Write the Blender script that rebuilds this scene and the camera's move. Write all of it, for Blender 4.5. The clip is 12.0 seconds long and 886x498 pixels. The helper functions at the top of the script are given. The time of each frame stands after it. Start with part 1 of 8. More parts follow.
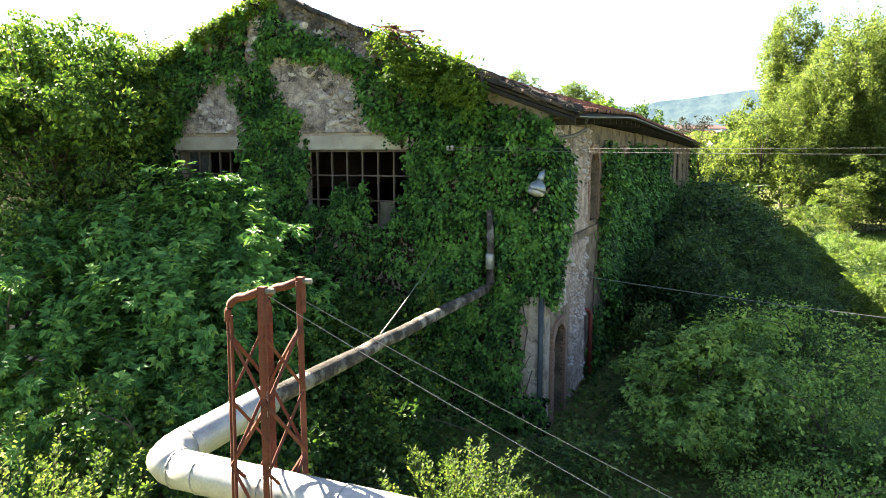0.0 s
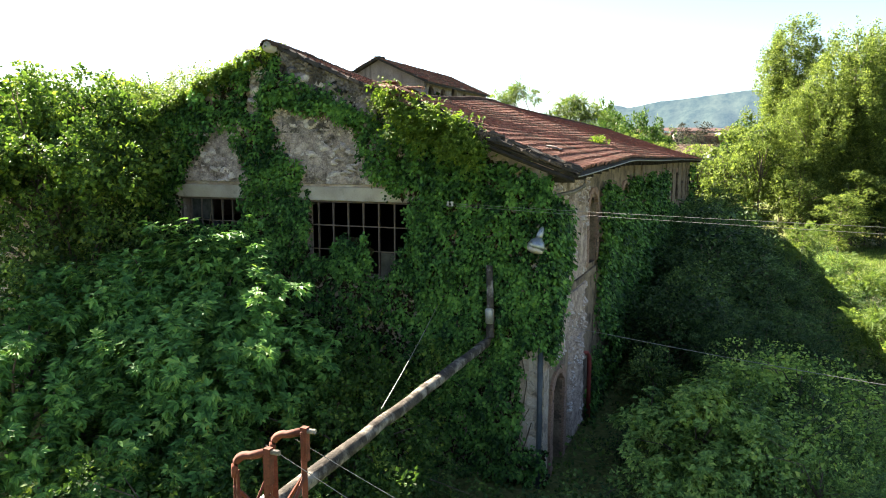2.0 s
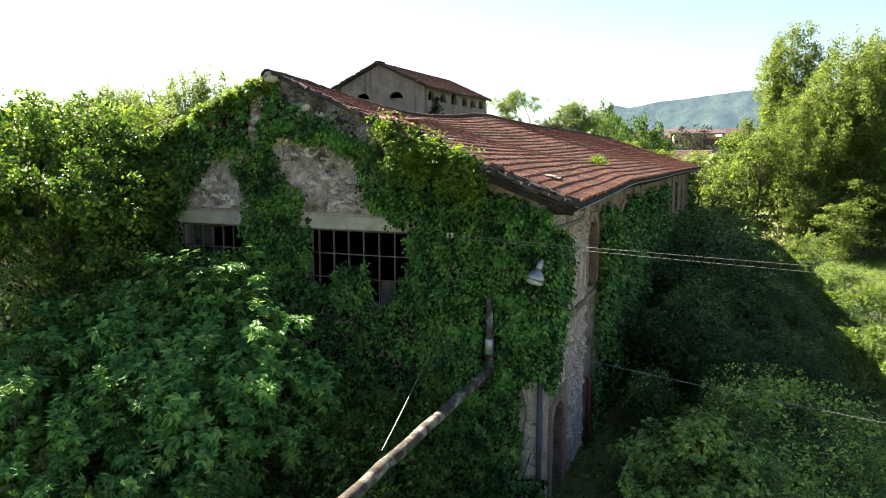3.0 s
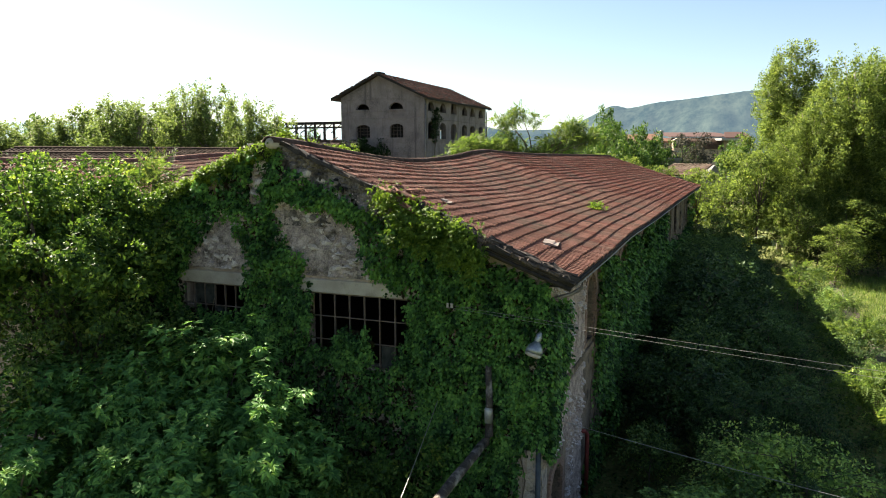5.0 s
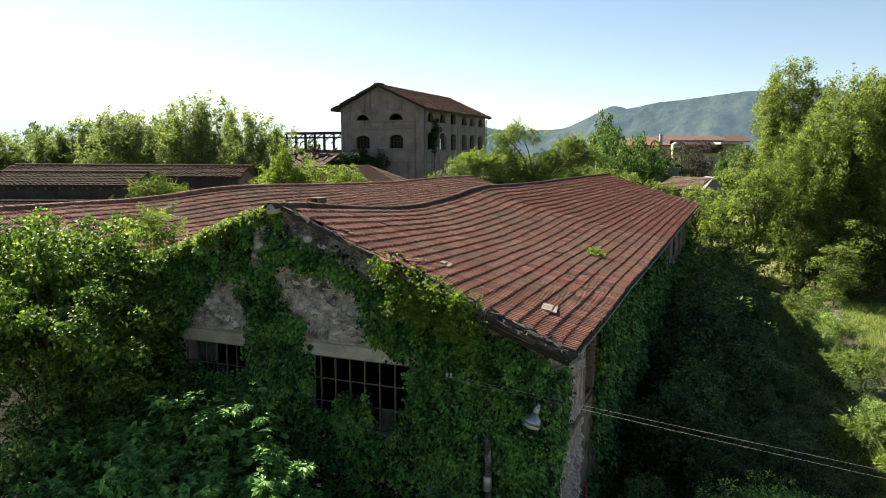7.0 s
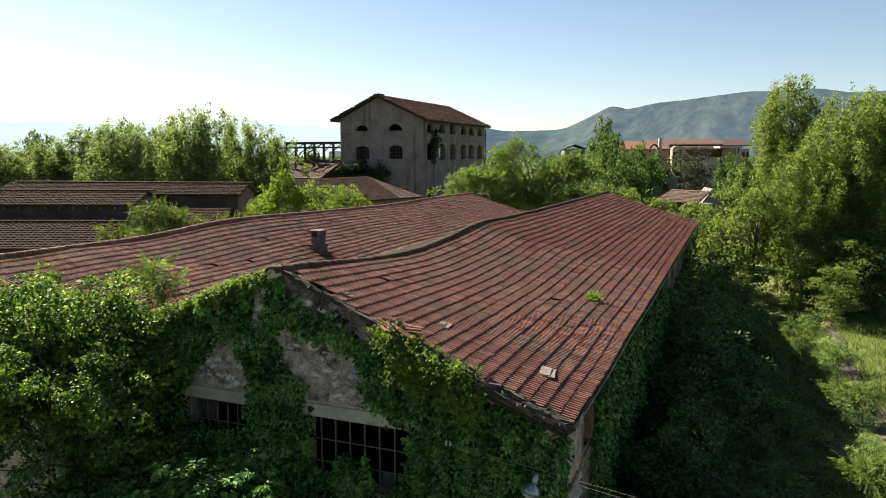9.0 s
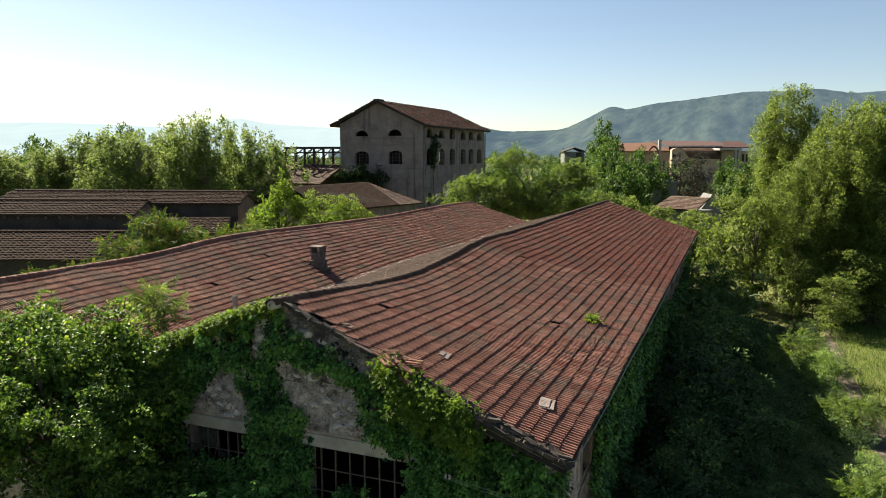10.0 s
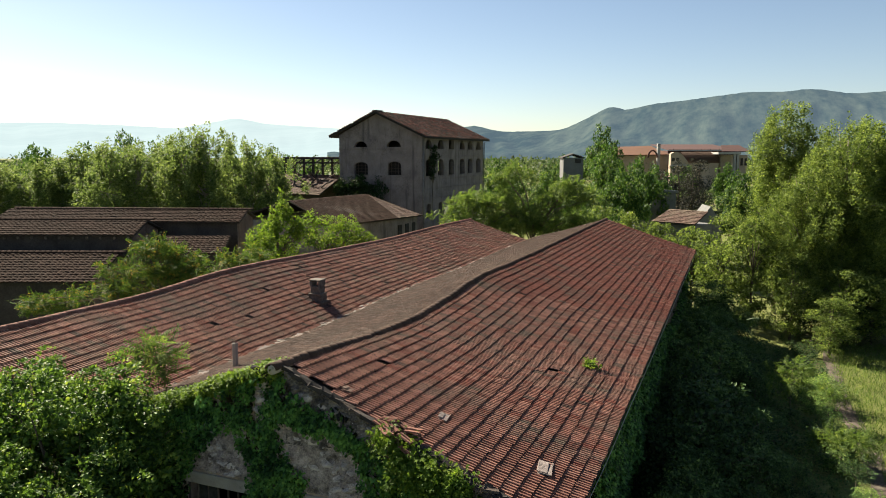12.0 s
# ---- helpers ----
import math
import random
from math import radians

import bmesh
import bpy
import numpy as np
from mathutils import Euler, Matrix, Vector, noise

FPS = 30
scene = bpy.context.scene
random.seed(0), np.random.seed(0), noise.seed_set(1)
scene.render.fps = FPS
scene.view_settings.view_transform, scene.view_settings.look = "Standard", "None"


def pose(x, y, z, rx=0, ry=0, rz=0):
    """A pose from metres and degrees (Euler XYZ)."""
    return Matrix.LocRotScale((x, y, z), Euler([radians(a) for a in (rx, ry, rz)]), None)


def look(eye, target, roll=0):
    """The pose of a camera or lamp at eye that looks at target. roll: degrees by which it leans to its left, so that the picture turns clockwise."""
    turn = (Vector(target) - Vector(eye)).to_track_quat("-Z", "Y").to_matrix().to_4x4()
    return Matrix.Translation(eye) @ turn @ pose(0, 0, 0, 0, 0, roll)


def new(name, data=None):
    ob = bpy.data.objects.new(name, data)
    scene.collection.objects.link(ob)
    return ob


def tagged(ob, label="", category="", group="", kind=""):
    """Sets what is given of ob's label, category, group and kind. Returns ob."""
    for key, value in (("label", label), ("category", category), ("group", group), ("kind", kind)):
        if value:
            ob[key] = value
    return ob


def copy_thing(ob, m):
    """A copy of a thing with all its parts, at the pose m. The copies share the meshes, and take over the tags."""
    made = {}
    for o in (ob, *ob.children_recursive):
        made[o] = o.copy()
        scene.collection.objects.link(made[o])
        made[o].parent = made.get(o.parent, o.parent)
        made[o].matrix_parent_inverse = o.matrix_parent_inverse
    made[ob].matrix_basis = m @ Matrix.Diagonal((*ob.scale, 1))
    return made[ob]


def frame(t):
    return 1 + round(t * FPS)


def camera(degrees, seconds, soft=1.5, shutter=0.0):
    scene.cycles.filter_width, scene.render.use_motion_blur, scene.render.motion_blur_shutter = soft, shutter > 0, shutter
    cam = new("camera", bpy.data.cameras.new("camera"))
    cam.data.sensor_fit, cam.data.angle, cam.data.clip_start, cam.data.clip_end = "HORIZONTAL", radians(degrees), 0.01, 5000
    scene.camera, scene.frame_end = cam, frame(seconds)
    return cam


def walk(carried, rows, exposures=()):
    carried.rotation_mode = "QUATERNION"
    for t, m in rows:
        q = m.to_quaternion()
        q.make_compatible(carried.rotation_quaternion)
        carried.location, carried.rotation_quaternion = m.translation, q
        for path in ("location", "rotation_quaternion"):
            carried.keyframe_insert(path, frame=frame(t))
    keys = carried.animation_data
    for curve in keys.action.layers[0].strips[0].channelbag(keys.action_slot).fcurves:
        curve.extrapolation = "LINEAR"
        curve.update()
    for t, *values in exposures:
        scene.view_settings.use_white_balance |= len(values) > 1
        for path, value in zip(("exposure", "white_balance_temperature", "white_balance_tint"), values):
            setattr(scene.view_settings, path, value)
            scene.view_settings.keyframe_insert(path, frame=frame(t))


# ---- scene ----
cam = camera(63.7, 12.0, soft=1.0)
# seconds, x, y, z, pitch, roll, heading
ROWS = [
    (0.0, 3.705, -14.909, 6.192, -7.558, -0.060, 22.246),
    (0.5, 3.705, -14.911, 6.484, -7.561, -0.065, 22.251),
    (1.0, 3.706, -14.912, 6.808, -7.565, -0.071, 22.254),
    (1.5, 3.706, -14.912, 7.104, -7.568, -0.076, 22.257),
    (2.0, 3.706, -14.912, 7.408, -7.572, -0.081, 22.258),
    (2.5, 3.705, -14.910, 7.735, -7.575, -0.087, 22.259),
    (3.0, 3.704, -14.907, 8.098, -7.578, -0.092, 22.258),
    (5.0, 3.697, -14.886, 9.678, -7.589, -0.113, 22.245),
    (5.5, 3.695, -14.878, 10.066, -7.592, -0.118, 22.239),
    (6.0, 3.692, -14.869, 10.481, -7.594, -0.124, 22.232),
    (6.5, 3.689, -14.859, 10.868, -7.596, -0.129, 22.224),
    (7.0, 3.685, -14.848, 11.273, -7.598, -0.134, 22.216),
    (9.0, 3.668, -14.795, 12.852, -7.605, -0.155, 22.169),
    (9.5, 3.663, -14.779, 13.235, -7.606, -0.161, 22.155),
    (10.0, 3.658, -14.762, 13.638, -7.607, -0.166, 22.140),
    (10.5, 3.652, -14.744, 14.027, -7.608, -0.171, 22.123),
    (11.0, 3.646, -14.725, 14.444, -7.609, -0.176, 22.106),
    (11.5, 3.640, -14.705, 14.848, -7.610, -0.182, 22.088),
    (12.0, 3.633, -14.684, 15.263, -7.611, -0.187, 22.068),
]
walk(cam, [(t, pose(x, y, z, 90 + p, 0, h)) for t, x, y, z, p, r, h in ROWS],
     exposures=[(0.0, 3.65, 7100, 10), (1.5, 3.39, 7100, 10), (3.0, 3.05, 7100, 10), (5.5, 2.47, 7100, 10), (7.0, 2.32, 7100, 10), (9.5, 2.07, 7100, 10), (12.0, 1.97, 7100, 10)])

# ---- world, sun ----
SUN = Vector((-1.28, 0.55, 1.06)).normalized()
world = bpy.data.worlds.new("sky")
scene.world = world
world.use_nodes = True
wn = world.node_tree
wn.nodes.clear()
sky = wn.nodes.new("ShaderNodeTexSky")
sky.sky_type = "NISHITA"
sky.sun_disc = False
sky.sun_elevation = math.asin(SUN.z)
sky.sun_rotation = math.atan2(SUN.x, SUN.y)
sky.altitude = 200.0
sky.air_density = 0.85
sky.dust_density = 0.4
sky.ozone_density = 1.6
wbg = wn.nodes.new("ShaderNodeBackground")
wbg.inputs["Strength"].default_value = 0.034
wout = wn.nodes.new("ShaderNodeOutputWorld")
wn.links.new(sky.outputs[0], wbg.inputs[0])
wn.links.new(wbg.outputs[0], wout.inputs[0])
sun_data = bpy.data.lights.new("sun", "SUN")
sun_data.energy = 4.6
sun_data.angle = radians(0.5)
sun_data.color = (1.0, 0.93, 0.80)
sun = new("sun", sun_data)
sun.matrix_world = look(SUN * 100, (0, 0, 0))


# ---- building helpers ----
def part(name, bm, material, parent=None, label="", smooth=False):
    """Links a bmesh as one mesh object under parent."""
    me = bpy.data.meshes.new(name)
    bm.to_mesh(me)
    bm.free()
    me.materials.append(material)
    if smooth:
        me.shade_smooth()
    ob = new(name, me)
    ob.parent = parent
    return tagged(ob, label)


def thing(name, label, category, group="", kind="", at=(0, 0, 0), turn=0.0):
    """An Empty at the base of a thing."""
    ob = new(name)
    ob.empty_display_size = 0.2
    ob.matrix_basis = pose(*at, 0, 0, turn)
    return tagged(ob, label, category, group, kind)


def share(name, me, m, parent, label=""):
    """One more object on a mesh that several pieces share."""
    ob = new(name, me)
    ob.parent = parent
    ob.matrix_basis = m
    return tagged(ob, label)


def raw(name, verts, faces, materials, index=None, smooth=False):
    """A mesh from numpy arrays: verts (n, 3), faces (m, k)."""
    verts = np.asarray(verts, np.float32).reshape(-1, 3)
    faces = np.asarray(faces, np.int32)
    me = bpy.data.meshes.new(name)
    me.vertices.add(len(verts))
    me.vertices.foreach_set("co", verts.ravel())
    k = faces.shape[1]
    me.loops.add(faces.size)
    me.loops.foreach_set("vertex_index", faces.ravel())
    me.polygons.add(len(faces))
    me.polygons.foreach_set("loop_start", np.arange(0, faces.size, k, dtype=np.int32))
    me.polygons.foreach_set("loop_total", np.full(len(faces), k, np.int32))
    for m in materials:
        me.materials.append(m)
    if index is not None:
        me.polygons.foreach_set("material_index", np.asarray(index, np.int32))
    me.polygons.foreach_set("use_smooth", np.full(len(faces), smooth, bool))
    me.update(calc_edges=True)
    return me


def box(bm, x0, y0, z0, x1, y1, z1, bevel=0.0):
    g = bmesh.ops.create_cube(bm, size=1.0, matrix=Matrix.LocRotScale(
        ((x0 + x1) / 2, (y0 + y1) / 2, (z0 + z1) / 2), None, (abs(x1 - x0), abs(y1 - y0), abs(z1 - z0))))
    if bevel:
        edges = list({e for v in g["verts"] for e in v.link_edges})
        bmesh.ops.bevel(bm, geom=edges, offset=bevel, segments=1, affect="EDGES", profile=0.5)
    return bm


def bar(bm, a, b, r, sides=6, r2=None):
    """A round bar from a to b."""
    a, b = Vector(a), Vector(b)
    d = b - a
    m = Matrix.Translation((a + b) / 2) @ d.to_track_quat("Z", "Y").to_matrix().to_4x4()
    bmesh.ops.create_cone(bm, cap_ends=True, segments=sides, radius1=r, radius2=r if r2 is None else r2, depth=d.length, matrix=m)
    return bm


def tube(bm, pts, radii, sides=10):
    """A swept tube through pts."""
    pts = [Vector(p) for p in pts]
    if not hasattr(radii, "__len__"):
        radii = [radii] * len(pts)
    rings = []
    up = Vector((0, 0, 1))
    for i, p in enumerate(pts):
        d = (pts[min(i + 1, len(pts) - 1)] - pts[max(i - 1, 0)]).normalized()
        ref = up if abs(d.z) < 0.95 else Vector((1, 0, 0))
        s = d.cross(ref).normalized()
        t = s.cross(d).normalized()
        rings.append([bm.verts.new(p + (s * math.cos(a) + t * math.sin(a)) * radii[i])
                      for a in (2 * math.pi * k / sides for k in range(sides))])
    for r, q in zip(rings, rings[1:]):
        for k in range(sides):
            bm.faces.new((r[k], r[(k + 1) % sides], q[(k + 1) % sides], q[k]))
    bm.faces.new(rings[0][::-1])
    bm.faces.new(rings[-1])
    return bm


def slab_with_holes(bm, u0, u1, w0, w1, holes, place, depth):
    """A wall of the given depth over u, w with square holes; place(u, w, d) gives the point."""
    us = sorted({u0, u1, *[h[0] for h in holes], *[h[1] for h in holes]})
    ws = sorted({w0, w1, *[h[2] for h in holes], *[h[3] for h in holes]})

    def solid(i, j):
        if not (0 <= i < len(us) - 1 and 0 <= j < len(ws) - 1):
            return False
        cu, cw = (us[i] + us[i + 1]) / 2, (ws[j] + ws[j + 1]) / 2
        return not any(h[0] < cu < h[1] and h[2] < cw < h[3] for h in holes)

    def quad(*p):
        bm.faces.new([bm.verts.new(place(*q)) for q in p])

    for i in range(len(us) - 1):
        for j in range(len(ws) - 1):
            if not solid(i, j):
                continue
            a, b, c, d = us[i], us[i + 1], ws[j], ws[j + 1]
            quad((a, c, 0), (b, c, 0), (b, d, 0), (a, d, 0))
            quad((a, d, depth), (b, d, depth), (b, c, depth), (a, c, depth))
            if not solid(i - 1, j):
                quad((a, c, depth), (a, c, 0), (a, d, 0), (a, d, depth))
            if not solid(i + 1, j):
                quad((b, c, 0), (b, c, depth), (b, d, depth), (b, d, 0))
            if not solid(i, j - 1):
                quad((a, c, 0), (a, c, depth), (b, c, depth), (b, c, 0))
            if not solid(i, j + 1):
                quad((a, d, depth), (a, d, 0), (b, d, 0), (b, d, depth))
    bmesh.ops.remove_doubles(bm, verts=bm.verts, dist=0.0005)
    bmesh.ops.recalc_face_normals(bm, faces=bm.faces)
    return bm


# ---- materials ----
class Nodes:
    """Short hand for a node material."""

    def __init__(self, name):
        self.mat = bpy.data.materials.new(name)
        self.mat.use_nodes = True
        self.tree = self.mat.node_tree
        self.tree.nodes.clear()
        self.out = self.tree.nodes.new("ShaderNodeOutputMaterial")

    def add(self, kind, **kw):
        n = self.tree.nodes.new(kind)
        for k, v in kw.items():
            if k in n.inputs:
                if hasattr(v, "bl_idname") or hasattr(v, "is_output"):
                    self.tree.links.new(v, n.inputs[k])
                else:
                    n.inputs[k].default_value = v
        return n

    def link(self, a, b):
        self.tree.links.new(a, b)

    def coords(self, kind="Object"):
        return self.tree.nodes.new("ShaderNodeTexCoord").outputs[kind]

    def noise(self, vec, scale, detail=4.0, rough=0.55, out="Fac"):
        n = self.tree.nodes.new("ShaderNodeTexNoise")
        self.link(vec, n.inputs["Vector"])
        n.inputs["Scale"].default_value, n.inputs["Detail"].default_value, n.inputs["Roughness"].default_value = scale, detail, rough
        return n.outputs[out]

    def voronoi(self, vec, scale, feature="F1", out="Distance", rand=1.0):
        n = self.tree.nodes.new("ShaderNodeTexVoronoi")
        n.feature = feature
        self.link(vec, n.inputs["Vector"])
        n.inputs["Scale"].default_value = scale
        n.inputs["Randomness"].default_value = rand
        return n.outputs[out]

    def ramp(self, fac, stops):
        n = self.tree.nodes.new("ShaderNodeValToRGB")
        self.link(fac, n.inputs[0])
        e = n.color_ramp.elements
        while len(e) < len(stops):
            e.new(0.5)
        for s, (p, c) in zip(e, stops):
            s.position = p
            s.color = (*c, 1) if hasattr(c, "__len__") else (c, c, c, 1)
        return n.outputs[0]

    def mix(self, fac, a, b, blend="MIX"):
        n = self.tree.nodes.new("ShaderNodeMix")
        n.data_type, n.blend_type = "RGBA", blend
        for sock, v in ((n.inputs[0], fac), (n.inputs[6], a), (n.inputs[7], b)):
            if hasattr(v, "is_output"):
                self.link(v, sock)
            elif hasattr(v, "__len__"):
                sock.default_value = (*v, 1)
            else:
                sock.default_value = v
        return n.outputs[2]

    def math(self, op, a, b=0.0):
        n = self.tree.nodes.new("ShaderNodeMath")
        n.operation = op
        for sock, v in ((n.inputs[0], a), (n.inputs[1], b)):
            if hasattr(v, "is_output"):
                self.link(v, sock)
            else:
                sock.default_value = v
        return n.outputs[0]

    def bump(self, height, strength=0.5, dist=0.02):
        n = self.tree.nodes.new("ShaderNodeBump")
        n.inputs["Strength"].default_value, n.inputs["Distance"].default_value = strength, dist
        self.link(height, n.inputs["Height"])
        return n.outputs[0]

    def randoms(self):
        """A number of its own for each piece, joined or single."""
        a = self.tree.nodes.new("ShaderNodeNewGeometry").outputs["Random Per Island"]
        b = self.tree.nodes.new("ShaderNodeObjectInfo").outputs["Random"]
        return self.math("FRACT", self.math("ADD", a, b))

    def surface(self, color, rough=0.85, metal=0.0, normal=None, spec=0.3):
        n = self.tree.nodes.new("ShaderNodeBsdfPrincipled")
        for sock, v in ((n.inputs["Base Color"], color), (n.inputs["Roughness"], rough), (n.inputs["Metallic"], metal)):
            if hasattr(v, "is_output"):
                self.link(v, sock)
            elif hasattr(v, "__len__"):
                sock.default_value = (*v, 1)
            else:
                sock.default_value = v
        n.inputs["Specular IOR Level"].default_value = spec
        if normal is not None:
            self.link(normal, n.inputs["Normal"])
        self.link(n.outputs[0], self.out.inputs[0])
        return self.mat


def mottled(name, dark, light, scale=3.0, fine=40.0, rough=0.85, metal=0.0, bump=0.4, dist=0.01, spec=0.3, stain=None, stain_at=0.62):
    """Two colours mixed at two scales, with fine relief and, if given, stains."""
    n = Nodes(name)
    v = n.coords()
    big = n.noise(v, scale, 5.0, 0.6)
    small = n.noise(v, fine, 3.0, 0.6)
    both = n.math("ADD", n.math("MULTIPLY", big, 0.6), n.math("MULTIPLY", small, 0.4))
    col = n.ramp(both, [(0.36, dark), (0.64, light)])
    if stain is not None:
        s = n.ramp(n.noise(v, scale * 0.6 + 0.37, 6.0, 0.65), [(stain_at - 0.06, 0.0), (stain_at + 0.08, 1.0)])
        col = n.mix(s, col, stain)
    return n.surface(col, rough, metal, n.bump(small, bump, dist), spec)


def streaked(name, dark, light, stain):
    """Old grey render: blotches, rows of stones showing through, rain streaks down the wall."""
    n = Nodes(name)
    v = n.coords()
    both = n.math("ADD", n.math("MULTIPLY", n.noise(v, 0.6, 6.0, 0.65), 0.6), n.math("MULTIPLY", n.noise(v, 6.0, 5.0, 0.7), 0.4))
    col = n.ramp(both, [(0.36, dark), (0.64, light)])
    stones = n.ramp(n.voronoi(v, 2.6, "DISTANCE_TO_EDGE"), [(0.0, 0.55), (0.10, 1.0)])
    bare = n.ramp(n.noise(v, 0.28, 6.0, 0.7), [(0.50, 0.0), (0.58, 0.8)])
    col = n.mix(bare, col, n.mix(1.0, col, stones, "MULTIPLY"))
    mp = n.tree.nodes.new("ShaderNodeMapping")
    mp.inputs["Scale"].default_value = (1.5, 1.5, 0.10)
    n.link(v, mp.inputs["Vector"])
    runs = n.ramp(n.noise(mp.outputs[0], 1.0, 5.0, 0.65), [(0.52, 0.0), (0.68, 0.75)])
    col = n.mix(runs, col, stain)
    h = n.mix(bare, n.noise(v, 7.0, 5.0, 0.7), stones)
    return n.surface(col, 0.95, 0.0, n.bump(h, 0.8, 0.05), 0.15)


def leafy(name, dark, light, young, translucent=0.42, gloss=0.3, young_at=0.86, scale=2.2, rough=0.58, vary=False):
    """Leaves: every leaf its own green, light shining through, a slight gloss; vary: every plant its own tone."""
    dark, light, young = ([0.70 * q for q in c] for c in (dark, light, young))
    n = Nodes(name)
    r = n.randoms()
    # broad patches, besides random tone, put clump light and shade into the colour
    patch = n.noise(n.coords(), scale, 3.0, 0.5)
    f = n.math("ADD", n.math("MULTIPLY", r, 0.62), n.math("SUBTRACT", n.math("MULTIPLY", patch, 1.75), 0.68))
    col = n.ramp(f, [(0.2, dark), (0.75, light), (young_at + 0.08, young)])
    if vary:
        own = n.tree.nodes.new("ShaderNodeObjectInfo").outputs["Random"]
        col = n.mix(1.0, col, n.ramp(own, [(0.0, (0.60, 0.66, 0.70)), (0.55, (1.0, 1.0, 1.0)), (1.0, (1.60, 1.45, 1.25))]), "MULTIPLY")
    p = n.tree.nodes.new("ShaderNodeBsdfPrincipled")
    n.link(col, p.inputs["Base Color"])
    p.inputs["Roughness"].default_value = rough
    p.inputs["Specular IOR Level"].default_value = gloss * 0.6
    t = n.tree.nodes.new("ShaderNodeBsdfTranslucent")
    warm = n.mix(0.5, col, (1.0, 0.96, 0.35), "MULTIPLY")
    bright = n.mix(1.0, warm, (1.45, 1.45, 1.45), "MULTIPLY")
    n.link(bright, t.inputs[0])
    m = n.tree.nodes.new("ShaderNodeMixShader")
    m.inputs[0].default_value = translucent
    n.link(p.outputs[0], m.inputs[1])
    n.link(t.outputs[0], m.inputs[2])
    n.link(m.outputs[0], n.out.inputs[0])
    return n.mat


def tile_clay(name, a, b, c, lichen=(0.20, 0.17, 0.12), pale=0.55, spec=0.2):
    a, b, c, lichen = ([0.77 * q for q in k] for k in (a, b, c, lichen))
    n = Nodes(name)
    v = n.coords()
    r = n.randoms()
    col = n.ramp(r, [(0.05, a), (0.5, b), (0.95, c)])
    dirt = n.ramp(n.noise(v, 0.55, 6.0, 0.65), [(0.46, 0.0), (0.66, 0.6)])
    col = n.mix(dirt, col, lichen)
    spots = n.ramp(n.noise(v, 7.0, 5.0, 0.75), [(0.51, 0.0), (0.64, 0.85)])
    col = n.mix(spots, col, (0.035, 0.026, 0.021))
    spots2 = n.ramp(n.noise(v, 23.0, 3.0, 0.6), [(0.60, 0.0), (0.72, pale)])
    col = n.mix(spots2, col, (0.27, 0.23, 0.19))
    return n.surface(col, 0.9, 0.0, n.bump(n.noise(v, 60.0), 0.5, 0.008), spec)


def rubble(name, scale=3.2, mortar=(0.36, 0.30, 0.25), a=(0.20, 0.18, 0.17), b=(0.40, 0.35, 0.30), c=(0.50, 0.45, 0.40), cover=0.45, relief=0.05):
    """Rough render over field stones that show through in patches."""
    n = Nodes(name)
    v = n.coords()
    wob = n.mix(0.30, v, n.noise(v, 1.9, 5.0, 0.7, "Color"))
    edge = n.voronoi(wob, scale, "DISTANCE_TO_EDGE")
    cell = n.voronoi(wob, scale, "F1", "Color")
    tone = n.ramp(cell, [(0.1, a), (0.5, b), (0.9, c)])
    grain = n.noise(v, 24.0, 7.0, 0.72)
    coarse = n.noise(v, 4.5, 7.0, 0.7)
    tone = n.mix(0.6, tone, n.ramp(grain, [(0.3, 0.35), (0.7, 1.0)]), "MULTIPLY")
    joint = n.ramp(edge, [(0.01, 0.8), (0.09, 0.0)])
    col = n.mix(joint, tone, mortar)
    plaster = n.ramp(n.noise(v, 0.9, 8.0, 0.7), [(cover, 0.0), (cover + 0.06, 1.0)])
    pcol = n.ramp(coarse, [(0.28, (mortar[0] * 0.62, mortar[1] * 0.60, mortar[2] * 0.58)), (0.5, mortar), (0.72, (mortar[0] * 1.3, mortar[1] * 1.3, mortar[2] * 1.32))])
    pcol = n.mix(0.5, pcol, n.ramp(grain, [(0.3, 0.45), (0.7, 1.0)]), "MULTIPLY")
    col = n.mix(plaster, col, pcol)
    rain = n.ramp(n.noise(v, 0.45, 7.0, 0.75), [(0.52, 0.0), (0.70, 0.6)])
    col = n.mix(rain, col, (0.13, 0.115, 0.10))
    h = n.mix(plaster, n.ramp(edge, [(0.0, 0.0), (0.2, 0.7)]), n.ramp(coarse, [(0.25, 0.3), (0.75, 0.9)]))
    h = n.mix(0.35, h, grain)
    return n.surface(col, 0.95, 0.0, n.bump(h, 0.9, relief), 0.15)


M_TILE = tile_clay("old_clay_tile", (0.200, 0.093, 0.068), (0.255, 0.115, 0.084), (0.33, 0.165, 0.122), (0.155, 0.125, 0.095), 0.45)
M_TILE_NEW = tile_clay("red_clay_tile", (0.168, 0.059, 0.041), (0.214, 0.072, 0.050), (0.26, 0.096, 0.068), (0.13, 0.085, 0.065), 0.3)
M_TILE_GREY = tile_clay("weathered_grey_tile", (0.085, 0.052, 0.041), (0.115, 0.070, 0.055), (0.15, 0.092, 0.072))
M_RUBBLE = rubble("rubble_wall", 3.6, (0.43, 0.345, 0.285), (0.22, 0.19, 0.17), (0.42, 0.36, 0.31), (0.58, 0.52, 0.46), 0.44, 0.09)
M_RUBBLE_PALE = rubble("pale_rubble_wall", 5.0, (0.50, 0.41, 0.33), (0.27, 0.23, 0.20), (0.48, 0.41, 0.35), (0.62, 0.55, 0.48), 0.56, 0.12)
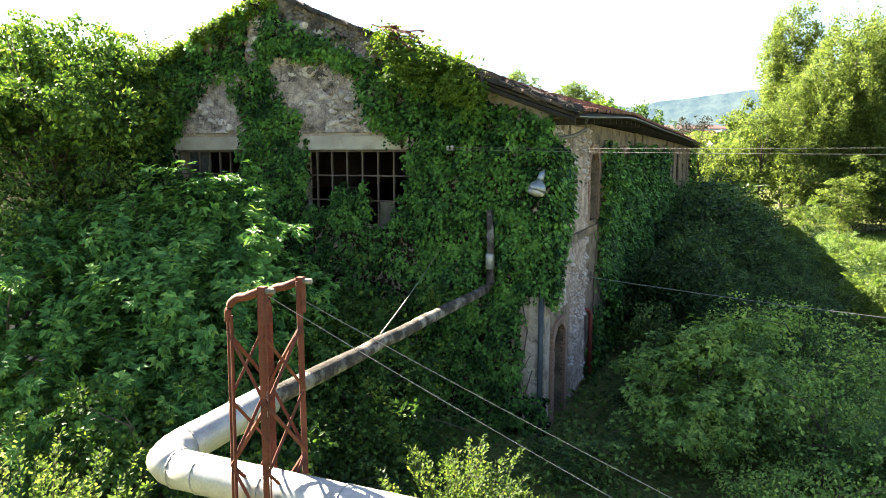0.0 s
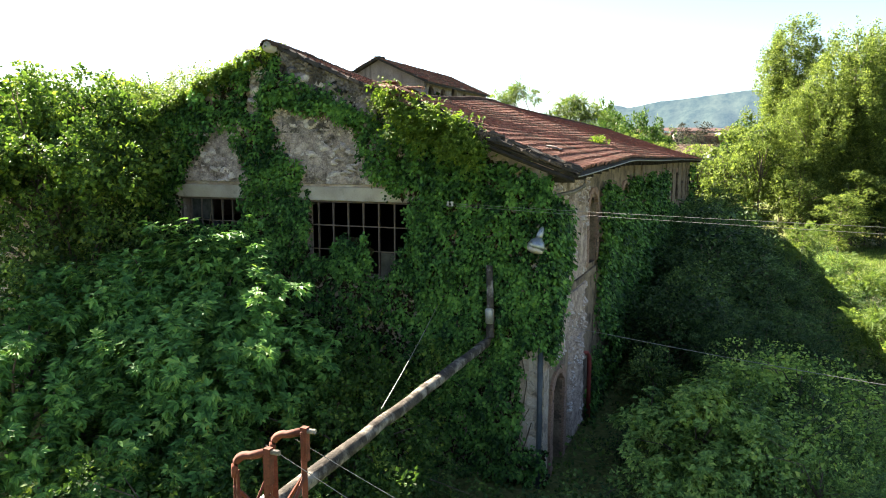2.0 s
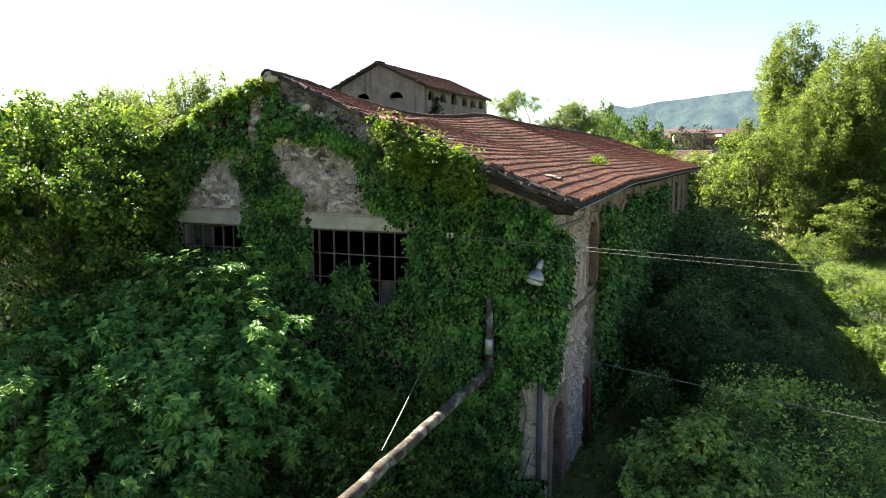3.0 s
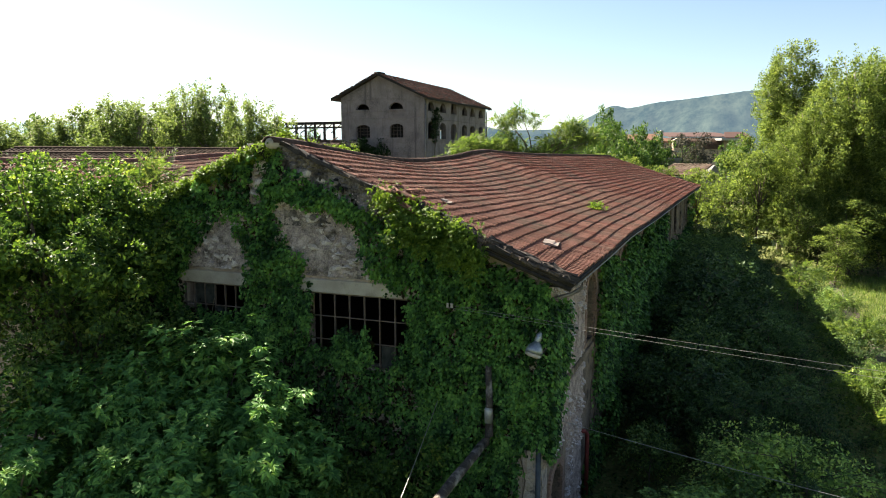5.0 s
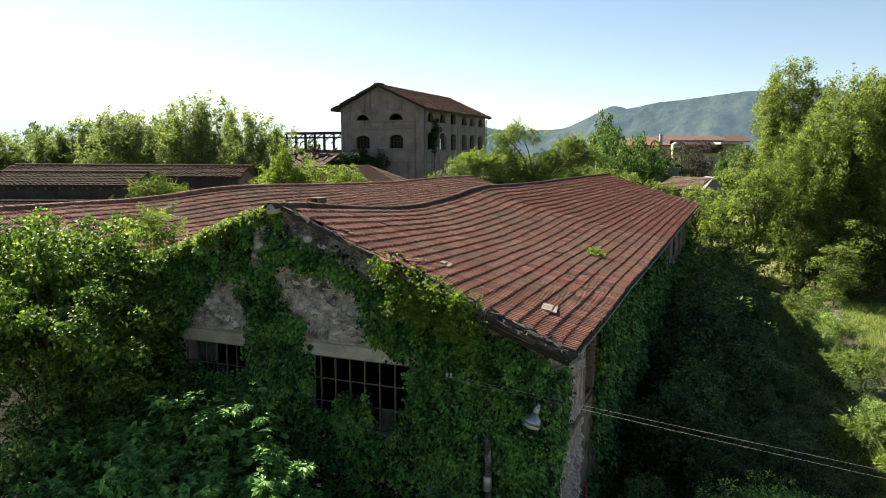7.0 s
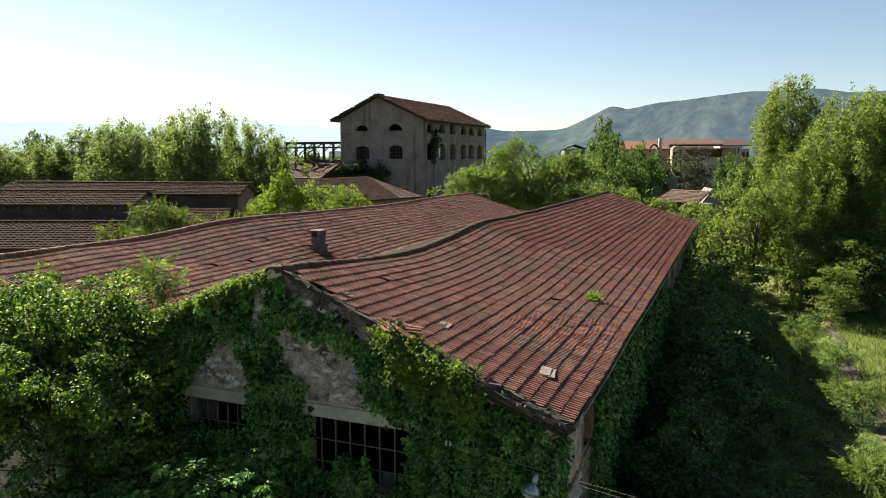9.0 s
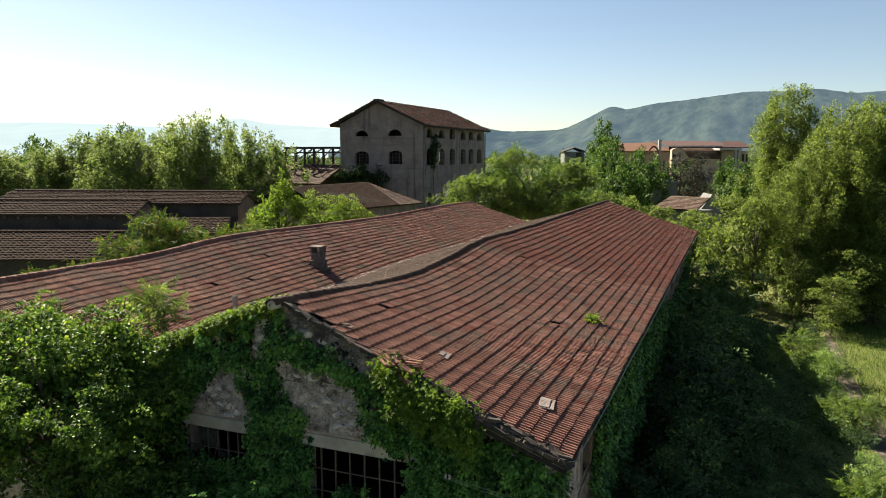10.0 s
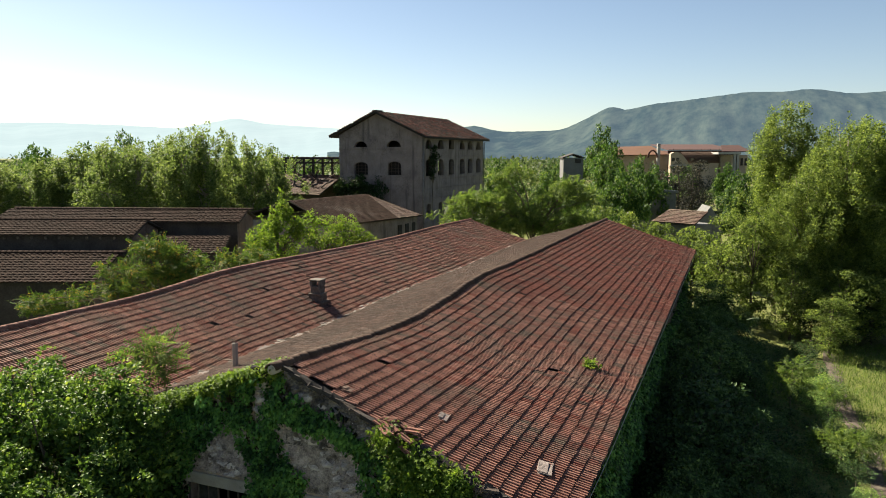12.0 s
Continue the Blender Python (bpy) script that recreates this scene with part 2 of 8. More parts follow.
M_MASONRY = mottled("broken_masonry", (0.105, 0.088, 0.086), (0.52, 0.44, 0.415), 4.2, 30.0, 0.96, 0, 1.0, 0.04, 0.15, (0.070, 0.060, 0.056), 0.61)
M_PIER = mottled("pinkish_rubble", (0.17, 0.13, 0.11), (0.52, 0.42, 0.36), 3.2, 28.0, 0.96, 0, 1.0, 0.03, 0.15, (0.12, 0.095, 0.085), 0.62)
M_OCHRE = mottled("stained_ochre_render", (0.085, 0.065, 0.048), (0.26, 0.20, 0.145), 2.0, 20.0, 0.95, 0, 0.7, 0.02, 0.15, (0.05, 0.042, 0.035), 0.58)
M_SOOT = mottled("sooty_brick", (0.05, 0.043, 0.038), (0.15, 0.13, 0.11), 4.0, 30.0, 0.95, 0, 0.7, 0.02)
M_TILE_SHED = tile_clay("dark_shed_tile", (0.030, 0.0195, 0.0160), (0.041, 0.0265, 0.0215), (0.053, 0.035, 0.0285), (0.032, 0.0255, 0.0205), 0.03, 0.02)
M_SOOTSTONE = mottled("sooty_field_stone", (0.055, 0.048, 0.047), (0.34, 0.30, 0.285), 1.6, 18.0, 0.95, 0, 1.0, 0.03, 0.15, (0.035, 0.032, 0.031), 0.56)
M_GRIT = mottled("dark_crumbled_mortar", (0.022, 0.018, 0.016), (0.115, 0.092, 0.078), 3.0, 24.0, 0.96, 0, 0.9, 0.02, 0.1)
M_STONE = mottled("field_stone", (0.21, 0.185, 0.178), (0.66, 0.59, 0.56), 2.2, 30.0, 0.92, 0, 0.7, 0.02)
M_CONCRETE = mottled("weathered_concrete", (0.27, 0.24, 0.21), (0.40, 0.37, 0.32), 2.2, 40.0, 0.93, 0, 0.4, 0.01, 0.2, (0.13, 0.12, 0.10))
M_TOWER = streaked("grey_tower_wall", (0.140, 0.118, 0.110), (0.262, 0.222, 0.205), (0.06, 0.053, 0.049))
M_BRICK = mottled("old_brick", (0.15, 0.090, 0.066), (0.31, 0.205, 0.155), 5.0, 40.0, 0.92, 0, 0.5, 0.01)
M_RUST = mottled("rusty_steel", (0.060, 0.017, 0.011), (0.150, 0.046, 0.029), 6.0, 60.0, 0.82, 0.1, 0.5, 0.004, 0.3, (0.06, 0.022, 0.016))
M_REDPAINT = mottled("dark_red_pipe_paint", (0.13, 0.022, 0.018), (0.20, 0.04, 0.03), 5.0, 60.0, 0.6)
M_BLUEPIPE = mottled("blue_grey_pipe", (0.022, 0.032, 0.042), (0.055, 0.07, 0.085), 5.0, 60.0, 0.55)
M_LAGGING = mottled("aluminium_lagging", (0.27, 0.265, 0.255), (0.42, 0.415, 0.40), 3.0, 45.0, 0.48, 0.45, 0.25, 0.004, 0.5, (0.33, 0.30, 0.26), 0.64)
M_OLDLAG = mottled("bare_dark_lagging", (0.02, 0.017, 0.015), (0.085, 0.072, 0.060), 4.0, 30.0, 0.9, 0, 0.8, 0.02, 0.2, (0.25, 0.225, 0.195), 0.55)
M_WOOD = mottled("grey_weathered_wood", (0.012, 0.010, 0.009), (0.050, 0.043, 0.037), 4.0, 35.0, 0.92, 0, 0.6, 0.01)
M_IRON = mottled("dark_iron", (0.05, 0.042, 0.038), (0.16, 0.125, 0.10), 8.0, 60.0, 0.7, 0.3)
M_ZINC = mottled("zinc_gutter", (0.10, 0.09, 0.08), (0.24, 0.22, 0.20), 4.0, 50.0, 0.6, 0.5)
M_ALU = mottled("lamp_aluminium", (0.20, 0.225, 0.25), (0.36, 0.39, 0.42), 9.0, 60.0, 0.38, 0.7)
M_WIRE = mottled("bare_wire", (0.18, 0.175, 0.165), (0.31, 0.30, 0.28), 5.0, 40.0, 0.45, 0.6)
# gloom inside rooms, put into the colour of floors and window panels
M_DARK = mottled("interior_gloom", (0.02, 0.018, 0.016), (0.05, 0.045, 0.04), 2.0, 20.0, 0.95)
M_CHAR = mottled("charred_timber", (0.006, 0.006, 0.006), (0.022, 0.02, 0.018), 6.0, 40.0, 0.8)
M_BARK = mottled("bark", (0.05, 0.04, 0.03), (0.15, 0.12, 0.09), 5.0, 40.0, 0.95, 0, 0.8, 0.02)
M_PALEBARK = mottled("pale_poplar_bark", (0.14, 0.125, 0.10), (0.30, 0.27, 0.22), 4.0, 40.0, 0.95, 0, 0.6, 0.02)
M_TILE_MOSS = tile_clay("mossy_tile", (0.060, 0.037, 0.027), (0.084, 0.051, 0.037), (0.110, 0.068, 0.050), (0.062, 0.050, 0.036), 0.2)
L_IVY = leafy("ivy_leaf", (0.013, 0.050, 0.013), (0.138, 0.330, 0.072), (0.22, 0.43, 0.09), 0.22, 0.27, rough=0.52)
# for sunlit growth: the sun's yellow is put into this leaf colour
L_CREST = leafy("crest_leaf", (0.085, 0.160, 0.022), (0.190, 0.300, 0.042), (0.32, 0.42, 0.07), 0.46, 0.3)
# the mill's ivy: a darker species, with shade also put into the colour
L_SHADE_IVY = leafy("shaded_dark_ivy_leaf", (0.012, 0.030, 0.010), (0.040, 0.080, 0.026), (0.07, 0.12, 0.04), 0.2, 0.2)
# dark brown leaf colour that stands for shade between the ivy tufts
L_GAP_SHADE = leafy("gap_shade_leaf", (0.018, 0.014, 0.008), (0.045, 0.038, 0.020), (0.07, 0.05, 0.03), 0.1, 0.1, rough=0.8)
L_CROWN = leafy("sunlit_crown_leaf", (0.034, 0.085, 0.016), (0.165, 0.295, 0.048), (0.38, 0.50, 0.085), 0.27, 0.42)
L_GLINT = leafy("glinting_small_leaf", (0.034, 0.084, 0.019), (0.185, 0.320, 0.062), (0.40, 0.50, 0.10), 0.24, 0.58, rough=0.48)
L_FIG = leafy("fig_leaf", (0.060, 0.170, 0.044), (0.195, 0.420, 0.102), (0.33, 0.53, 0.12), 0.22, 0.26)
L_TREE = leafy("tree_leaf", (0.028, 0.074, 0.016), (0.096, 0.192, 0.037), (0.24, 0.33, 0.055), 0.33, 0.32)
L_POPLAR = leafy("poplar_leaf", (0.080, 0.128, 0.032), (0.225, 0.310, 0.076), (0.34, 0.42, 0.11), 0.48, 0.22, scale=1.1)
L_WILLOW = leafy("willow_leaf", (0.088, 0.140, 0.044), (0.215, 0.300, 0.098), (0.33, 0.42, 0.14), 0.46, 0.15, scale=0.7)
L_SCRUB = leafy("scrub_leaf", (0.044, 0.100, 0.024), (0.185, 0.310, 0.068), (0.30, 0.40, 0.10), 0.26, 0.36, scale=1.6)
# scrub leaf darkened so that the wall's shade sits in its colour
L_SHADE_THICKET = leafy("shade_toned_thicket_leaf", (0.022, 0.056, 0.020), (0.110, 0.200, 0.060), (0.19, 0.29, 0.09), 0.22, 0.30, scale=1.1, vary=True)
# paler bush leaf: the open skylight at the front is put into it
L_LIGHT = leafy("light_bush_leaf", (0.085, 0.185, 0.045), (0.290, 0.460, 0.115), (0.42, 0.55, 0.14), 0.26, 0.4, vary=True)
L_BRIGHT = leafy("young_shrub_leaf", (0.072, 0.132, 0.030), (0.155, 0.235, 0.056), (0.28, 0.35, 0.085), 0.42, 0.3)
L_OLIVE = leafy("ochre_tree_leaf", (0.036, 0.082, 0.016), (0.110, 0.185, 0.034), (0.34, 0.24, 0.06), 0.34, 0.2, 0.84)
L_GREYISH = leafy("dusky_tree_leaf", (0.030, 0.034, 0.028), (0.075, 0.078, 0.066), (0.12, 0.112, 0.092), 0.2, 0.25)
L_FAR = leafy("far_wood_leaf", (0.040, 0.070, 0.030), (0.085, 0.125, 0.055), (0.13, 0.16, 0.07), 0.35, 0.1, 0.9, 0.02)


# ---- the ground ----
def field(a, b, seed, scale):
    """Smooth noise over two coordinates, for arrays."""
    s = np.zeros(len(a))
    rng = np.random.default_rng(seed)
    for k in range(7):
        d = rng.normal(size=2) * scale * (1 + 0.5 * k)
        s += np.sin(a * d[0] + b * d[1] + rng.uniform(0, 6.3)) / (1 + 0.35 * k)
    return s / 3.0


def ground_z(x, y):
    """Gently uneven near the hall, flat further off."""
    near = math.exp(-((x - 2) ** 2 + (y - 15) ** 2) / 3000.0)
    return near * (0.22 * noise.noise((x * 0.13, y * 0.13, 1.7)) + 0.08 * noise.noise((x * 0.6, y * 0.6, 4.1))) - 0.02


def build_ground():
    xs = np.unique(np.concatenate([np.linspace(-4800, -140, 14), np.linspace(-140, -40, 20), np.linspace(-40, 45, 110), np.linspace(45, 160, 22), np.linspace(160, 4800, 14)]))
    ys = np.unique(np.concatenate([np.linspace(-4800, -60, 12), np.linspace(-60, -20, 12), np.linspace(-20, 70, 110), np.linspace(70, 200, 24), np.linspace(200, 4800, 14)]))
    verts = [(x, y, ground_z(x, y)) for y in ys for x in xs]
    k = len(xs)
    faces = [(j * k + i, j * k + i + 1, (j + 1) * k + i + 1, (j + 1) * k + i) for j in range(len(ys) - 1) for i in range(k - 1)]
    n = Nodes("earth_and_grass")
    v = n.coords()
    patch = n.noise(v, 0.09, 6.0, 0.6)
    blades = n.noise(v, 7.0, 5.0, 0.7)
    grass = n.ramp(blades, [(0.3, (0.05, 0.07, 0.02)), (0.55, (0.125, 0.14, 0.045)), (0.75, (0.20, 0.19, 0.085))])
    earth = n.ramp(blades, [(0.3, (0.06, 0.05, 0.035)), (0.7, (0.15, 0.12, 0.085))])
    col = n.mix(n.ramp(patch, [(0.36, 1.0), (0.44, 0.0)]), grass, earth)
    mat = n.surface(col, 0.95, 0, n.bump(blades, 0.8, 0.06), 0.1)
    ob = new("ground", raw("ground", verts, faces, [mat], smooth=True))
    tagged(ob, "uneven ground with rough grass and bare earth", "ground", kind="structure")


build_ground()


def dirt_path():
    """A trodden path between the bushes and the meadow."""
    verts, faces = [], []
    n = 60
    for i in range(n + 1):
        y = 6.0 + 46.0 * i / n
        mid = 10.2 + 0.016 * y + 0.25 * math.sin(y * 0.31)
        for k, off in enumerate((-0.5, -0.2, 0.2, 0.5)):
            x = mid + off + 0.22 * noise.noise((y * 0.7, k * 3.1, 2.2))
            verts.append((x, y, ground_z(x, y) + (0.02 if k in (1, 2) else 0.006)))
    for i in range(n):
        for k in range(3):
            a = i * 4 + k
            faces.append((a, a + 1, a + 5, a + 4))
    mat = mottled("trodden_earth", (0.045, 0.038, 0.031), (0.14, 0.118, 0.096), 1.4, 14.0, 0.95, 0, 0.9, 0.04, 0.1)
    tagged(new("path", raw("path", verts, faces, [mat], smooth=True)), "trodden grey-brown dirt path by the meadow", "path", kind="structure")


dirt_path()

# ---- the hall: two ridges side by side ----
LENGTH = 50.0
RIDGE_X, VALLEY_X, RIDGE2_X, BACK_X = -6.75, -13.3, -18.8, -25.5


def along(y, table):
    """Smooth value from a short table of (y, value)."""
    ys, vs = zip(*table)
    return float(np.mean(np.interp((y - 1.4, y - 0.7, y, y + 0.7, y + 1.4), ys, vs)))


def ridge_z(y):
    return along(y, [(0, 9.96), (2, 9.79), (4, 9.55), (8, 9.32), (12, 9.46), (15, 9.75), (20, 9.61), (25, 9.54), (40, 9.48), (50, 9.40)])


def eave_z(y):
    return along(y, [(-0.4, 6.99), (2.5, 7.13), (6.5, 7.30), (15, 7.21), (25, 7.18), (50, 6.96)])


def eave_x(y):
    return along(y, [(-0.4, 0.62), (4, 0.80), (12, 0.86), (50, 0.92)])


def ridge2_z(y):
    return along(y, [(-0.5, 9.42), (4, 9.36), (8, 9.32), (12.5, 9.60), (16, 9.56), (20, 9.42), (30, 9.18), (40, 9.24), (50, 9.12)])


def valley_z(y):
    return 7.5 + 0.05 * math.sin(y * 0.35)


def slope_point(side, y, s):
    """A point of the roof's boarding: s runs from the ridge (0) to the eave or valley (1)."""
    if side == "right":
        a, b = Vector((RIDGE_X, y, ridge_z(y))), Vector((eave_x(y), y, eave_z(y)))
    elif side == "left":
        a, b = Vector((RIDGE_X, y, ridge_z(y))), Vector((VALLEY_X, y, valley_z(y)))
    elif side == "far":
        a, b = Vector((RIDGE2_X, y, ridge2_z(y))), Vector((VALLEY_X, y, valley_z(y)))
    else:
        a, b = Vector((RIDGE2_X, y, ridge2_z(y))), Vector((BACK_X, y, 7.0))
    p = a.lerp(b, s)
    p.z += -0.10 * math.sin(math.pi * s) * (0.6 + 0.5 * noise.noise((y * 0.12, s * 2, 3.3))) + 0.028 * noise.noise((y * 0.35, s * 3, 9.1))
    return p


def slope_frame(side, y, s):
    p = slope_point(side, y, s)
    ty = (slope_point(side, y + 0.1, s) - slope_point(side, y - 0.1, s)).normalized()
    ts = (slope_point(side, y, min(1.0, s + 0.02)) - slope_point(side, y, max(0.0, s - 0.02))).normalized()
    up = ts.cross(ty)
    if up.z < 0:
        up = -up
    ty = up.cross(ts)
    return p, ty, ts, up


# one interlocking clay tile: two rolls and two pans, a thick lower lip
TILE_W, TILE_L = 0.235, 0.355


def tile_profile():
    prof = [(-0.5, 0.000), (-0.42, 0.032), (-0.27, 0.032), (-0.19, 0.001), (0.00, 0.001), (0.08, 0.031), (0.23, 0.031), (0.31, 0.001), (0.5, 0.000)]
    verts, faces = [], []
    for x, z in prof:
        verts.append((x * TILE_W, 0.0, z + 0.012))
    for x, z in prof:
        verts.append((x * TILE_W, TILE_L * 1.06, z + 0.058))
    for x, z in prof:
        verts.append((x * TILE_W, TILE_L * 1.06, z + 0.002))
    k = len(prof)
    for r in (0, 1):
        for i in range(k - 1):
            faces.append((r * k + i, r * k + i + 1, (r + 1) * k + i + 1, (r + 1) * k + i))
    return np.array(verts, np.float32), np.array(faces, np.int32)


TILE_V, TILE_F = tile_profile()


def tile_matrices(side, y0, y1, rng, gaps=0.0012):
    """Poses of all tiles of one slope, course by course."""
    length = (slope_point(side, 5, 0) - slope_point(side, 5, 1)).length
    courses = int(round(length / TILE_L))
    cols = int((y1 - y0) / TILE_W)
    out = []
    for c in range(courses):
        wave = rng.normal(0, 0.006)
        for k in range(cols):
            if rng.random() < gaps:
                continue
            y = y0 + (k + 0.5) * TILE_W + wave
            s = c / courses
            if y < front_edge(side, s) + 0.08:
                continue
            p, ty, ts, up = slope_frame(side, y, s)
            j = rng.normal(0, 1, 4)
            yaw, lift, slip = j[0] * 0.020, abs(j[1]) * 0.006, abs(j[2]) * 0.013
            if y - TILE_W < front_edge(side, s) + 0.08:
                if rng.random() < 0.14:
                    continue
                y += rng.uniform(-0.10, 0.06)
                yaw *= 6
            if rng.random() < 0.006:
                yaw, slip = yaw * 5, slip + 0.05
            ax = (ty + ts * yaw).normalized()
            ay = (ts - ty * yaw).normalized()
            m = np.eye(4)
            m[:3, 0], m[:3, 1], m[:3, 2] = ax, ay, up
            m[:3, 3] = p + up * (0.03 + lift) + ts * slip
            out.append((c, k, y, s, m))
    return out


def join_tiles(name, mats, materials, index):
    n = len(mats)
    m = np.array(mats)
    v = np.einsum("nij,vj->nvi", m[:, :3, :3], TILE_V) + m[:, None, :3, 3]
    f = (TILE_F[None] + (np.arange(n) * len(TILE_V))[:, None, None]).reshape(-1, 4)
    return raw(name, v.reshape(-1, 3), f, materials, np.repeat(index, len(TILE_F)))


def front_edge(side, s):
    """Where a slope ends at the gable: flush with the wall by the ridge, overhanging lower down."""
    if side == "right":
        k = min(1.0, max(0.0, (s - 0.40) / 0.22))
        return -0.10 - 0.30 * k * k * (3 - 2 * k)
    return 0.14 if side == "left" else -0.5


def boarding(side, y0, y1, thick=0.06, s0=0.0, s1=1.0):
    """The closed deck under the tiles."""
    bm = bmesh.new()
    ny, ns = int((y1 - y0) / 0.8), 12
    top = [[bm.verts.new(slope_point(side, max(y0 + (y1 - y0) * i / ny, front_edge(side, j / ns) + (0.16 if side == "right" and j < 5 else 0.03)), s0 + (s1 - s0) * j / ns)) for j in range(ns + 1)] for i in range(ny + 1)]
    low = [[bm.verts.new(v.co - Vector((0, 0, thick))) for v in r] for r in top]
    for i in range(ny):
        for j in range(ns):
            bm.faces.new((top[i][j], top[i + 1][j], top[i + 1][j + 1], top[i][j + 1]))
            bm.faces.new((low[i][j], low[i][j + 1], low[i + 1][j + 1], low[i + 1][j]))
    for i in range(ny):
        for j in (0, ns):
            bm.faces.new((top[i][j], top[i + 1][j], low[i + 1][j], low[i][j]))
    for j in range(ns):
        for i in (0, ny):
            bm.faces.new((top[i][j], top[i][j + 1], low[i][j + 1], low[i][j]))
    bmesh.ops.recalc_face_normals(bm, faces=bm.faces)
    return bm


hall = thing("factory_hall", "ivy-covered abandoned stone factory hall with twin tiled roofs", "building")


def hall_roof():
    rng = np.random.default_rng(5)
    for side, label in (("right", "sagging reddish clay tile roof slope"), ("left", "mossy clay tile roof slope"), ("far", "brown clay tile roof slope"), ("back", "brown clay tile roof slope")):
        y0 = -0.42 if side in ("right", "left") else -0.5
        y1 = LENGTH if side in ("right", "left") else LENGTH - 2.5
        roof = part("roof_slope", boarding(side, y0, y1), M_WOOD, hall, label)
        if side == "back":
            roof.data.materials[0] = M_TILE
            continue
        tiles = tile_matrices(side, y0, y1, rng, 0.007 if side == "far" else 0.0015)
        near, rest, idx = [], [], []
        for c, k, y, s, m in tiles:
            if side == "right" and k < 13:
                near.append(m)
                continue
            rest.append(m)
            if side == "right":
                line = 14.4 + 5.5 * s + 0.8 * noise.noise((y, s * 9, 0))
                red = 0.92 if y > line else 0.10 + 0.25 * max(0, noise.noise((y * 0.3, s * 5, 2)))
                grey = 0.14 if (line - 6.0 < y < line and s < 0.55) else 0.05
            elif side == "left":
                red, grey = -1.0, 2.0
            else:
                red, grey = 0.10, 0.07
            r = rng.random()
            idx.append(1 if r < red else (2 if r > 1 - grey else 0))
        ob = new("clay_tiles", join_tiles("clay_tiles", rest, [M_TILE, M_TILE_NEW, M_TILE_MOSS if side == "left" else M_TILE_GREY], np.array(idx)))
        ob.parent = roof
        tagged(ob, kind="stuff")
        if near:
            me = raw("clay_tile", TILE_V, TILE_F, [M_TILE])
            for m in near:
                share("clay_tile", me, Matrix(m.tolist()), roof)


def cap_mesh(name, length, r, mat):
    """A half-round ridge tile, tapering, with a lip."""
    bm = bmesh.new()
    rings = []
    for y, q in ((0, r), (length * 0.9, r * 0.88), (length, r * 0.86)):
        rings.append([bm.verts.new((q * 1.15 * math.cos(a), y, q * math.sin(a))) for a in np.linspace(0, math.pi, 9)])
    rings.append([bm.verts.new((v.co.x * 0.8, 0, v.co.z * 0.8)) for v in rings[0]])
    for a, b in ((0, 1), (1, 2), (3, 0)):
        for i in range(8):
            bm.faces.new((rings[a][i], rings[a][i + 1], rings[b][i + 1], rings[b][i]))
    me = bpy.data.meshes.new(name)
    bm.to_mesh(me)
    bm.free()
    me.materials.append(mat)
    me.shade_smooth()
    return me


def ridge_caps():
    rnd = random.Random(3)
    for x, zf, y1, mat in ((RIDGE_X, ridge_z, LENGTH, M_TILE_MOSS), (RIDGE2_X, ridge2_z, LENGTH - 2.5, M_TILE)):
        bm = bmesh.new()
        tube(bm, [(x, -0.4 + i * 0.8, zf(-0.4 + i * 0.8) + 0.0) for i in range(int((y1 + 0.4) / 0.8) + 1)], 0.13, 8)
        run = part("ridge", bm, M_CONCRETE, hall, "mortar bed under the ridge tiles", True)
        me = cap_mesh("ridge_tile", 0.44, 0.16, mat)
        y = -0.42
        while y < y1 - 0.3:
            z = zf(y + 0.2) + 0.02
            pitch = math.degrees(math.atan((zf(y + 0.4) - zf(y)) / 0.4))
            share("ridge_tile", me, pose(x + rnd.uniform(-0.02, 0.02), y, z, pitch + 2, rnd.uniform(-6, 6), rnd.uniform(-3, 3)), run)
            y += 0.385


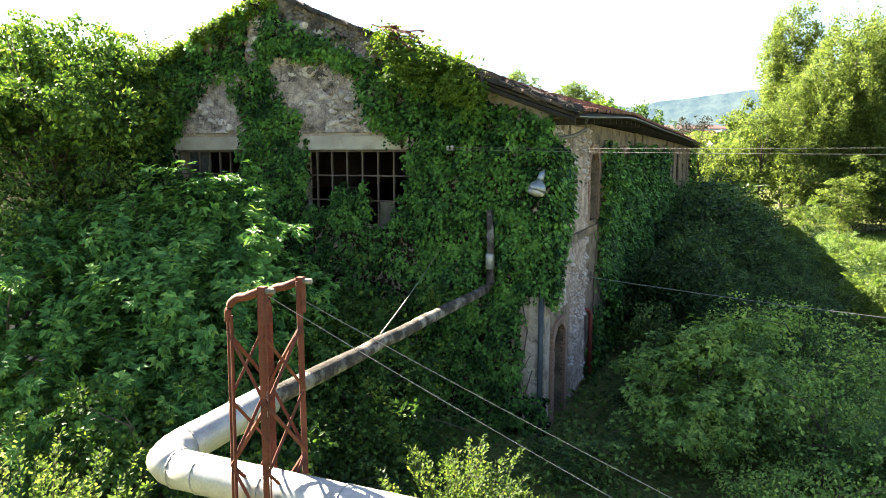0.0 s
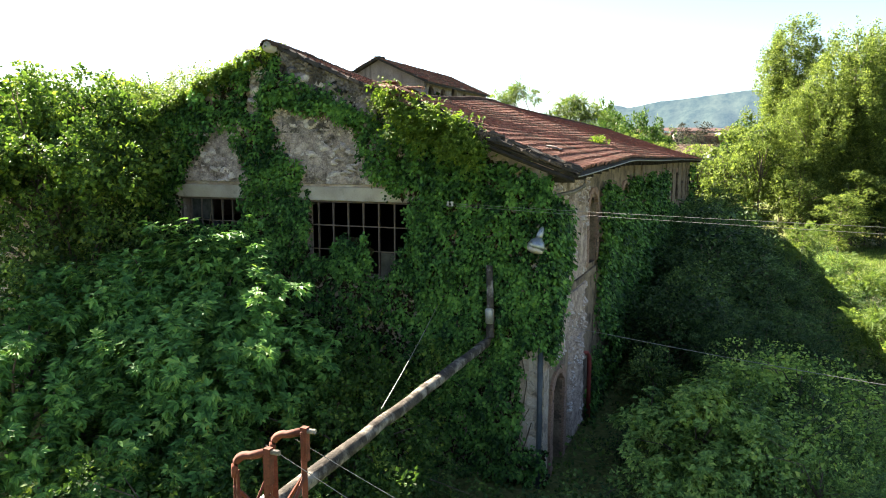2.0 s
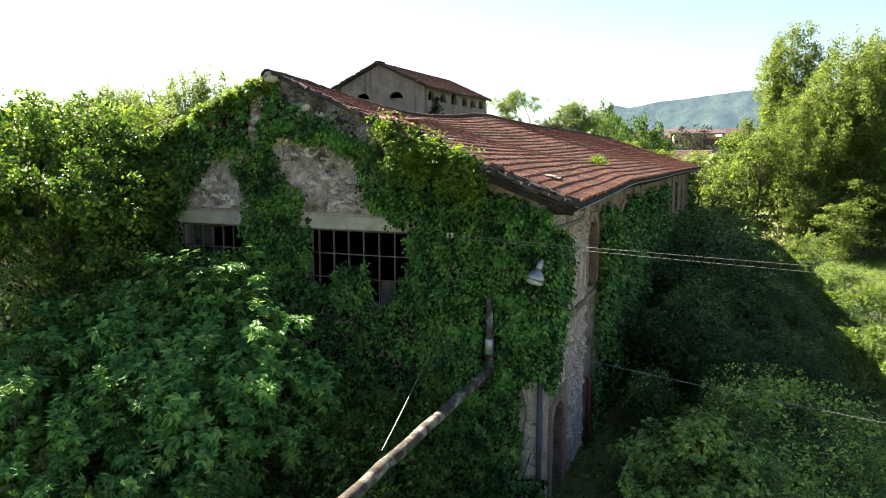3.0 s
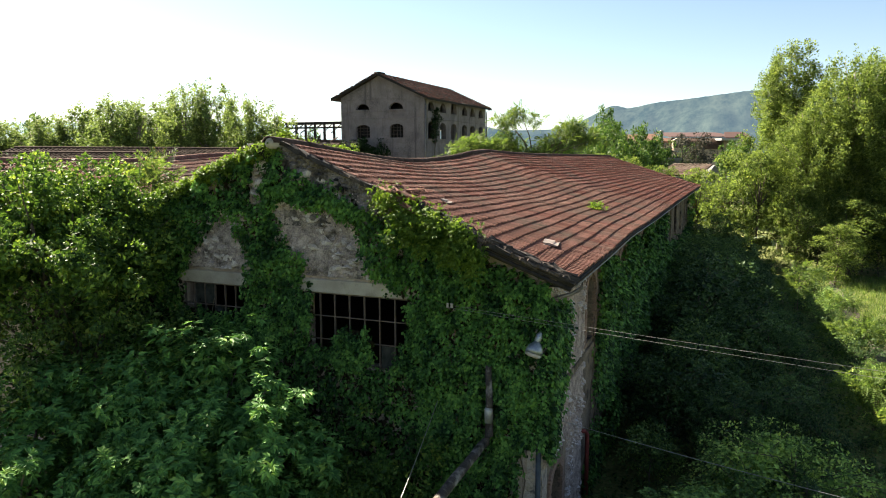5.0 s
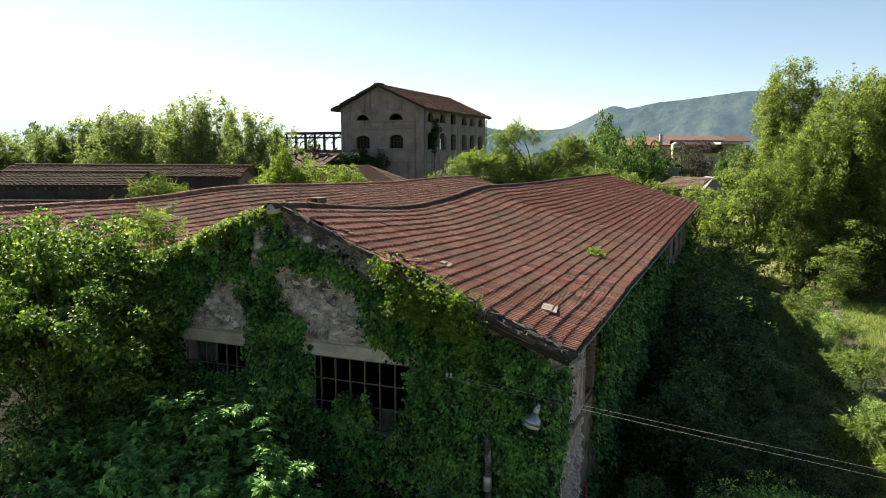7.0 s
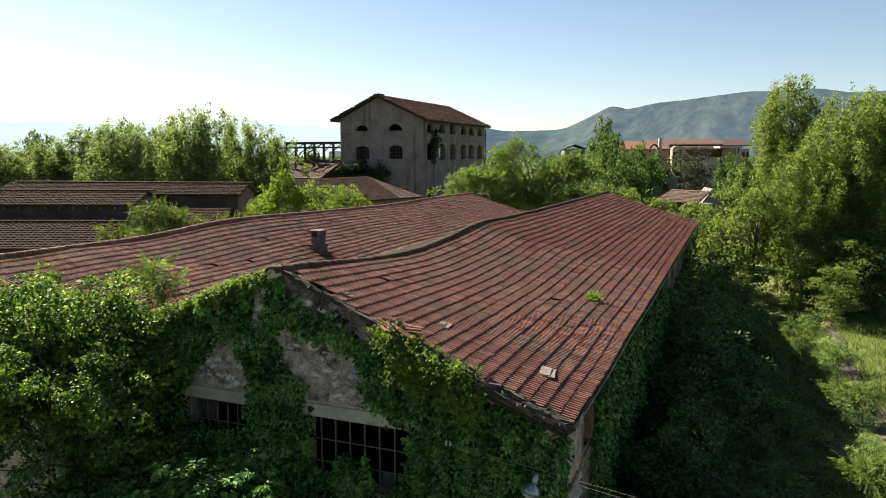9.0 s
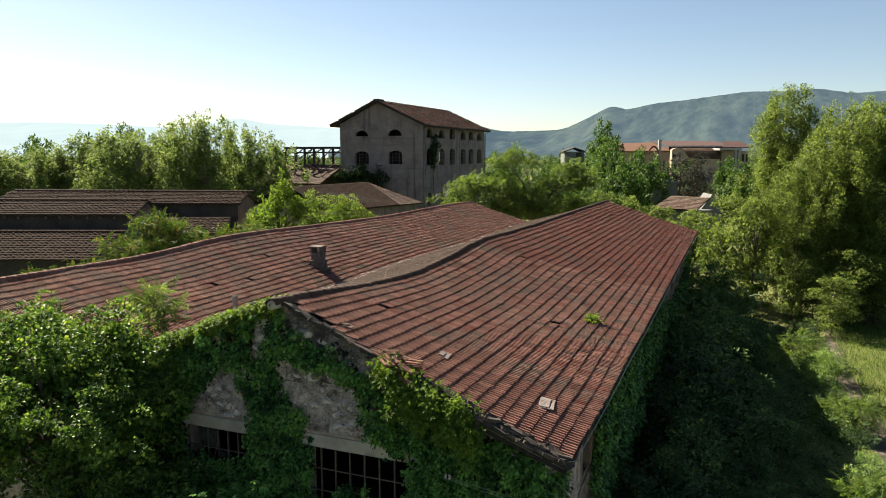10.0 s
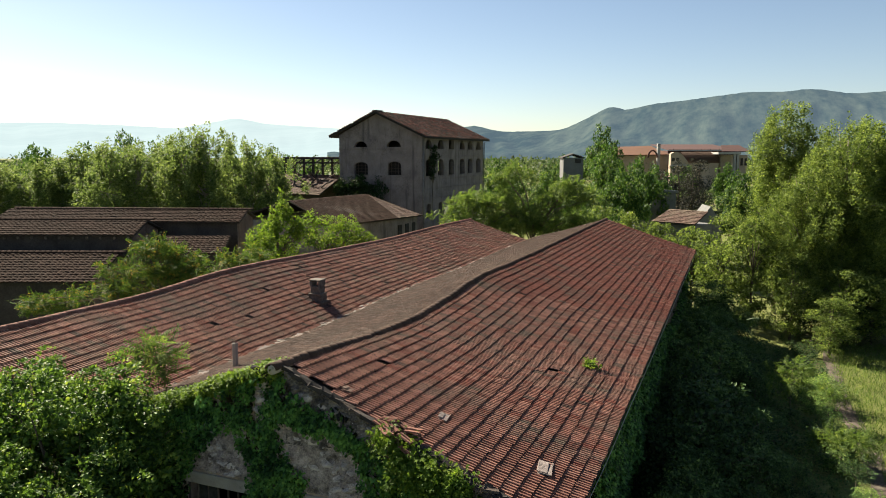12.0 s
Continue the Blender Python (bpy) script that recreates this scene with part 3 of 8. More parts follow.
def hall_walls():
    # gable wall, with the two long factory windows; the upper triangle follows the rakes
    bm = bmesh.new()
    slab_with_holes(bm, VALLEY_X, 0.0, -0.4, 6.9, [(-9.98, -7.62, 4.5, 6.3), (-6.15, -3.22, 4.5, 6.3)], lambda u, w, d: (u, d, w), 0.5)
    tri = [(VALLEY_X, 6.9), (0.0, 6.9), (0.0, 7.02), (-3.4, 8.42), (RIDGE_X, 9.80), (-10.0, 8.6), (VALLEY_X, 7.2)]
    for d, flip in ((0.0, 1), (0.5, -1)):
        bm.faces.new([bm.verts.new((x, d, z)) for x, z in tri[::flip]])
    part("gable_wall", bm, M_RUBBLE, hall, "bare rubble stone gable with crumbling render")
    # long side wall with arched door and upper windows
    holes = [(0.74, 1.86, -0.4, 2.15)] + [(4.55 + 6.1 * i, 5.85 + 6.1 * i, 4.35, 6.2) for i in range(8)]
    bm = bmesh.new()
    slab_with_holes(bm, 0.5, LENGTH - 0.5, -0.4, 7.0, holes, lambda u, w, d: (-d, u, w), 0.5)
    part("side_wall", bm, M_OCHRE, hall, "stained brown side wall with brick window surrounds")
    bm = bmesh.new()
    box(bm, BACK_X, LENGTH - 3, -0.4, VALLEY_X, LENGTH - 2.6, 6.9)
    box(bm, VALLEY_X, LENGTH - 0.6, -0.4, -0.5, LENGTH - 0.2, 6.9)
    box(bm, BACK_X + 0.2, 0.0, -0.4, BACK_X + 0.6, LENGTH - 3, 6.8)
    box(bm, BACK_X + 0.2, 0.02, -0.4, VALLEY_X, 0.5, 7.1)
    part("rear_wall", bm, M_RUBBLE, hall)
    bm = bmesh.new()
    for xa, xr, xb, zr, y in ((VALLEY_X, RIDGE_X, 0.0, 9.5, LENGTH - 0.6), (BACK_X + 0.2, RIDGE2_X, VALLEY_X, 9.2, LENGTH - 3), (BACK_X + 0.2, RIDGE2_X, VALLEY_X, 9.45, 0.02)):
        f = [bm.verts.new(p) for p in ((xa, y, 6.8), (xb, y, 6.8), (xb, y, 7.0), (xr, y, zr), (xa, y, 7.0))]
        g = [bm.verts.new(v.co + Vector((0, 0.4, 0))) for v in f]
        bm.faces.new(f)
        bm.faces.new(g[::-1])
        for i in range(5):
            bm.faces.new((f[i], g[i], g[(i + 1) % 5], f[(i + 1) % 5]))
        bmesh.ops.recalc_face_normals(bm, faces=bm.faces)
        part("rear_gable", bm, M_RUBBLE, hall)
        bm = bmesh.new()
    bm.free()
    # concrete lintel band over the windows
    bm = bmesh.new()
    box(bm, -10.0, -0.05, 6.3, -3.22, 0.30, 6.63, 0.015)
    part("lintel", bm, M_CONCRETE, hall, "long pale concrete lintel")
    # string course and corner stones
    bm = bmesh.new()
    box(bm, -0.02, 0.06, 4.02, 0.07, LENGTH - 1, 4.2, 0.02)
    part("string_course", bm, M_OCHRE, hall)
    rnd = random.Random(8)
    for z0, z1, w in ((-0.2, 1.6, 0.36), (1.6, 2.5, 0.42), (2.5, 3.6, 0.34), (3.6, 6.8, 0.38)):
        bm = bmesh.new()
        box(bm, -w, -0.014, z0, 0.016, 0.4, z1)
        bmesh.ops.subdivide_edges(bm, edges=bm.edges, cuts=4, use_grid_fill=True)
        for v in bm.verts:
            v.co += Vector((noise.noise(v.co * 3), noise.noise(v.co * 3 + Vector((9, 0, 0))), 0)) * 0.025
        part("corner_render", bm, M_RUBBLE_PALE, hall, "stained pale render on the corner")
    # floor inside, dark
    bm = bmesh.new()
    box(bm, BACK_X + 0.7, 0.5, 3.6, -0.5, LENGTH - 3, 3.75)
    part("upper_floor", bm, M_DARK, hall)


def window_grid(name, x0, x1, z0, z1, nx, nz, y, missing, seed):
    rnd = random.Random(seed)
    win = part(name, box(bmesh.new(), x0, y, z1 - 0.05, x1, y + 0.06, z1), M_IRON, hall, "rusty iron factory window with most panes gone")
    for i in range(nx + 1):
        x = x0 + 0.02 + (x1 - x0 - 0.04) * i / nx
        part("glazing_bar", box(bmesh.new(), x - 0.016, y, z0, x + 0.016, y + 0.05, z1 - 0.05), M_IRON, win)
    for j in range(nz):
        z = z0 + 0.02 + (z1 - z0 - 0.04) * j / nz
        part("glazing_bar", box(bmesh.new(), x0, y + 0.006, z - 0.014, x1, y + 0.044, z + 0.014), M_IRON, win)
    n = Nodes("dirty_glass")
    mat = n.surface(n.ramp(n.noise(n.coords(), 6.0), [(0.3, (0.012, 0.013, 0.013)), (0.7, (0.05, 0.054, 0.054))]), 0.25, 0, None, 0.5)
    for i in range(nx):
        for j in range(nz):
            if rnd.random() > missing:
                a = x0 + (x1 - x0) * i / nx
                b = z0 + (z1 - z0) * j / nz
                w, h = (x1 - x0) / nx, (z1 - z0) / nz
                part("pane", box(bmesh.new(), a + 0.03, y + 0.02, b + 0.03, a + w - 0.02, y + 0.026, b + h - 0.02), mat, win)


def arch_bricks(parent, y0, y1, spring, x, ring=0.24, jamb_from=0.0, seed=1):
    """Brick jambs and an arch of bricks round an opening in the side wall."""
    rnd = random.Random(seed)
    me = []
    for k in range(3):
        bm = bmesh.new()
        box(bm, -0.06, -0.058, -0.12, 0.06 + 0.006 * k, 0.058, 0.12, 0.008)
        m = bpy.data.meshes.new("brick")
        bm.to_mesh(m)
        bm.free()
        m.materials.append(M_BRICK)
        me.append(m)
    c, r = (y0 + y1) / 2, (y1 - y0) / 2 + 0.12
    rise = 0.75 * r
    for i in range(17):
        a = math.pi * i / 16
        share("brick", rnd.choice(me), pose(x, c + r * math.cos(a), spring + rise * math.sin(a), 90 - math.degrees(a) - 90 + rnd.uniform(-2, 2), 0, 0), parent)
    z = jamb_from
    while z < spring - 0.06:
        for y in (y0 - 0.12, y1 + 0.12):
            share("brick", rnd.choice(me), pose(x, y, z, 90 + rnd.uniform(-1.5, 1.5), 0, 0), parent)
        z += 0.128


def side_details():
    # arched plank door, half open
    door = part("door", box(bmesh.new(), -0.28, 0.77, 0.0, -0.22, 1.83, 2.3), M_WOOD, hall, "weathered plank door in an arched brick opening")
    for i in range(6):
        y = 0.78 + i * 0.176
        part("plank", box(bmesh.new(), -0.218, y, 0.0, -0.19, y + 0.165, 2.2, 0.006), M_WOOD, door)
    arch_bricks(door, 0.74, 1.86, 1.82, 0.0, seed=2)
    for i in range(8):
        y = 4.55 + 6.1 * i
        win = part("side_window", box(bmesh.new(), -0.30, y, 4.35, -0.24, y + 1.3, 4.42), M_IRON, hall, "dark upper window with brick surround")
        for k in range(5):
            part("glazing_bar", box(bmesh.new(), -0.29, y + 0.02 + k * 0.3, 4.42, -0.25, y + 0.05 + k * 0.3, 6.2), M_IRON, win)
        for k in range(5):
            z = 4.7 + k * 0.33
            part("glazing_bar", box(bmesh.new(), -0.286, y, z, -0.254, y + 1.3, z + 0.03), M_IRON, win)
        if i < 2:
            arch_bricks(win, y, y + 1.3, 5.85, 0.005, jamb_from=4.4, seed=10 + i)
        else:
            part("brick_surround", box(bmesh.new(), -0.02, y - 0.22, 6.2, 0.03, y + 1.52, 6.5, 0.01), M_BRICK, win)
    for y in (13.9, 16.2, 27.5, 32.0, 36.5, 40.5, 45.0):
        part("pilaster", box(bmesh.new(), -0.02, y - 0.28, 4.2, 0.09, y + 0.28, 7.0, 0.02), M_OCHRE, hall)
    # eave: rafter ends, fascia, gutter
    bm = bmesh.new()
    pts = [(eave_x(y) + 0.10, y, eave_z(y) - 0.06) for y in np.linspace(-0.35, LENGTH, 60)]
    tube(bm, pts, 0.014, 6)
    part("eave_cable", bm, M_WIRE, hall, "thin pale cable along the eave", True)
    bm = bmesh.new()
    tube(bm, [(eave_x(y), y, eave_z(y) - 0.055) for y in np.linspace(-0.35, LENGTH, 60)], 0.05, 6)
    part("eave_board", bm, M_WOOD, hall, "dark rotten board under the eave", True)
    for y in np.arange(0.2, LENGTH, 0.9):
        part("rafter_end", box(bmesh.new(), -0.55, y - 0.05, eave_z(y) - 0.22, eave_x(y) - 0.12, y + 0.05, eave_z(y) - 0.09), M_WOOD, hall)
    # downpipe from the gutter's corner, swan neck back to the wall
    bm = bmesh.new()
    tube(bm, [(0.66, 0.75, 6.95), (0.64, 0.75, 6.72), (0.45, 0.62, 6.6), (0.05, 0.2, 6.5), (-0.3, -0.12, 6.45)], 0.045, 8)
    part("downpipe", bm, M_ZINC, hall, "short swan-neck downpipe", True)
    bm = bmesh.new()
    tube(bm, [(-0.06, -0.09, 3.35), (-0.06, -0.09, 1.5), (-0.06, -0.09, 0.0)], 0.06, 10)
    part("corner_downpipe", bm, M_BLUEPIPE, hall, "blue-grey corner downpipe", True)
    bm = bmesh.new()
    tube(bm, [(0.0, 4.25, 1.98), (0.12, 4.4, 1.95), (0.16, 4.55, 1.82), (0.16, 4.58, 1.2), (0.16, 4.6, 0.0)], 0.06, 10)
    part("red_pipe", bm, M_REDPAINT, hall, "dark red pipe with an elbow at its top", True)


def rakes():
    """The ragged front edge of the roof: mortar slabs, broken boards, a purlin end."""
    rnd = random.Random(12)
    edge = part("rake_board", bmesh.new(), M_WOOD, hall, "dark broken board along the gable edge")
    bm = bmesh.new()
    pts = [slope_point("right", front_edge("right", s) + 0.03, s) - Vector((0, 0, 0.13)) for s in np.linspace(0.5, 1.0, 14)]
    tube(bm, pts, 0.05, 4)
    bm.to_mesh(edge.data)
    bm.free()
    me = []
    for k in range(4):
        bm = bmesh.new()
        box(bm, -0.20, -0.10, -0.035, 0.20, 0.10, 0.035, 0.02)
        for v in bm.verts:
            v.co += Vector((rnd.uniform(-1, 1), rnd.uniform(-1, 1), rnd.uniform(-1, 1))) * 0.03
        m = bpy.data.meshes.new("mortar_slab")
        bm.to_mesh(m)
        bm.free()
        m.materials.append(M_GRIT if k % 2 else M_WOOD)
        me.append(m)
    for s in np.linspace(0.03, 0.99, 26):
        p, ty, ts, up = slope_frame("right", front_edge("right", s), s)
        m = Matrix((ts, ty, up)).transposed().to_4x4()
        m.translation = p + up * 0.07 + ty * rnd.uniform(-0.03, 0.05)
        share("mortar_slab", rnd.choice(me), m @ pose(0, 0, 0, rnd.uniform(-8, 8), rnd.uniform(-6, 6), rnd.uniform(-12, 12)), edge)
    for s in np.linspace(0.44, 0.995, 46):
        p, ty, ts, up = slope_frame("right", front_edge("right", s) + rnd.uniform(0.0, 0.22), s)
        m = Matrix((ts, ty, up)).transposed().to_4x4()
        m.translation = p + up * rnd.uniform(0.08, 0.16)
        share("mortar_slab", rnd.choice(me), m @ pose(0, 0, 0, rnd.uniform(-14, 14), rnd.uniform(-9, 9), rnd.uniform(-25, 25)) @ Matrix.Scale(rnd.uniform(0.7, 1.2), 4), edge)
    bm = bmesh.new()
    tube(bm, [(-7.50, -0.20, 9.90), (-7.30, -0.18, 9.80), (-7.0, -0.15, 9.67), (-6.72, -0.05, 9.54)], [0.07, 0.12, 0.125, 0.12], 5)
    for v in bm.verts:
        v.co += Vector((rnd.uniform(-1, 1), rnd.uniform(-1, 1), rnd.uniform(-1, 1))) * 0.022
    part("charred_beam", bm, M_CHAR, hall, "charred beam end jutting from the gable")
    p = slope_point("right", -0.4, 0.68)
    o = part("purlin_end", box(bmesh.new(), -0.13, -0.35, -0.34, 0.15, 0.4, -0.10, 0.02), M_WOOD, hall, "weathered beam end")
    o.location = (p.x, -0.05, p.z - 0.05)
    # splintered timbers, their black colour standing in for a dark hollow under the edge
    for i in range(7):
        x = -5.35 + 0.085 * i
        a = Vector((x, 0.05, 9.06 - 0.035 * i + rnd.uniform(-0.05, 0.05)))
        part("splintered_batten", bar(bmesh.new(), a, a + Vector((rnd.uniform(0.05, 0.25), -0.22 - 0.12 * rnd.random(), rnd.uniform(-0.14, 0.02))), 0.034, 4), M_CHAR, edge)
    # fallen tiles heaped over the hole in the rake
    me = raw("loose_tile", TILE_V, TILE_F, [M_TILE])
    for i in range(16):
        p, ty, ts, up = slope_frame("right", -0.25 + rnd.uniform(-0.25, 0.3), 0.42 + rnd.uniform(-0.05, 0.07))
        m = Matrix((ty, ts, up)).transposed().to_4x4()
        m.translation = p + up * (0.05 + 0.02 * i)
        share("loose_tile", me, m @ pose(0, 0, 0, rnd.uniform(-14, 14), rnd.uniform(-14, 14), rnd.uniform(-40, 40)), edge)


def wall_stones():
    """Single stones that stand out of the bare gable."""
    rnd = random.Random(21)
    gable = bpy.data.objects["gable_wall"]
    meshes = []
    for k in range(6):
        bm = bmesh.new()
        bmesh.ops.create_icosphere(bm, subdivisions=1, radius=0.5)
        for v in bm.verts:
            v.co = Vector((v.co.x * 1.2, v.co.y * 0.5, v.co.z * 0.85)) * (1 + rnd.uniform(-0.34, 0.30))
        m = bpy.data.meshes.new("stone")
        bm.to_mesh(m)
        bm.free()
        m.materials.append(M_STONE)
        meshes.append(m)
    areas = [(-6.5, -3.6, 6.75, 8.4, 34), (-9.3, -7.8, 6.75, 7.9, 14), (-6.4, -3.9, 8.5, 9.5, 40), (-7.5, -7.15, 8.4, 9.5, 8)]
    for x0, x1, z0, z1, n in areas:
        for i in range(n):
            x, z = rnd.uniform(x0, x1), rnd.uniform(z0, z1)
            if z > 9.72 - 0.40 * (x - RIDGE_X) - 0.12:
                continue
            s = 0.11 + 0.26 * rnd.random() ** 1.6
            share("stone", rnd.choice(meshes), pose(x, -0.02 - 0.03 * rnd.random(), z, rnd.uniform(-8, 8), rnd.uniform(-35, 35), rnd.uniform(-6, 6)) @ Matrix.Diagonal((s, s * 0.9, s * rnd.uniform(0.5, 0.9), 1)), gable)


def masonry_sheet(parent, u0, u1, w0, w1, gable, mats, label, seed, dense=36):
    """Rough stones and broken render standing out of a wall, on the gable (u is x) or on the side wall (u is y)."""
    rng = np.random.default_rng(seed)
    step = 0.027 if gable else 0.035
    nu, nw = int((u1 - u0) / step), int((w1 - w0) / step)
    gu, gw = np.meshgrid(np.linspace(u0, u1, nu), np.linspace(w0, w1, nw), indexing="ij")
    pu, pw = gu.ravel(), gw.ravel()
    n = int((u1 - u0) * (w1 - w0) * dense) + 4
    su, sw, sh = rng.uniform(u0, u1, n), rng.uniform(w0, w1, n), rng.uniform(-0.3, 1.0, n)
    wu, ww = pu + 0.05 * field(pu, pw, 51, 9), (pw + 0.05 * field(pu, pw, 52, 9)) * 1.35
    d = np.hypot(wu[:, None] - su[None], ww[:, None] - sw[None] * 1.35)
    near = np.argsort(d, 1)[:, :2]
    rows = np.arange(len(pu))
    f1, f2 = d[rows, near[:, 0]], d[rows, near[:, 1]]
    stone = np.clip((f2 - f1) / 0.10, 0, 1) ** 0.6 * (0.35 + 0.65 * sh[near[:, 0]])
    cover = np.clip(2.2 * field(pu, pw, 53, 2.0) + 0.35, 0, 1)
    h = 0.15 * stone * (1 - 0.8 * cover) + 0.035 * cover + 0.018 * field(pu, pw, 54, 22) + rng.normal(0, 0.006, len(pu))
    edge = np.minimum.reduce([pu - u0, u1 - pu, pw - w0, w1 - pw])
    out = np.where(edge < 0.02, -0.02, 0.012 + h)
    if gable:
        pw = np.minimum(pw, 9.93 - np.where(pu > RIDGE_X, 0.405, 0.42) * np.abs(pu - RIDGE_X))
    idx = np.arange(nu * nw).reshape(nu, nw)
    faces = np.stack([idx[:-1, :-1], idx[1:, :-1], idx[1:, 1:], idx[:-1, 1:]], -1).reshape(-1, 4)
    pale = ((stone > 0.45) & (sh[near[:, 0]] > 0.35) & (cover < 0.6))[faces[:, 0]]
    verts = np.stack([pu, -out, pw], 1) if gable else np.stack([out, pu, pw], 1)
    ob = new("masonry", raw("masonry", verts, faces, mats, pale.astype(int)))
    ob.parent = parent
    tagged(ob, label)


def bare_masonry():
    gable, side = bpy.data.objects["gable_wall"], bpy.data.objects["side_wall"]
    for i, r in enumerate(((-6.95, -3.15, 6.68, 8.75), (-10.0, -7.6, 6.70, 8.25), (-7.6, -7.05, 8.2, 9.35), (-6.65, -3.95, 7.9, 9.95))):
        masonry_sheet(gable, *r, True, [M_SOOTSTONE, M_SOOTSTONE] if i == 3 else [M_MASONRY, M_STONE], "exposed grey field stones in crumbling mortar", 33 + i)
    for i, r in enumerate(((0.02, 1.6, 4.22, 6.9), (2.2, 4.4, 4.22, 6.9), (0.02, 4.4, 2.62, 4.0), (2.45, 4.3, 0.0, 2.6))):
        masonry_sheet(side, *r, False, [M_PIER, M_STONE], "pinkish rubble with crumbling mortar", 43 + i, 85)


hall_walls()
window_grid("gable_window", -6.15, -3.22, 4.5, 6.3, 7, 3, 0.06, 0.88, 4)
window_grid("gable_window", -9.98, -7.62, 4.5, 6.3, 7, 3, 0.06, 0.86, 5)
side_details()
hall_roof()
ridge_caps()
rakes()
bare_masonry()
wall_stones()


def hall_chimney():
    ch = thing("chimney", "squat square rendered brick chimney standing in the tiled roof", "chimney", at=(-15.0, 14.9, 0))
    bm = bmesh.new()
    box(bm, -0.34, -0.30, 7.5, 0.34, 0.30, 8.45, 0.02)
    box(bm, -0.27, -0.24, 8.44, 0.27, 0.24, 8.85, 0.02)
    part("stack", bm, M_SOOT, ch)
    part("flashing", box(bmesh.new(), -0.52, -0.46, 7.4, 0.50, 0.44, 8.12, 0.06), M_TILE_GREY, ch, "dark cracked mortar flashing")
    bm = bmesh.new()
    box(bm, -0.36, -0.32, 8.42, 0.36, 0.32, 8.50, 0.015)
    part("band", bm, M_SOOT, ch)
    for sx in (-1, 1):
        part("cap_support", box(bmesh.new(), sx * 0.24 - 0.06, -0.25, 8.85, sx * 0.24 + 0.06, 0.25, 9.12, 0.01), M_SOOT, ch)
    part("cap_slab", box(bmesh.new(), -0.33, -0.29, 9.12, 0.33, 0.29, 9.18, 0.015), M_SOOT, ch)


hall_chimney()


def on_slope(side, y, s, lift=0.08):
    p, ty, ts, up = slope_frame(side, y, s)
    m = Matrix((ty, ts, up)).transposed().to_4x4()
    m.translation = p + up * lift
    return m


def loose_things():
    rnd = random.Random(31)
    for y, x, w, l, label in ((1.79, -0.33, 0.66, 0.32, "loose pale slate lying on the roof tiles"), (1.8, -3.05, 0.42, 0.20, "small grey stone slab on the roof tiles"),
                              (16.7, -3.29, 0.30, 0.30, "displaced broken tile on the roof"), (16.0, -1.6, 0.26, 0.3, "displaced broken tile on the roof"), (0.6, -5.2, 0.3, 0.2, "broken tile lying askew on the roof")):
        s = (x - RIDGE_X) / (eave_x(y) - RIDGE_X)
        bm = bmesh.new()
        box(bm, -w / 2, -l / 2, 0, w / 2, l / 2, 0.03, 0.008)
        box(bm, -w / 2 + 0.05, -l / 2 - 0.04, 0.03, w / 2 - 0.03, l / 2 - 0.12, 0.055, 0.008)
        for v in bm.verts:
            v.co += Vector((rnd.uniform(-1, 1), rnd.uniform(-1, 1), 0.4 * rnd.uniform(-1, 1))) * 0.022
        ob = part("loose_slab", bm, M_TOWER if "pale" in label or "stone" in label else M_TILE_GREY)
        ob.matrix_basis = on_slope("right", y, s, 0.09) @ pose(0, 0, 0, rnd.uniform(2, 9), rnd.uniform(-6, 6), -8 if "slate" in label or "stone" in label else rnd.uniform(-30, 40))
        tagged(ob, label, "slab")
    bm = bmesh.new()
    box(bm, -0.07, -0.07, 7.4, 0.07, 0.07, 8.75, 0.01)
    box(bm, -0.08, -0.08, 8.68, 0.08, 0.08, 8.75, 0.01)
    ob = part("vent_pipe", bm, M_CONCRETE)
    ob.location = (-11.85, 4.6, 0.12)
    tagged(ob, "thin grey vent stack standing by the roof valley", "vent")
    bm = bmesh.new()
    n = 60
    for i in range(n):
        y = 1 + (LENGTH - 5) * i / n
        box(bm, VALLEY_X - 0.22, y, valley_z(y) + 0.04, VALLEY_X + 0.22, y + (LENGTH - 5) / n - 0.02, valley_z(y) + 0.09)
    ob = part("valley_gutter", bm, M_CONCRETE, hall, "grey concrete valley gutter")
    # broken slates washed down into the valley
    made = []
    for k in range(3):
        bm = bmesh.new()
        box(bm, -0.16, -0.11, 0, 0.16, 0.11, 0.022, 0.006)
        for v in bm.verts:
            v.co += Vector((rnd.uniform(-1, 1), rnd.uniform(-1, 1), 0)) * 0.03
        me = bpy.data.meshes.new("slate_piece")
        bm.to_mesh(me)
        bm.free()
        me.materials.append((M_TOWER, M_TILE_GREY, M_OLDLAG)[k])
        made.append(me)
    for i in range(150):
        y = rnd.uniform(1.2, 42.0) if i < 60 else rnd.gauss(15.0, 5.0)
        x = VALLEY_X + rnd.gauss(0.12, 0.14)
        share("slate_piece", rnd.choice(made), pose(x, y, valley_z(y) + 0.10 + 0.38 * max(0, abs(x - VALLEY_X) - 0.1), rnd.uniform(-14, 14), rnd.uniform(-14, 14), rnd.uniform(0, 180)), ob)


loose_things()


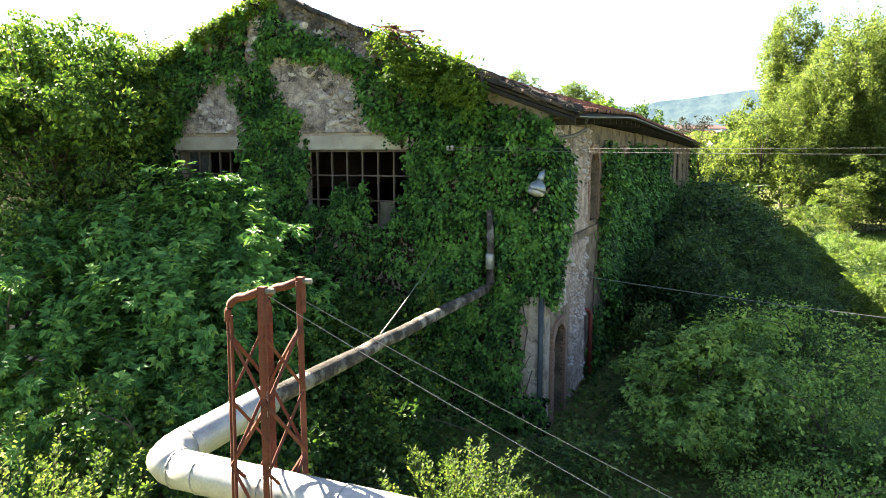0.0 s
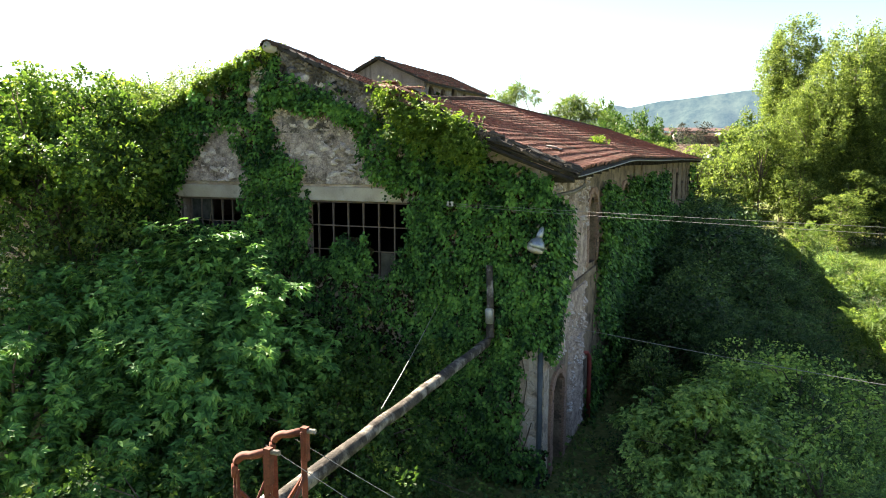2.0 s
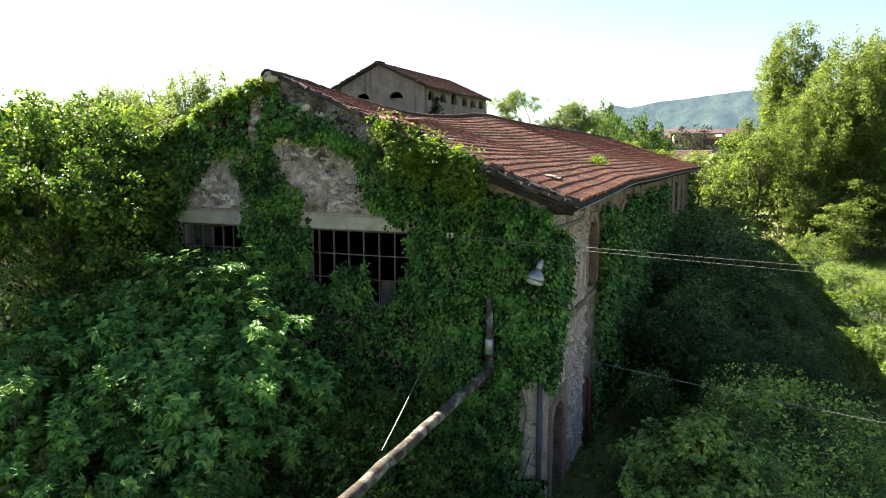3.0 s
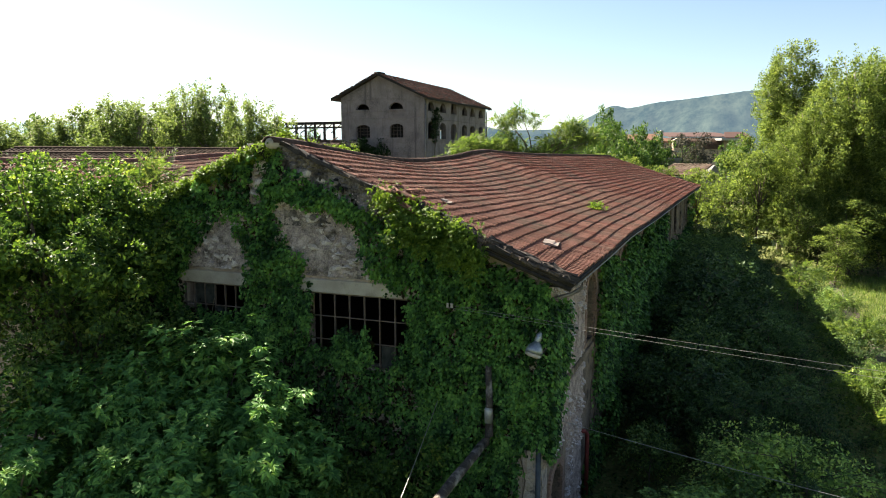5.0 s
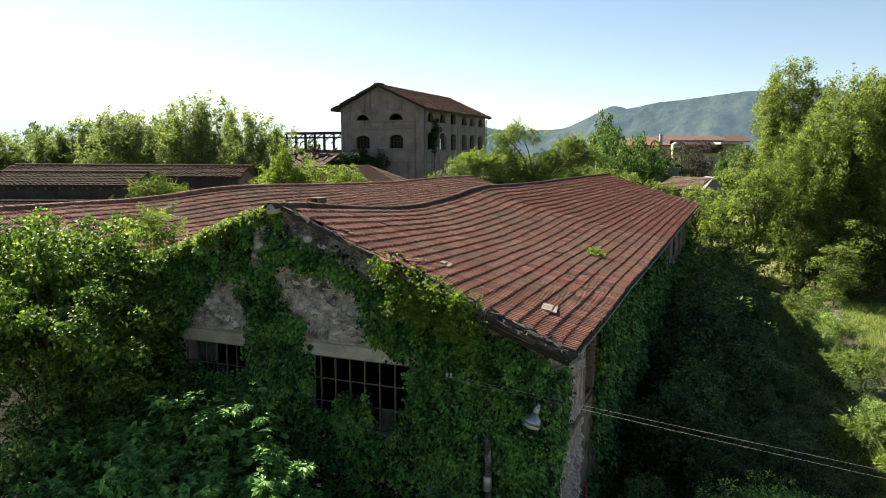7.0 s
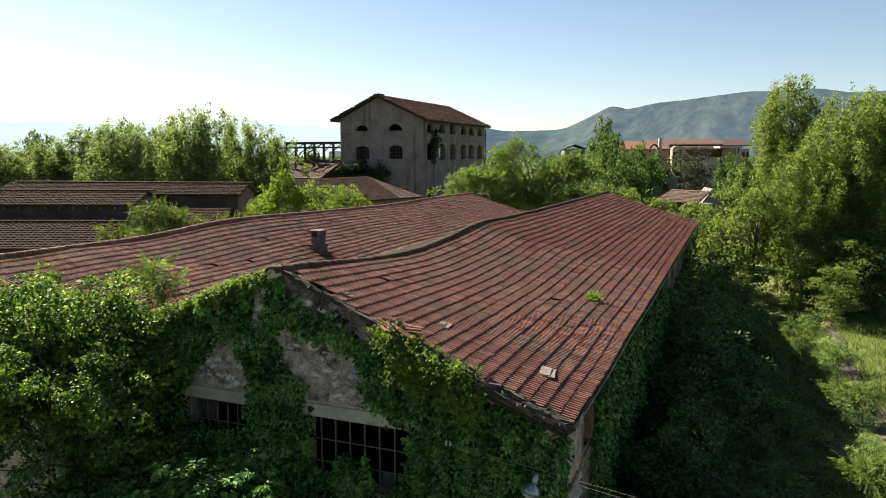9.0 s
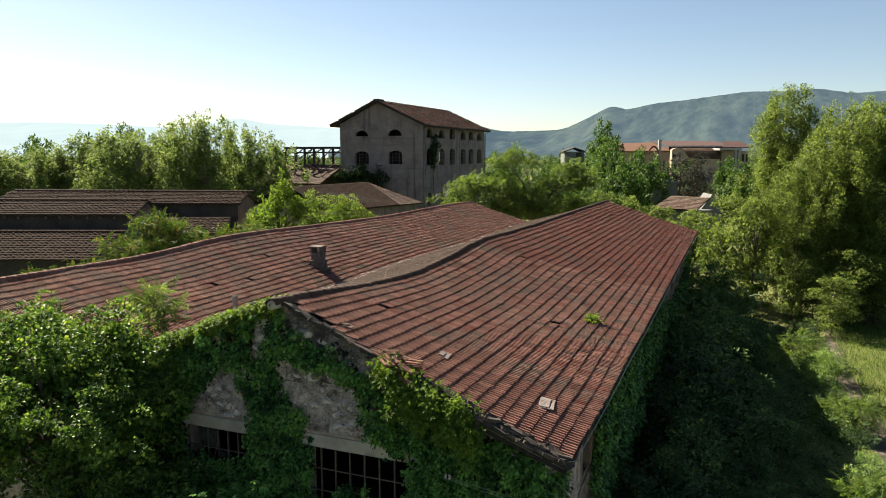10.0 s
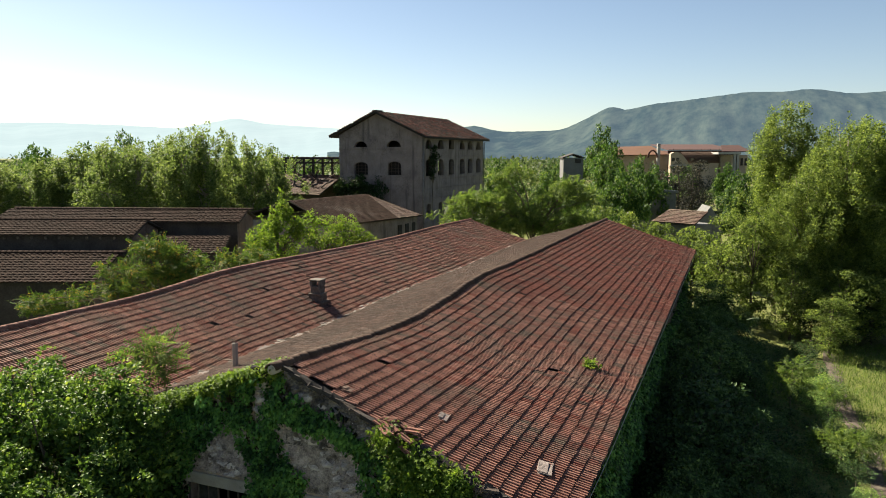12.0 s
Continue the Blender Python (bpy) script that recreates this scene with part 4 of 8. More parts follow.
# ---- pipe, its lattice mast, wires, wall lamp ----
def lattice_mast():
    mast = thing("lattice_mast", "rust-brown steel lattice mast carrying wires beside the pipe", "mast", at=(0.44, -10.50, 0), turn=-3)
    w, t, top = 0.168, 0.225, 5.02
    feet = {}
    for i, sx in enumerate((-1, 1)):
        for j, sy in enumerate((-1, 1)):
            bm = bmesh.new()
            k = 1.18
            a, b = Vector((sx * w * k, sy * t * k, -0.2)), Vector((sx * w, sy * t, top - (0.02 if sx < 0 else -0.2)))
            d = (b - a)
            steps = 8
            for q in range(1):
                for off in ((0.024 * -sx, 0, 0), (0, 0.024 * -sy, 0)):
                    m = Matrix.Translation((a + b) / 2 + Vector(off)) @ d.to_track_quat("Z", "Y").to_matrix().to_4x4()
                    s = (0.047, 0.011, d.length) if off[0] else (0.011, 0.047, d.length)
                    bmesh.ops.create_cube(bm, size=1.0, matrix=m @ Matrix.Diagonal((*s, 1)))
            part("leg", bm, M_RUST, mast)
            feet[sx, sy] = (a, b)

    def leg_at(sx, sy, z):
        a, b = feet[sx, sy]
        return a.lerp(b, (z - a.z) / (b.z - a.z))

    faces = [((-1, -1), (1, -1)), ((1, -1), (1, 1)), ((1, 1), (-1, 1)), ((-1, 1), (-1, -1))]
    for f, (p, q) in enumerate(faces):
        z = 0.2
        k = f
        while z < top - 0.45:
            a, b = (p, q) if k % 2 else (q, p)
            part("brace", bar(bmesh.new(), leg_at(*a, z), leg_at(*b, z + 0.52), 0.017, 4), M_RUST, mast)
            if f % 2:
                part("brace", bar(bmesh.new(), leg_at(*b, z), leg_at(*a, z + 0.52), 0.014, 4), M_RUST, mast)
            z += 0.52
            k += 1
        for z in (3.45,):
            part("tie", bar(bmesh.new(), leg_at(*p, z), leg_at(*q, z), 0.022, 4), M_RUST, mast)
    # the two side frames end in a bent top
    for sy in (-1, 1):
        bm = bmesh.new()
        pts = [(-w + 0.003, sy * t, top - 0.06), (-w + 0.005, sy * t, top - 0.02)]
        for a in np.linspace(0, math.pi / 2, 8):
            pts.append((-w + 0.17 - 0.165 * math.cos(a), sy * t, top + 0.14 * math.sin(a)))
        pts.append((w, sy * t, top + 0.20))
        tube(bm, pts, 0.033, 4)
        part("bent_head", bm, M_RUST, mast, smooth=True)
        part("leg_top", box(bmesh.new(), w - 0.028, sy * t - 0.025, top - 0.05, w + 0.028, sy * t + 0.025, top + 0.23), M_RUST, mast)
        part("insulator", bar(bmesh.new(), (w, sy * t, top + 0.2), (w + 0.09, sy * t + 0.02, top + 0.2), 0.022, 8), M_OLDLAG, mast)
    return mast


lattice_mast()


def pipeline():
    run = thing("steam_pipe", "large bent lagged steam pipe, aluminium clad then bare", "pipe")
    bend = Vector((-0.91, -10.34, 3.50))
    wall_end = Vector((-1.19, -0.30, 3.30))
    join = Vector((-0.79, -8.97, 3.60))
    right = Vector((3.55, -10.88, 3.75))
    # clad leg towards the wall
    def leg(name, a, b, r0, r1, mat, label, wob=0.0):
        bm = bmesh.new()
        n = 14
        pts, rs = [], []
        for i in range(n + 1):
            p = a.lerp(b, i / n)
            p = p + Vector((noise.noise((i * 0.7, 1, 2)), 0, noise.noise((i * 0.9, 5, 2)))) * wob
            pts.append(p)
            rs.append(r0 + (r1 - r0) * i / n + wob * 0.8 * noise.noise((i * 1.7, 3, 8)))
        tube(bm, pts, rs, 18)
        return part(name, bm, mat, run, label, True)
    d1 = (join - bend).normalized()
    d2 = (right - bend).normalized()
    leg("clad_pipe", bend + d1 * 0.32, join + d1 * 0.12, 0.175, 0.165, M_LAGGING, "bright aluminium cladding")
    leg("clad_pipe", bend + d2 * 0.32, right, 0.165, 0.165, M_LAGGING, "bright aluminium cladding")
    leg("bare_pipe", join + d1 * 0.05, wall_end - d1 * 0.3, 0.105, 0.10, M_OLDLAG, "dark pipe with torn lagging", 0.02)
    bm = bmesh.new()
    pts = [bend + d1 * 0.34, bend + d1 * 0.2 + d2 * 0.03, bend + d1 * 0.08 + d2 * 0.08, bend + d1 * 0.03 + d2 * 0.2, bend + d2 * 0.34]
    tube(bm, pts, [0.175, 0.18, 0.18, 0.175, 0.168], 18)
    part("elbow", bm, M_LAGGING, run, "clad elbow", True)
    for k, (o, d) in enumerate(((0.33, d2), (0.62, d2), (1.35, d2), (2.1, d2), (3.0, d2), (0.36, d1), (1.0, d1))):
        bm = bmesh.new()
        c = bend + d * o
        bar(bm, c - d * 0.008, c + d * 0.008, 0.172 if d is d2 else 0.18, 18)
        part("band", bm, M_LAGGING, run)
    # vertical pieces on the wall: elbow, then up the wall into the ivy
    bm = bmesh.new()
    tube(bm, [wall_end - d1 * 0.4, wall_end - d1 * 0.1, wall_end + Vector((0.03, 0.02, 0.1)), wall_end + Vector((0.04, 0.03, 0.5)), wall_end + Vector((0.0, 0.03, 1.7))], [0.10, 0.10, 0.10, 0.085, 0.07], 12)
    part("riser", bm, M_OLDLAG, run, "pipe rising against the wall", True)
    bm = bmesh.new()
    c = wall_end + Vector((0.03, -0.02, 0.42))
    tube(bm, [c, c + Vector((0, 0, 0.3)), c + Vector((0, 0, 0.34))], [0.09, 0.1, 0.07], 12)
    part("torn_sleeve", bm, M_LAGGING, run, "loose aluminium sleeve", True)
    # two posts under the pipe
    for p in (Vector((2.88, -10.80, 3.61)),):
        part("support_post", bar(bmesh.new(), (p.x, p.y, -0.2), (p.x, p.y, p.z), 0.05, 8), M_RUST, run)


pipeline()


def wire(name, a, b, sag, r, label, mat=None, group="overhead wires"):
    a, b = Vector(a), Vector(b)
    bm = bmesh.new()
    n = 24
    tube(bm, [a.lerp(b, i / n) - Vector((0, 0, sag * 4 * (i / n) * (1 - i / n))) for i in range(n + 1)], r, 5)
    ob = part(name, bm, mat or M_WIRE)
    return tagged(ob, label, "wire", group)


def wall_lamp():
    lamp = thing("wall_lamp", "grey bell-shaped industrial lamp on the ivy wall", "lamp", at=(-0.12, -0.28, 5.55), turn=0)
    tilt = pose(0, 0, 0, -18, 14, 0)
    def spun(prof, mat, name, label=""):
        bm = bmesh.new()
        rings = [[bm.verts.new(tilt @ Vector((r * math.cos(a), r * math.sin(a), z))) for a in (2 * math.pi * k / 18 for k in range(18))] for r, z in prof]
        for p, q in zip(rings, rings[1:]):
            for k in range(18):
                bm.faces.new((p[k], p[(k + 1) % 18], q[(k + 1) % 18], q[k]))
        bm.faces.new(rings[0][::-1])
        bm.faces.new(rings[-1])
        return part(name, bm, mat, lamp, label, True)
    spun([(0.19, -0.14), (0.19, -0.06), (0.15, 0.02), (0.075, 0.1), (0.06, 0.12)], M_ALU, "reflector", "bell reflector")
    spun([(0.065, 0.12), (0.075, 0.14), (0.07, 0.26), (0.04, 0.33), (0.02, 0.36)], M_ALU, "housing")
    spun([(0.10, -0.23), (0.17, -0.20), (0.18, -0.145)], mottled("lamp_glass", (0.30, 0.27, 0.24), (0.48, 0.45, 0.40), 9, 60, 0.25), "glass", "clouded glass")
    part("arm", bar(bmesh.new(), (0, 0, 0.33), (0, 0.35, 0.42), 0.02, 8), M_ZINC, lamp)
    ins = thing("insulator_bracket", "white ceramic insulators on a bracket in the ivy", "insulator", at=(-2.07, -0.40, 6.28))
    for k in (-1, 1):
        bm = bmesh.new()
        for z, r in ((0.0, 0.032), (0.04, 0.024), (0.065, 0.034)):
            bar(bm, (k * 0.05, 0, z), (k * 0.05, 0, z + 0.035), r, 10)
        part("insulator", bm, mottled("ceramic", (0.35, 0.34, 0.31), (0.5, 0.48, 0.45), 5, 50, 0.3), ins)
    part("bracket", bar(bmesh.new(), (0.0, 0.5, 0.0), (0.0, -0.05, 0.0), 0.02, 6), M_IRON, ins)


wall_lamp()
wire("guy_wire", (-1.30, -5.25, 3.42), (-2.48, -0.05, 4.02), 0.05, 0.008, "thin slack guy wire from the pipe to the wall")
wire("overhead_wire", (-2.01, -0.45, 6.34), (11.1, -3.35, 6.32), 0.04, 0.0032, "pale overhead wire fixed to the insulators on the gable")
wire("overhead_wire", (-2.13, -0.45, 6.30), (11.1, -3.45, 6.20), 0.05, 0.0032, "pale overhead wire fixed to the insulators on the gable")
wire("overhead_wire", (0.02, 0.9, 3.55), (10.1, -1.5, 3.37), 0.10, 0.0065, "pale overhead wire anchored to the side wall")
wire("mast_wire", (0.47, -10.21, 5.10), (4.60, -9.62, 3.21), 0.03, 0.0028, "thin brown wire running down from the mast")
wire("mast_wire", (0.43, -10.54, 5.17), (4.13, -10.12, 3.38), 0.03, 0.0028, "thin brown wire running down from the mast")


# ---- plants ----
def kite(w=0.36, fold=0.08, bend=-0.12):
    v = np.array([(0, 0, 0), (w, 0.42, fold), (0, 1, bend), (-w, 0.42, fold)], np.float32)
    return v, np.array([(0, 1, 2, 3)], np.int32)


def lobed(side=0.62):
    """Three lobes from one stalk."""
    vs, fs = [], []
    for ang, l, w in ((0, 1.0, 0.21), (0.75, 0.80, 0.19), (-0.75, 0.80, 0.19)):
        c, s = math.cos(ang), math.sin(ang)
        k = len(vs)
        for x, y, z in ((0, 0, 0), (w, 0.5 * l, 0.04), (0, l, -0.16 * l), (-w, 0.5 * l, 0.04)):
            vs.append((x * c + y * s, -x * s + y * c, z))
        fs.append((k, k + 1, k + 2, k + 3))
    return np.array(vs, np.float32), np.array(fs, np.int32)


def frond(pairs=7):
    """A drooping feather of leaflets."""
    vs, fs = [], []
    for i in range(pairs):
        t = 0.18 + 0.8 * i / (pairs - 1)
        y, z = t, -0.35 * t * t
        for sx in (-1, 1):
            l, w = 0.30 * (1.1 - 0.5 * t), 0.055
            k = len(vs)
            dx, dy, dz = sx * 0.9, 0.42, -0.18
            vs += [(0, y, z), (sx * 0.45 * l, y + 0.21 * l + w, z), (dx * l, y + dy * l, z + dz * l), (sx * 0.45 * l, y + 0.21 * l - w, z - 0.01)]
            fs.append((k, k + 1, k + 2, k + 3))
    return np.array(vs, np.float32), np.array(fs, np.int32)


CHIP = (np.array([(-0.34, 0.25, 0.05), (0.34, 0.25, 0.05), (0.0, 1.0, -0.1)], np.float32), np.array([(0, 1, 2)], np.int32))
KITE, SLIM, LOBED, FROND = kite(), kite(0.22, 0.05, -0.2), lobed(), frond()


def unit(a):
    return a / np.maximum(np.linalg.norm(a, axis=1, keepdims=True), 1e-6)


def leaf_mesh(name, pos, axis, normal, size, template, mat):
    tv, tf = template
    axis = unit(axis)
    side = unit(np.cross(axis, normal))
    nrm = np.cross(side, axis)
    v = pos[:, None, :] + size[:, None, None] * (tv[None, :, 0:1] * side[:, None] + tv[None, :, 1:2] * axis[:, None] + tv[None, :, 2:3] * nrm[:, None])
    n = len(pos)
    f = (tf[None] + (np.arange(n) * len(tv))[:, None, None]).reshape(-1, tf.shape[1])
    return raw(name, v.reshape(-1, 3), f, [mat])


def swell(p, spacing, seed):
    """Waves through space a few clumps long, for the hollows between boughs."""
    q = p / (spacing * 1.35)
    return (np.sin(q[:, 0] * 1.1 + q[:, 1] * 0.7 + seed) + np.sin(q[:, 1] * 1.2 - q[:, 2] * 0.9 + 2 * seed) + np.sin(q[:, 2] * 1.3 + q[:, 0] * 0.5 + 1.7 + seed)) / 3


def clumps(rng, blobs, spacing, hollow=0.55, gap=-0.22):
    """Centres of leaf clumps filling the outer shell of some ellipsoids, bottom thinner."""
    out, owner = [], []
    for b, (c, r) in enumerate(blobs):
        c, r = np.array(c, float), np.array(r, float)
        n = int(6.5 * (r[0] * r[1] + r[1] * r[2] + r[0] * r[2]) / 3 / spacing ** 2)
        d = unit(rng.normal(size=(n, 3)))
        q = rng.uniform(hollow, 1.0, n) ** 0.7
        lump = 1 + 0.18 * np.sin(d[:, 0] * 5.1 + b) * np.sin(d[:, 1] * 4.3 + 2 * b) + 0.10 * np.sin(d[:, 2] * 9.7 + b) + rng.normal(0, 0.07, n)
        p = c + d * r * (q * lump)[:, None]
        keep = (rng.random(n) < np.where(d[:, 2] < -0.35, 0.45, 1.0)) & (swell(p, spacing, b) > gap)
        out.append(p[keep])
        owner.append(np.repeat(c[None], keep.sum(), 0))
    return np.concatenate(out), np.concatenate(owner)


def crown(name, rng, blobs, spacing, per, spread, leaf, template, mat, flat=0.8, droop=0.25, hollow=0.55, rosette=False, gap=-0.22, core=0.16):
    """Leaves gathered on the outside of rounded twig clumps, or as stars round the twig ends."""
    c, o = clumps(rng, blobs, spacing, hollow, gap)
    outw = unit(c - o)
    n = len(c) * per
    grow = np.repeat(rng.uniform(0.65, 1.25, len(c)), per)[:, None]
    ci = np.repeat(c, per, 0)
    oi = np.repeat(outw, per, 0)
    up = np.array([0, 0, 1.0])
    if rosette:
        stem = unit(oi * 0.55 + up * 0.9)
        axis = rng.normal(size=(n, 3))
        axis = unit(axis - stem * (axis * stem).sum(1, keepdims=True)) + stem * rng.uniform(-0.45, 0.45, (n, 1))
        pos = ci + stem * rng.normal(0, spread * 0.3, (n, 1)) + unit(axis) * spread * 0.25 + rng.normal(size=(n, 3)) * spread * 0.16
        nrm = stem + rng.normal(size=(n, 3)) * 0.25
    else:
        d = unit(rng.normal(size=(n, 3)) + oi * 0.75 + up * 0.45)
        far = rng.uniform(0.25, 1.0, (n, 1)) ** 0.55
        pos = ci + d * far * spread * 1.55 * grow * np.array([1, 1, flat])
        axis = d * 0.6 + oi * 0.3 + rng.normal(size=(n, 3)) * 0.55
        axis[:, 2] -= droop
        nrm = d * 0.75 + up * 0.5 + rng.normal(size=(n, 3)) * 0.36
    size = leaf * rng.uniform(0.6, 1.25, n)
    # the inner leaves, larger and sparse, that close the crown
    m = int(n * core)
    pick = rng.integers(0, len(c), m)
    inner = o[pick] + (c[pick] - o[pick]) * rng.uniform(0.25, 0.72, (m, 1)) + rng.normal(size=(m, 3)) * spread * 0.5
    pos, axis = np.concatenate([pos, inner]), np.concatenate([axis, rng.normal(size=(m, 3))])
    nrm, size = np.concatenate([nrm, rng.normal(size=(m, 3)) * 0.6 + outw[pick]]), np.concatenate([size, np.full(m, leaf * (1.2 if len(template[1]) > 1 else 1.6))])
    return leaf_mesh(name, pos.astype(np.float32), axis, nrm, size, template, mat), c


def trunk_mesh(rng, height, r, lean, tips, mat, limb=0.35):
    bm = bmesh.new()
    n = 7
    base = Vector((0, 0, -0.3))
    pts = [base.lerp(Vector((lean[0], lean[1], height)), i / n) + Vector((rng.normal(0, 0.05), rng.normal(0, 0.05), 0)) * (i > 0) * height * 0.12 for i in range(n + 1)]
    tube(bm, pts, [r * (1 - 0.75 * i / n) for i in range(n + 1)], 8)
    for t in tips:
        t = Vector(t)
        k = min(n - 1, max(1, int(n * min(0.85, 0.25 + 0.5 * t.z / max(height, 0.1)))))
        a = pts[k]
        mid = a.lerp(t, 0.5) + Vector((rng.normal(0, 0.1), rng.normal(0, 0.1), 0.12 * (t - a).length))
        tube(bm, [a, mid, t], [r * limb, r * limb * 0.6, r * limb * 0.2], 5)
    return bm


def tree(name, label, category, at, blobs, height, r, spacing, per, spread, leaf, template, mat, seed, bark=None, limbs=14, group="", lean=(0, 0), **kw):
    """A tree or shrub: trunk with limbs, and a crown."""
    rng = np.random.default_rng(seed)
    x, y = at
    t = thing(name, label, category, group, at=(x, y, ground_z(x, y)))
    me, c = crown("crown", rng, blobs, spacing, per, spread, leaf, template, mat, **kw)
    ob = new("crown", me)
    ob.parent = t
    pick = c[rng.choice(len(c), min(limbs, len(c)), False)]
    part("trunk", trunk_mesh(rng, height, r, lean, pick, bark or M_BARK), bark or M_BARK, t, smooth=True)
    return t


# ivy over the walls
def inside(x, z, poly):
    hit = np.zeros(len(x), bool)
    j = len(poly) - 1
    for i in range(len(poly)):
        (xi, zi), (xj, zj) = poly[i], poly[j]
        hit ^= ((zi > z) != (zj > z)) & (x < (xj - xi) * (z - zi) / (zj - zi + 1e-9) + xi)
        j = i
    return hit


BARE = [
    [(-8.42, 8.22), (-8.17, 7.92), (-8.10, 7.5), (-7.76, 7.21), (-7.70, 6.3), (-9.95, 6.3), (-9.50, 6.95), (-9.27, 7.49), (-8.92, 7.85), (-8.64, 8.12)],
    [(-7.55, 9.55), (-7.09, 9.5), (-7.14, 8.95), (-7.24, 8.45), (-7.49, 8.34), (-7.56, 8.76)],
    [(-6.88, 8.42), (-6.64, 8.68), (-5.91, 8.66), (-5.65, 8.42), (-5.44, 8.68), (-5.05, 8.60), (-4.80, 8.27), (-4.55, 7.95), (-4.36, 7.51), (-4.05, 6.99), (-3.60, 6.66), (-3.30, 6.3), (-5.95, 6.3), (-6.34, 7.06), (-6.58, 7.5), (-6.75, 7.92), (-6.92, 8.19)],
    [(-6.57, 10.1), (-5.65, 9.75), (-5.04, 9.55), (-4.15, 9.2), (-4.10, 8.17), (-4.46, 8.02), (-4.52, 8.60), (-4.9, 8.74), (-5.43, 8.91), (-5.74, 8.93), (-6.13, 9.12), (-6.55, 9.28)],
    [(-9.97, 6.66), (-7.75, 6.68), (-7.80, 5.6), (-9.95, 5.6)],
    [(-5.95, 6.4), (-3.2, 6.4), (-3.25, 5.47), (-3.62, 4.6), (-4.25, 4.6), (-4.31, 5.45), (-5.07, 5.51), (-5.24, 5.0), (-5.9, 4.9)],
]


def tufts(rng, c, out, reach, per, hang):
    """Leaves on small overlapping domes that lean off a wall: centre points c, the wall's outward way, reach of each dome."""
    n = len(c) * per
    ci, ri = np.repeat(c, per, 0), np.repeat(reach, per)[:, None]
    up, out = np.array([0, 0, 1.0]), np.array(out, float)
    d = unit(rng.normal(size=(n, 3)) + out * 0.85 + up * 0.40)
    pos = ci + d * ri * rng.uniform(0.55, 1.0, (n, 1)) * np.array([1.0, 1.0, 1.15])
    pos[:, 2] -= hang * ri[:, 0] * rng.random(n) ** 2
    axis = d * 0.35 + out * 0.35 + rng.normal(size=(n, 3)) * 0.34
    axis[:, 2] -= 0.75
    nrm = d * 0.9 + out * 0.25 + up * 0.35 + rng.normal(size=(n, 3)) * 0.26
    return pos, axis, nrm


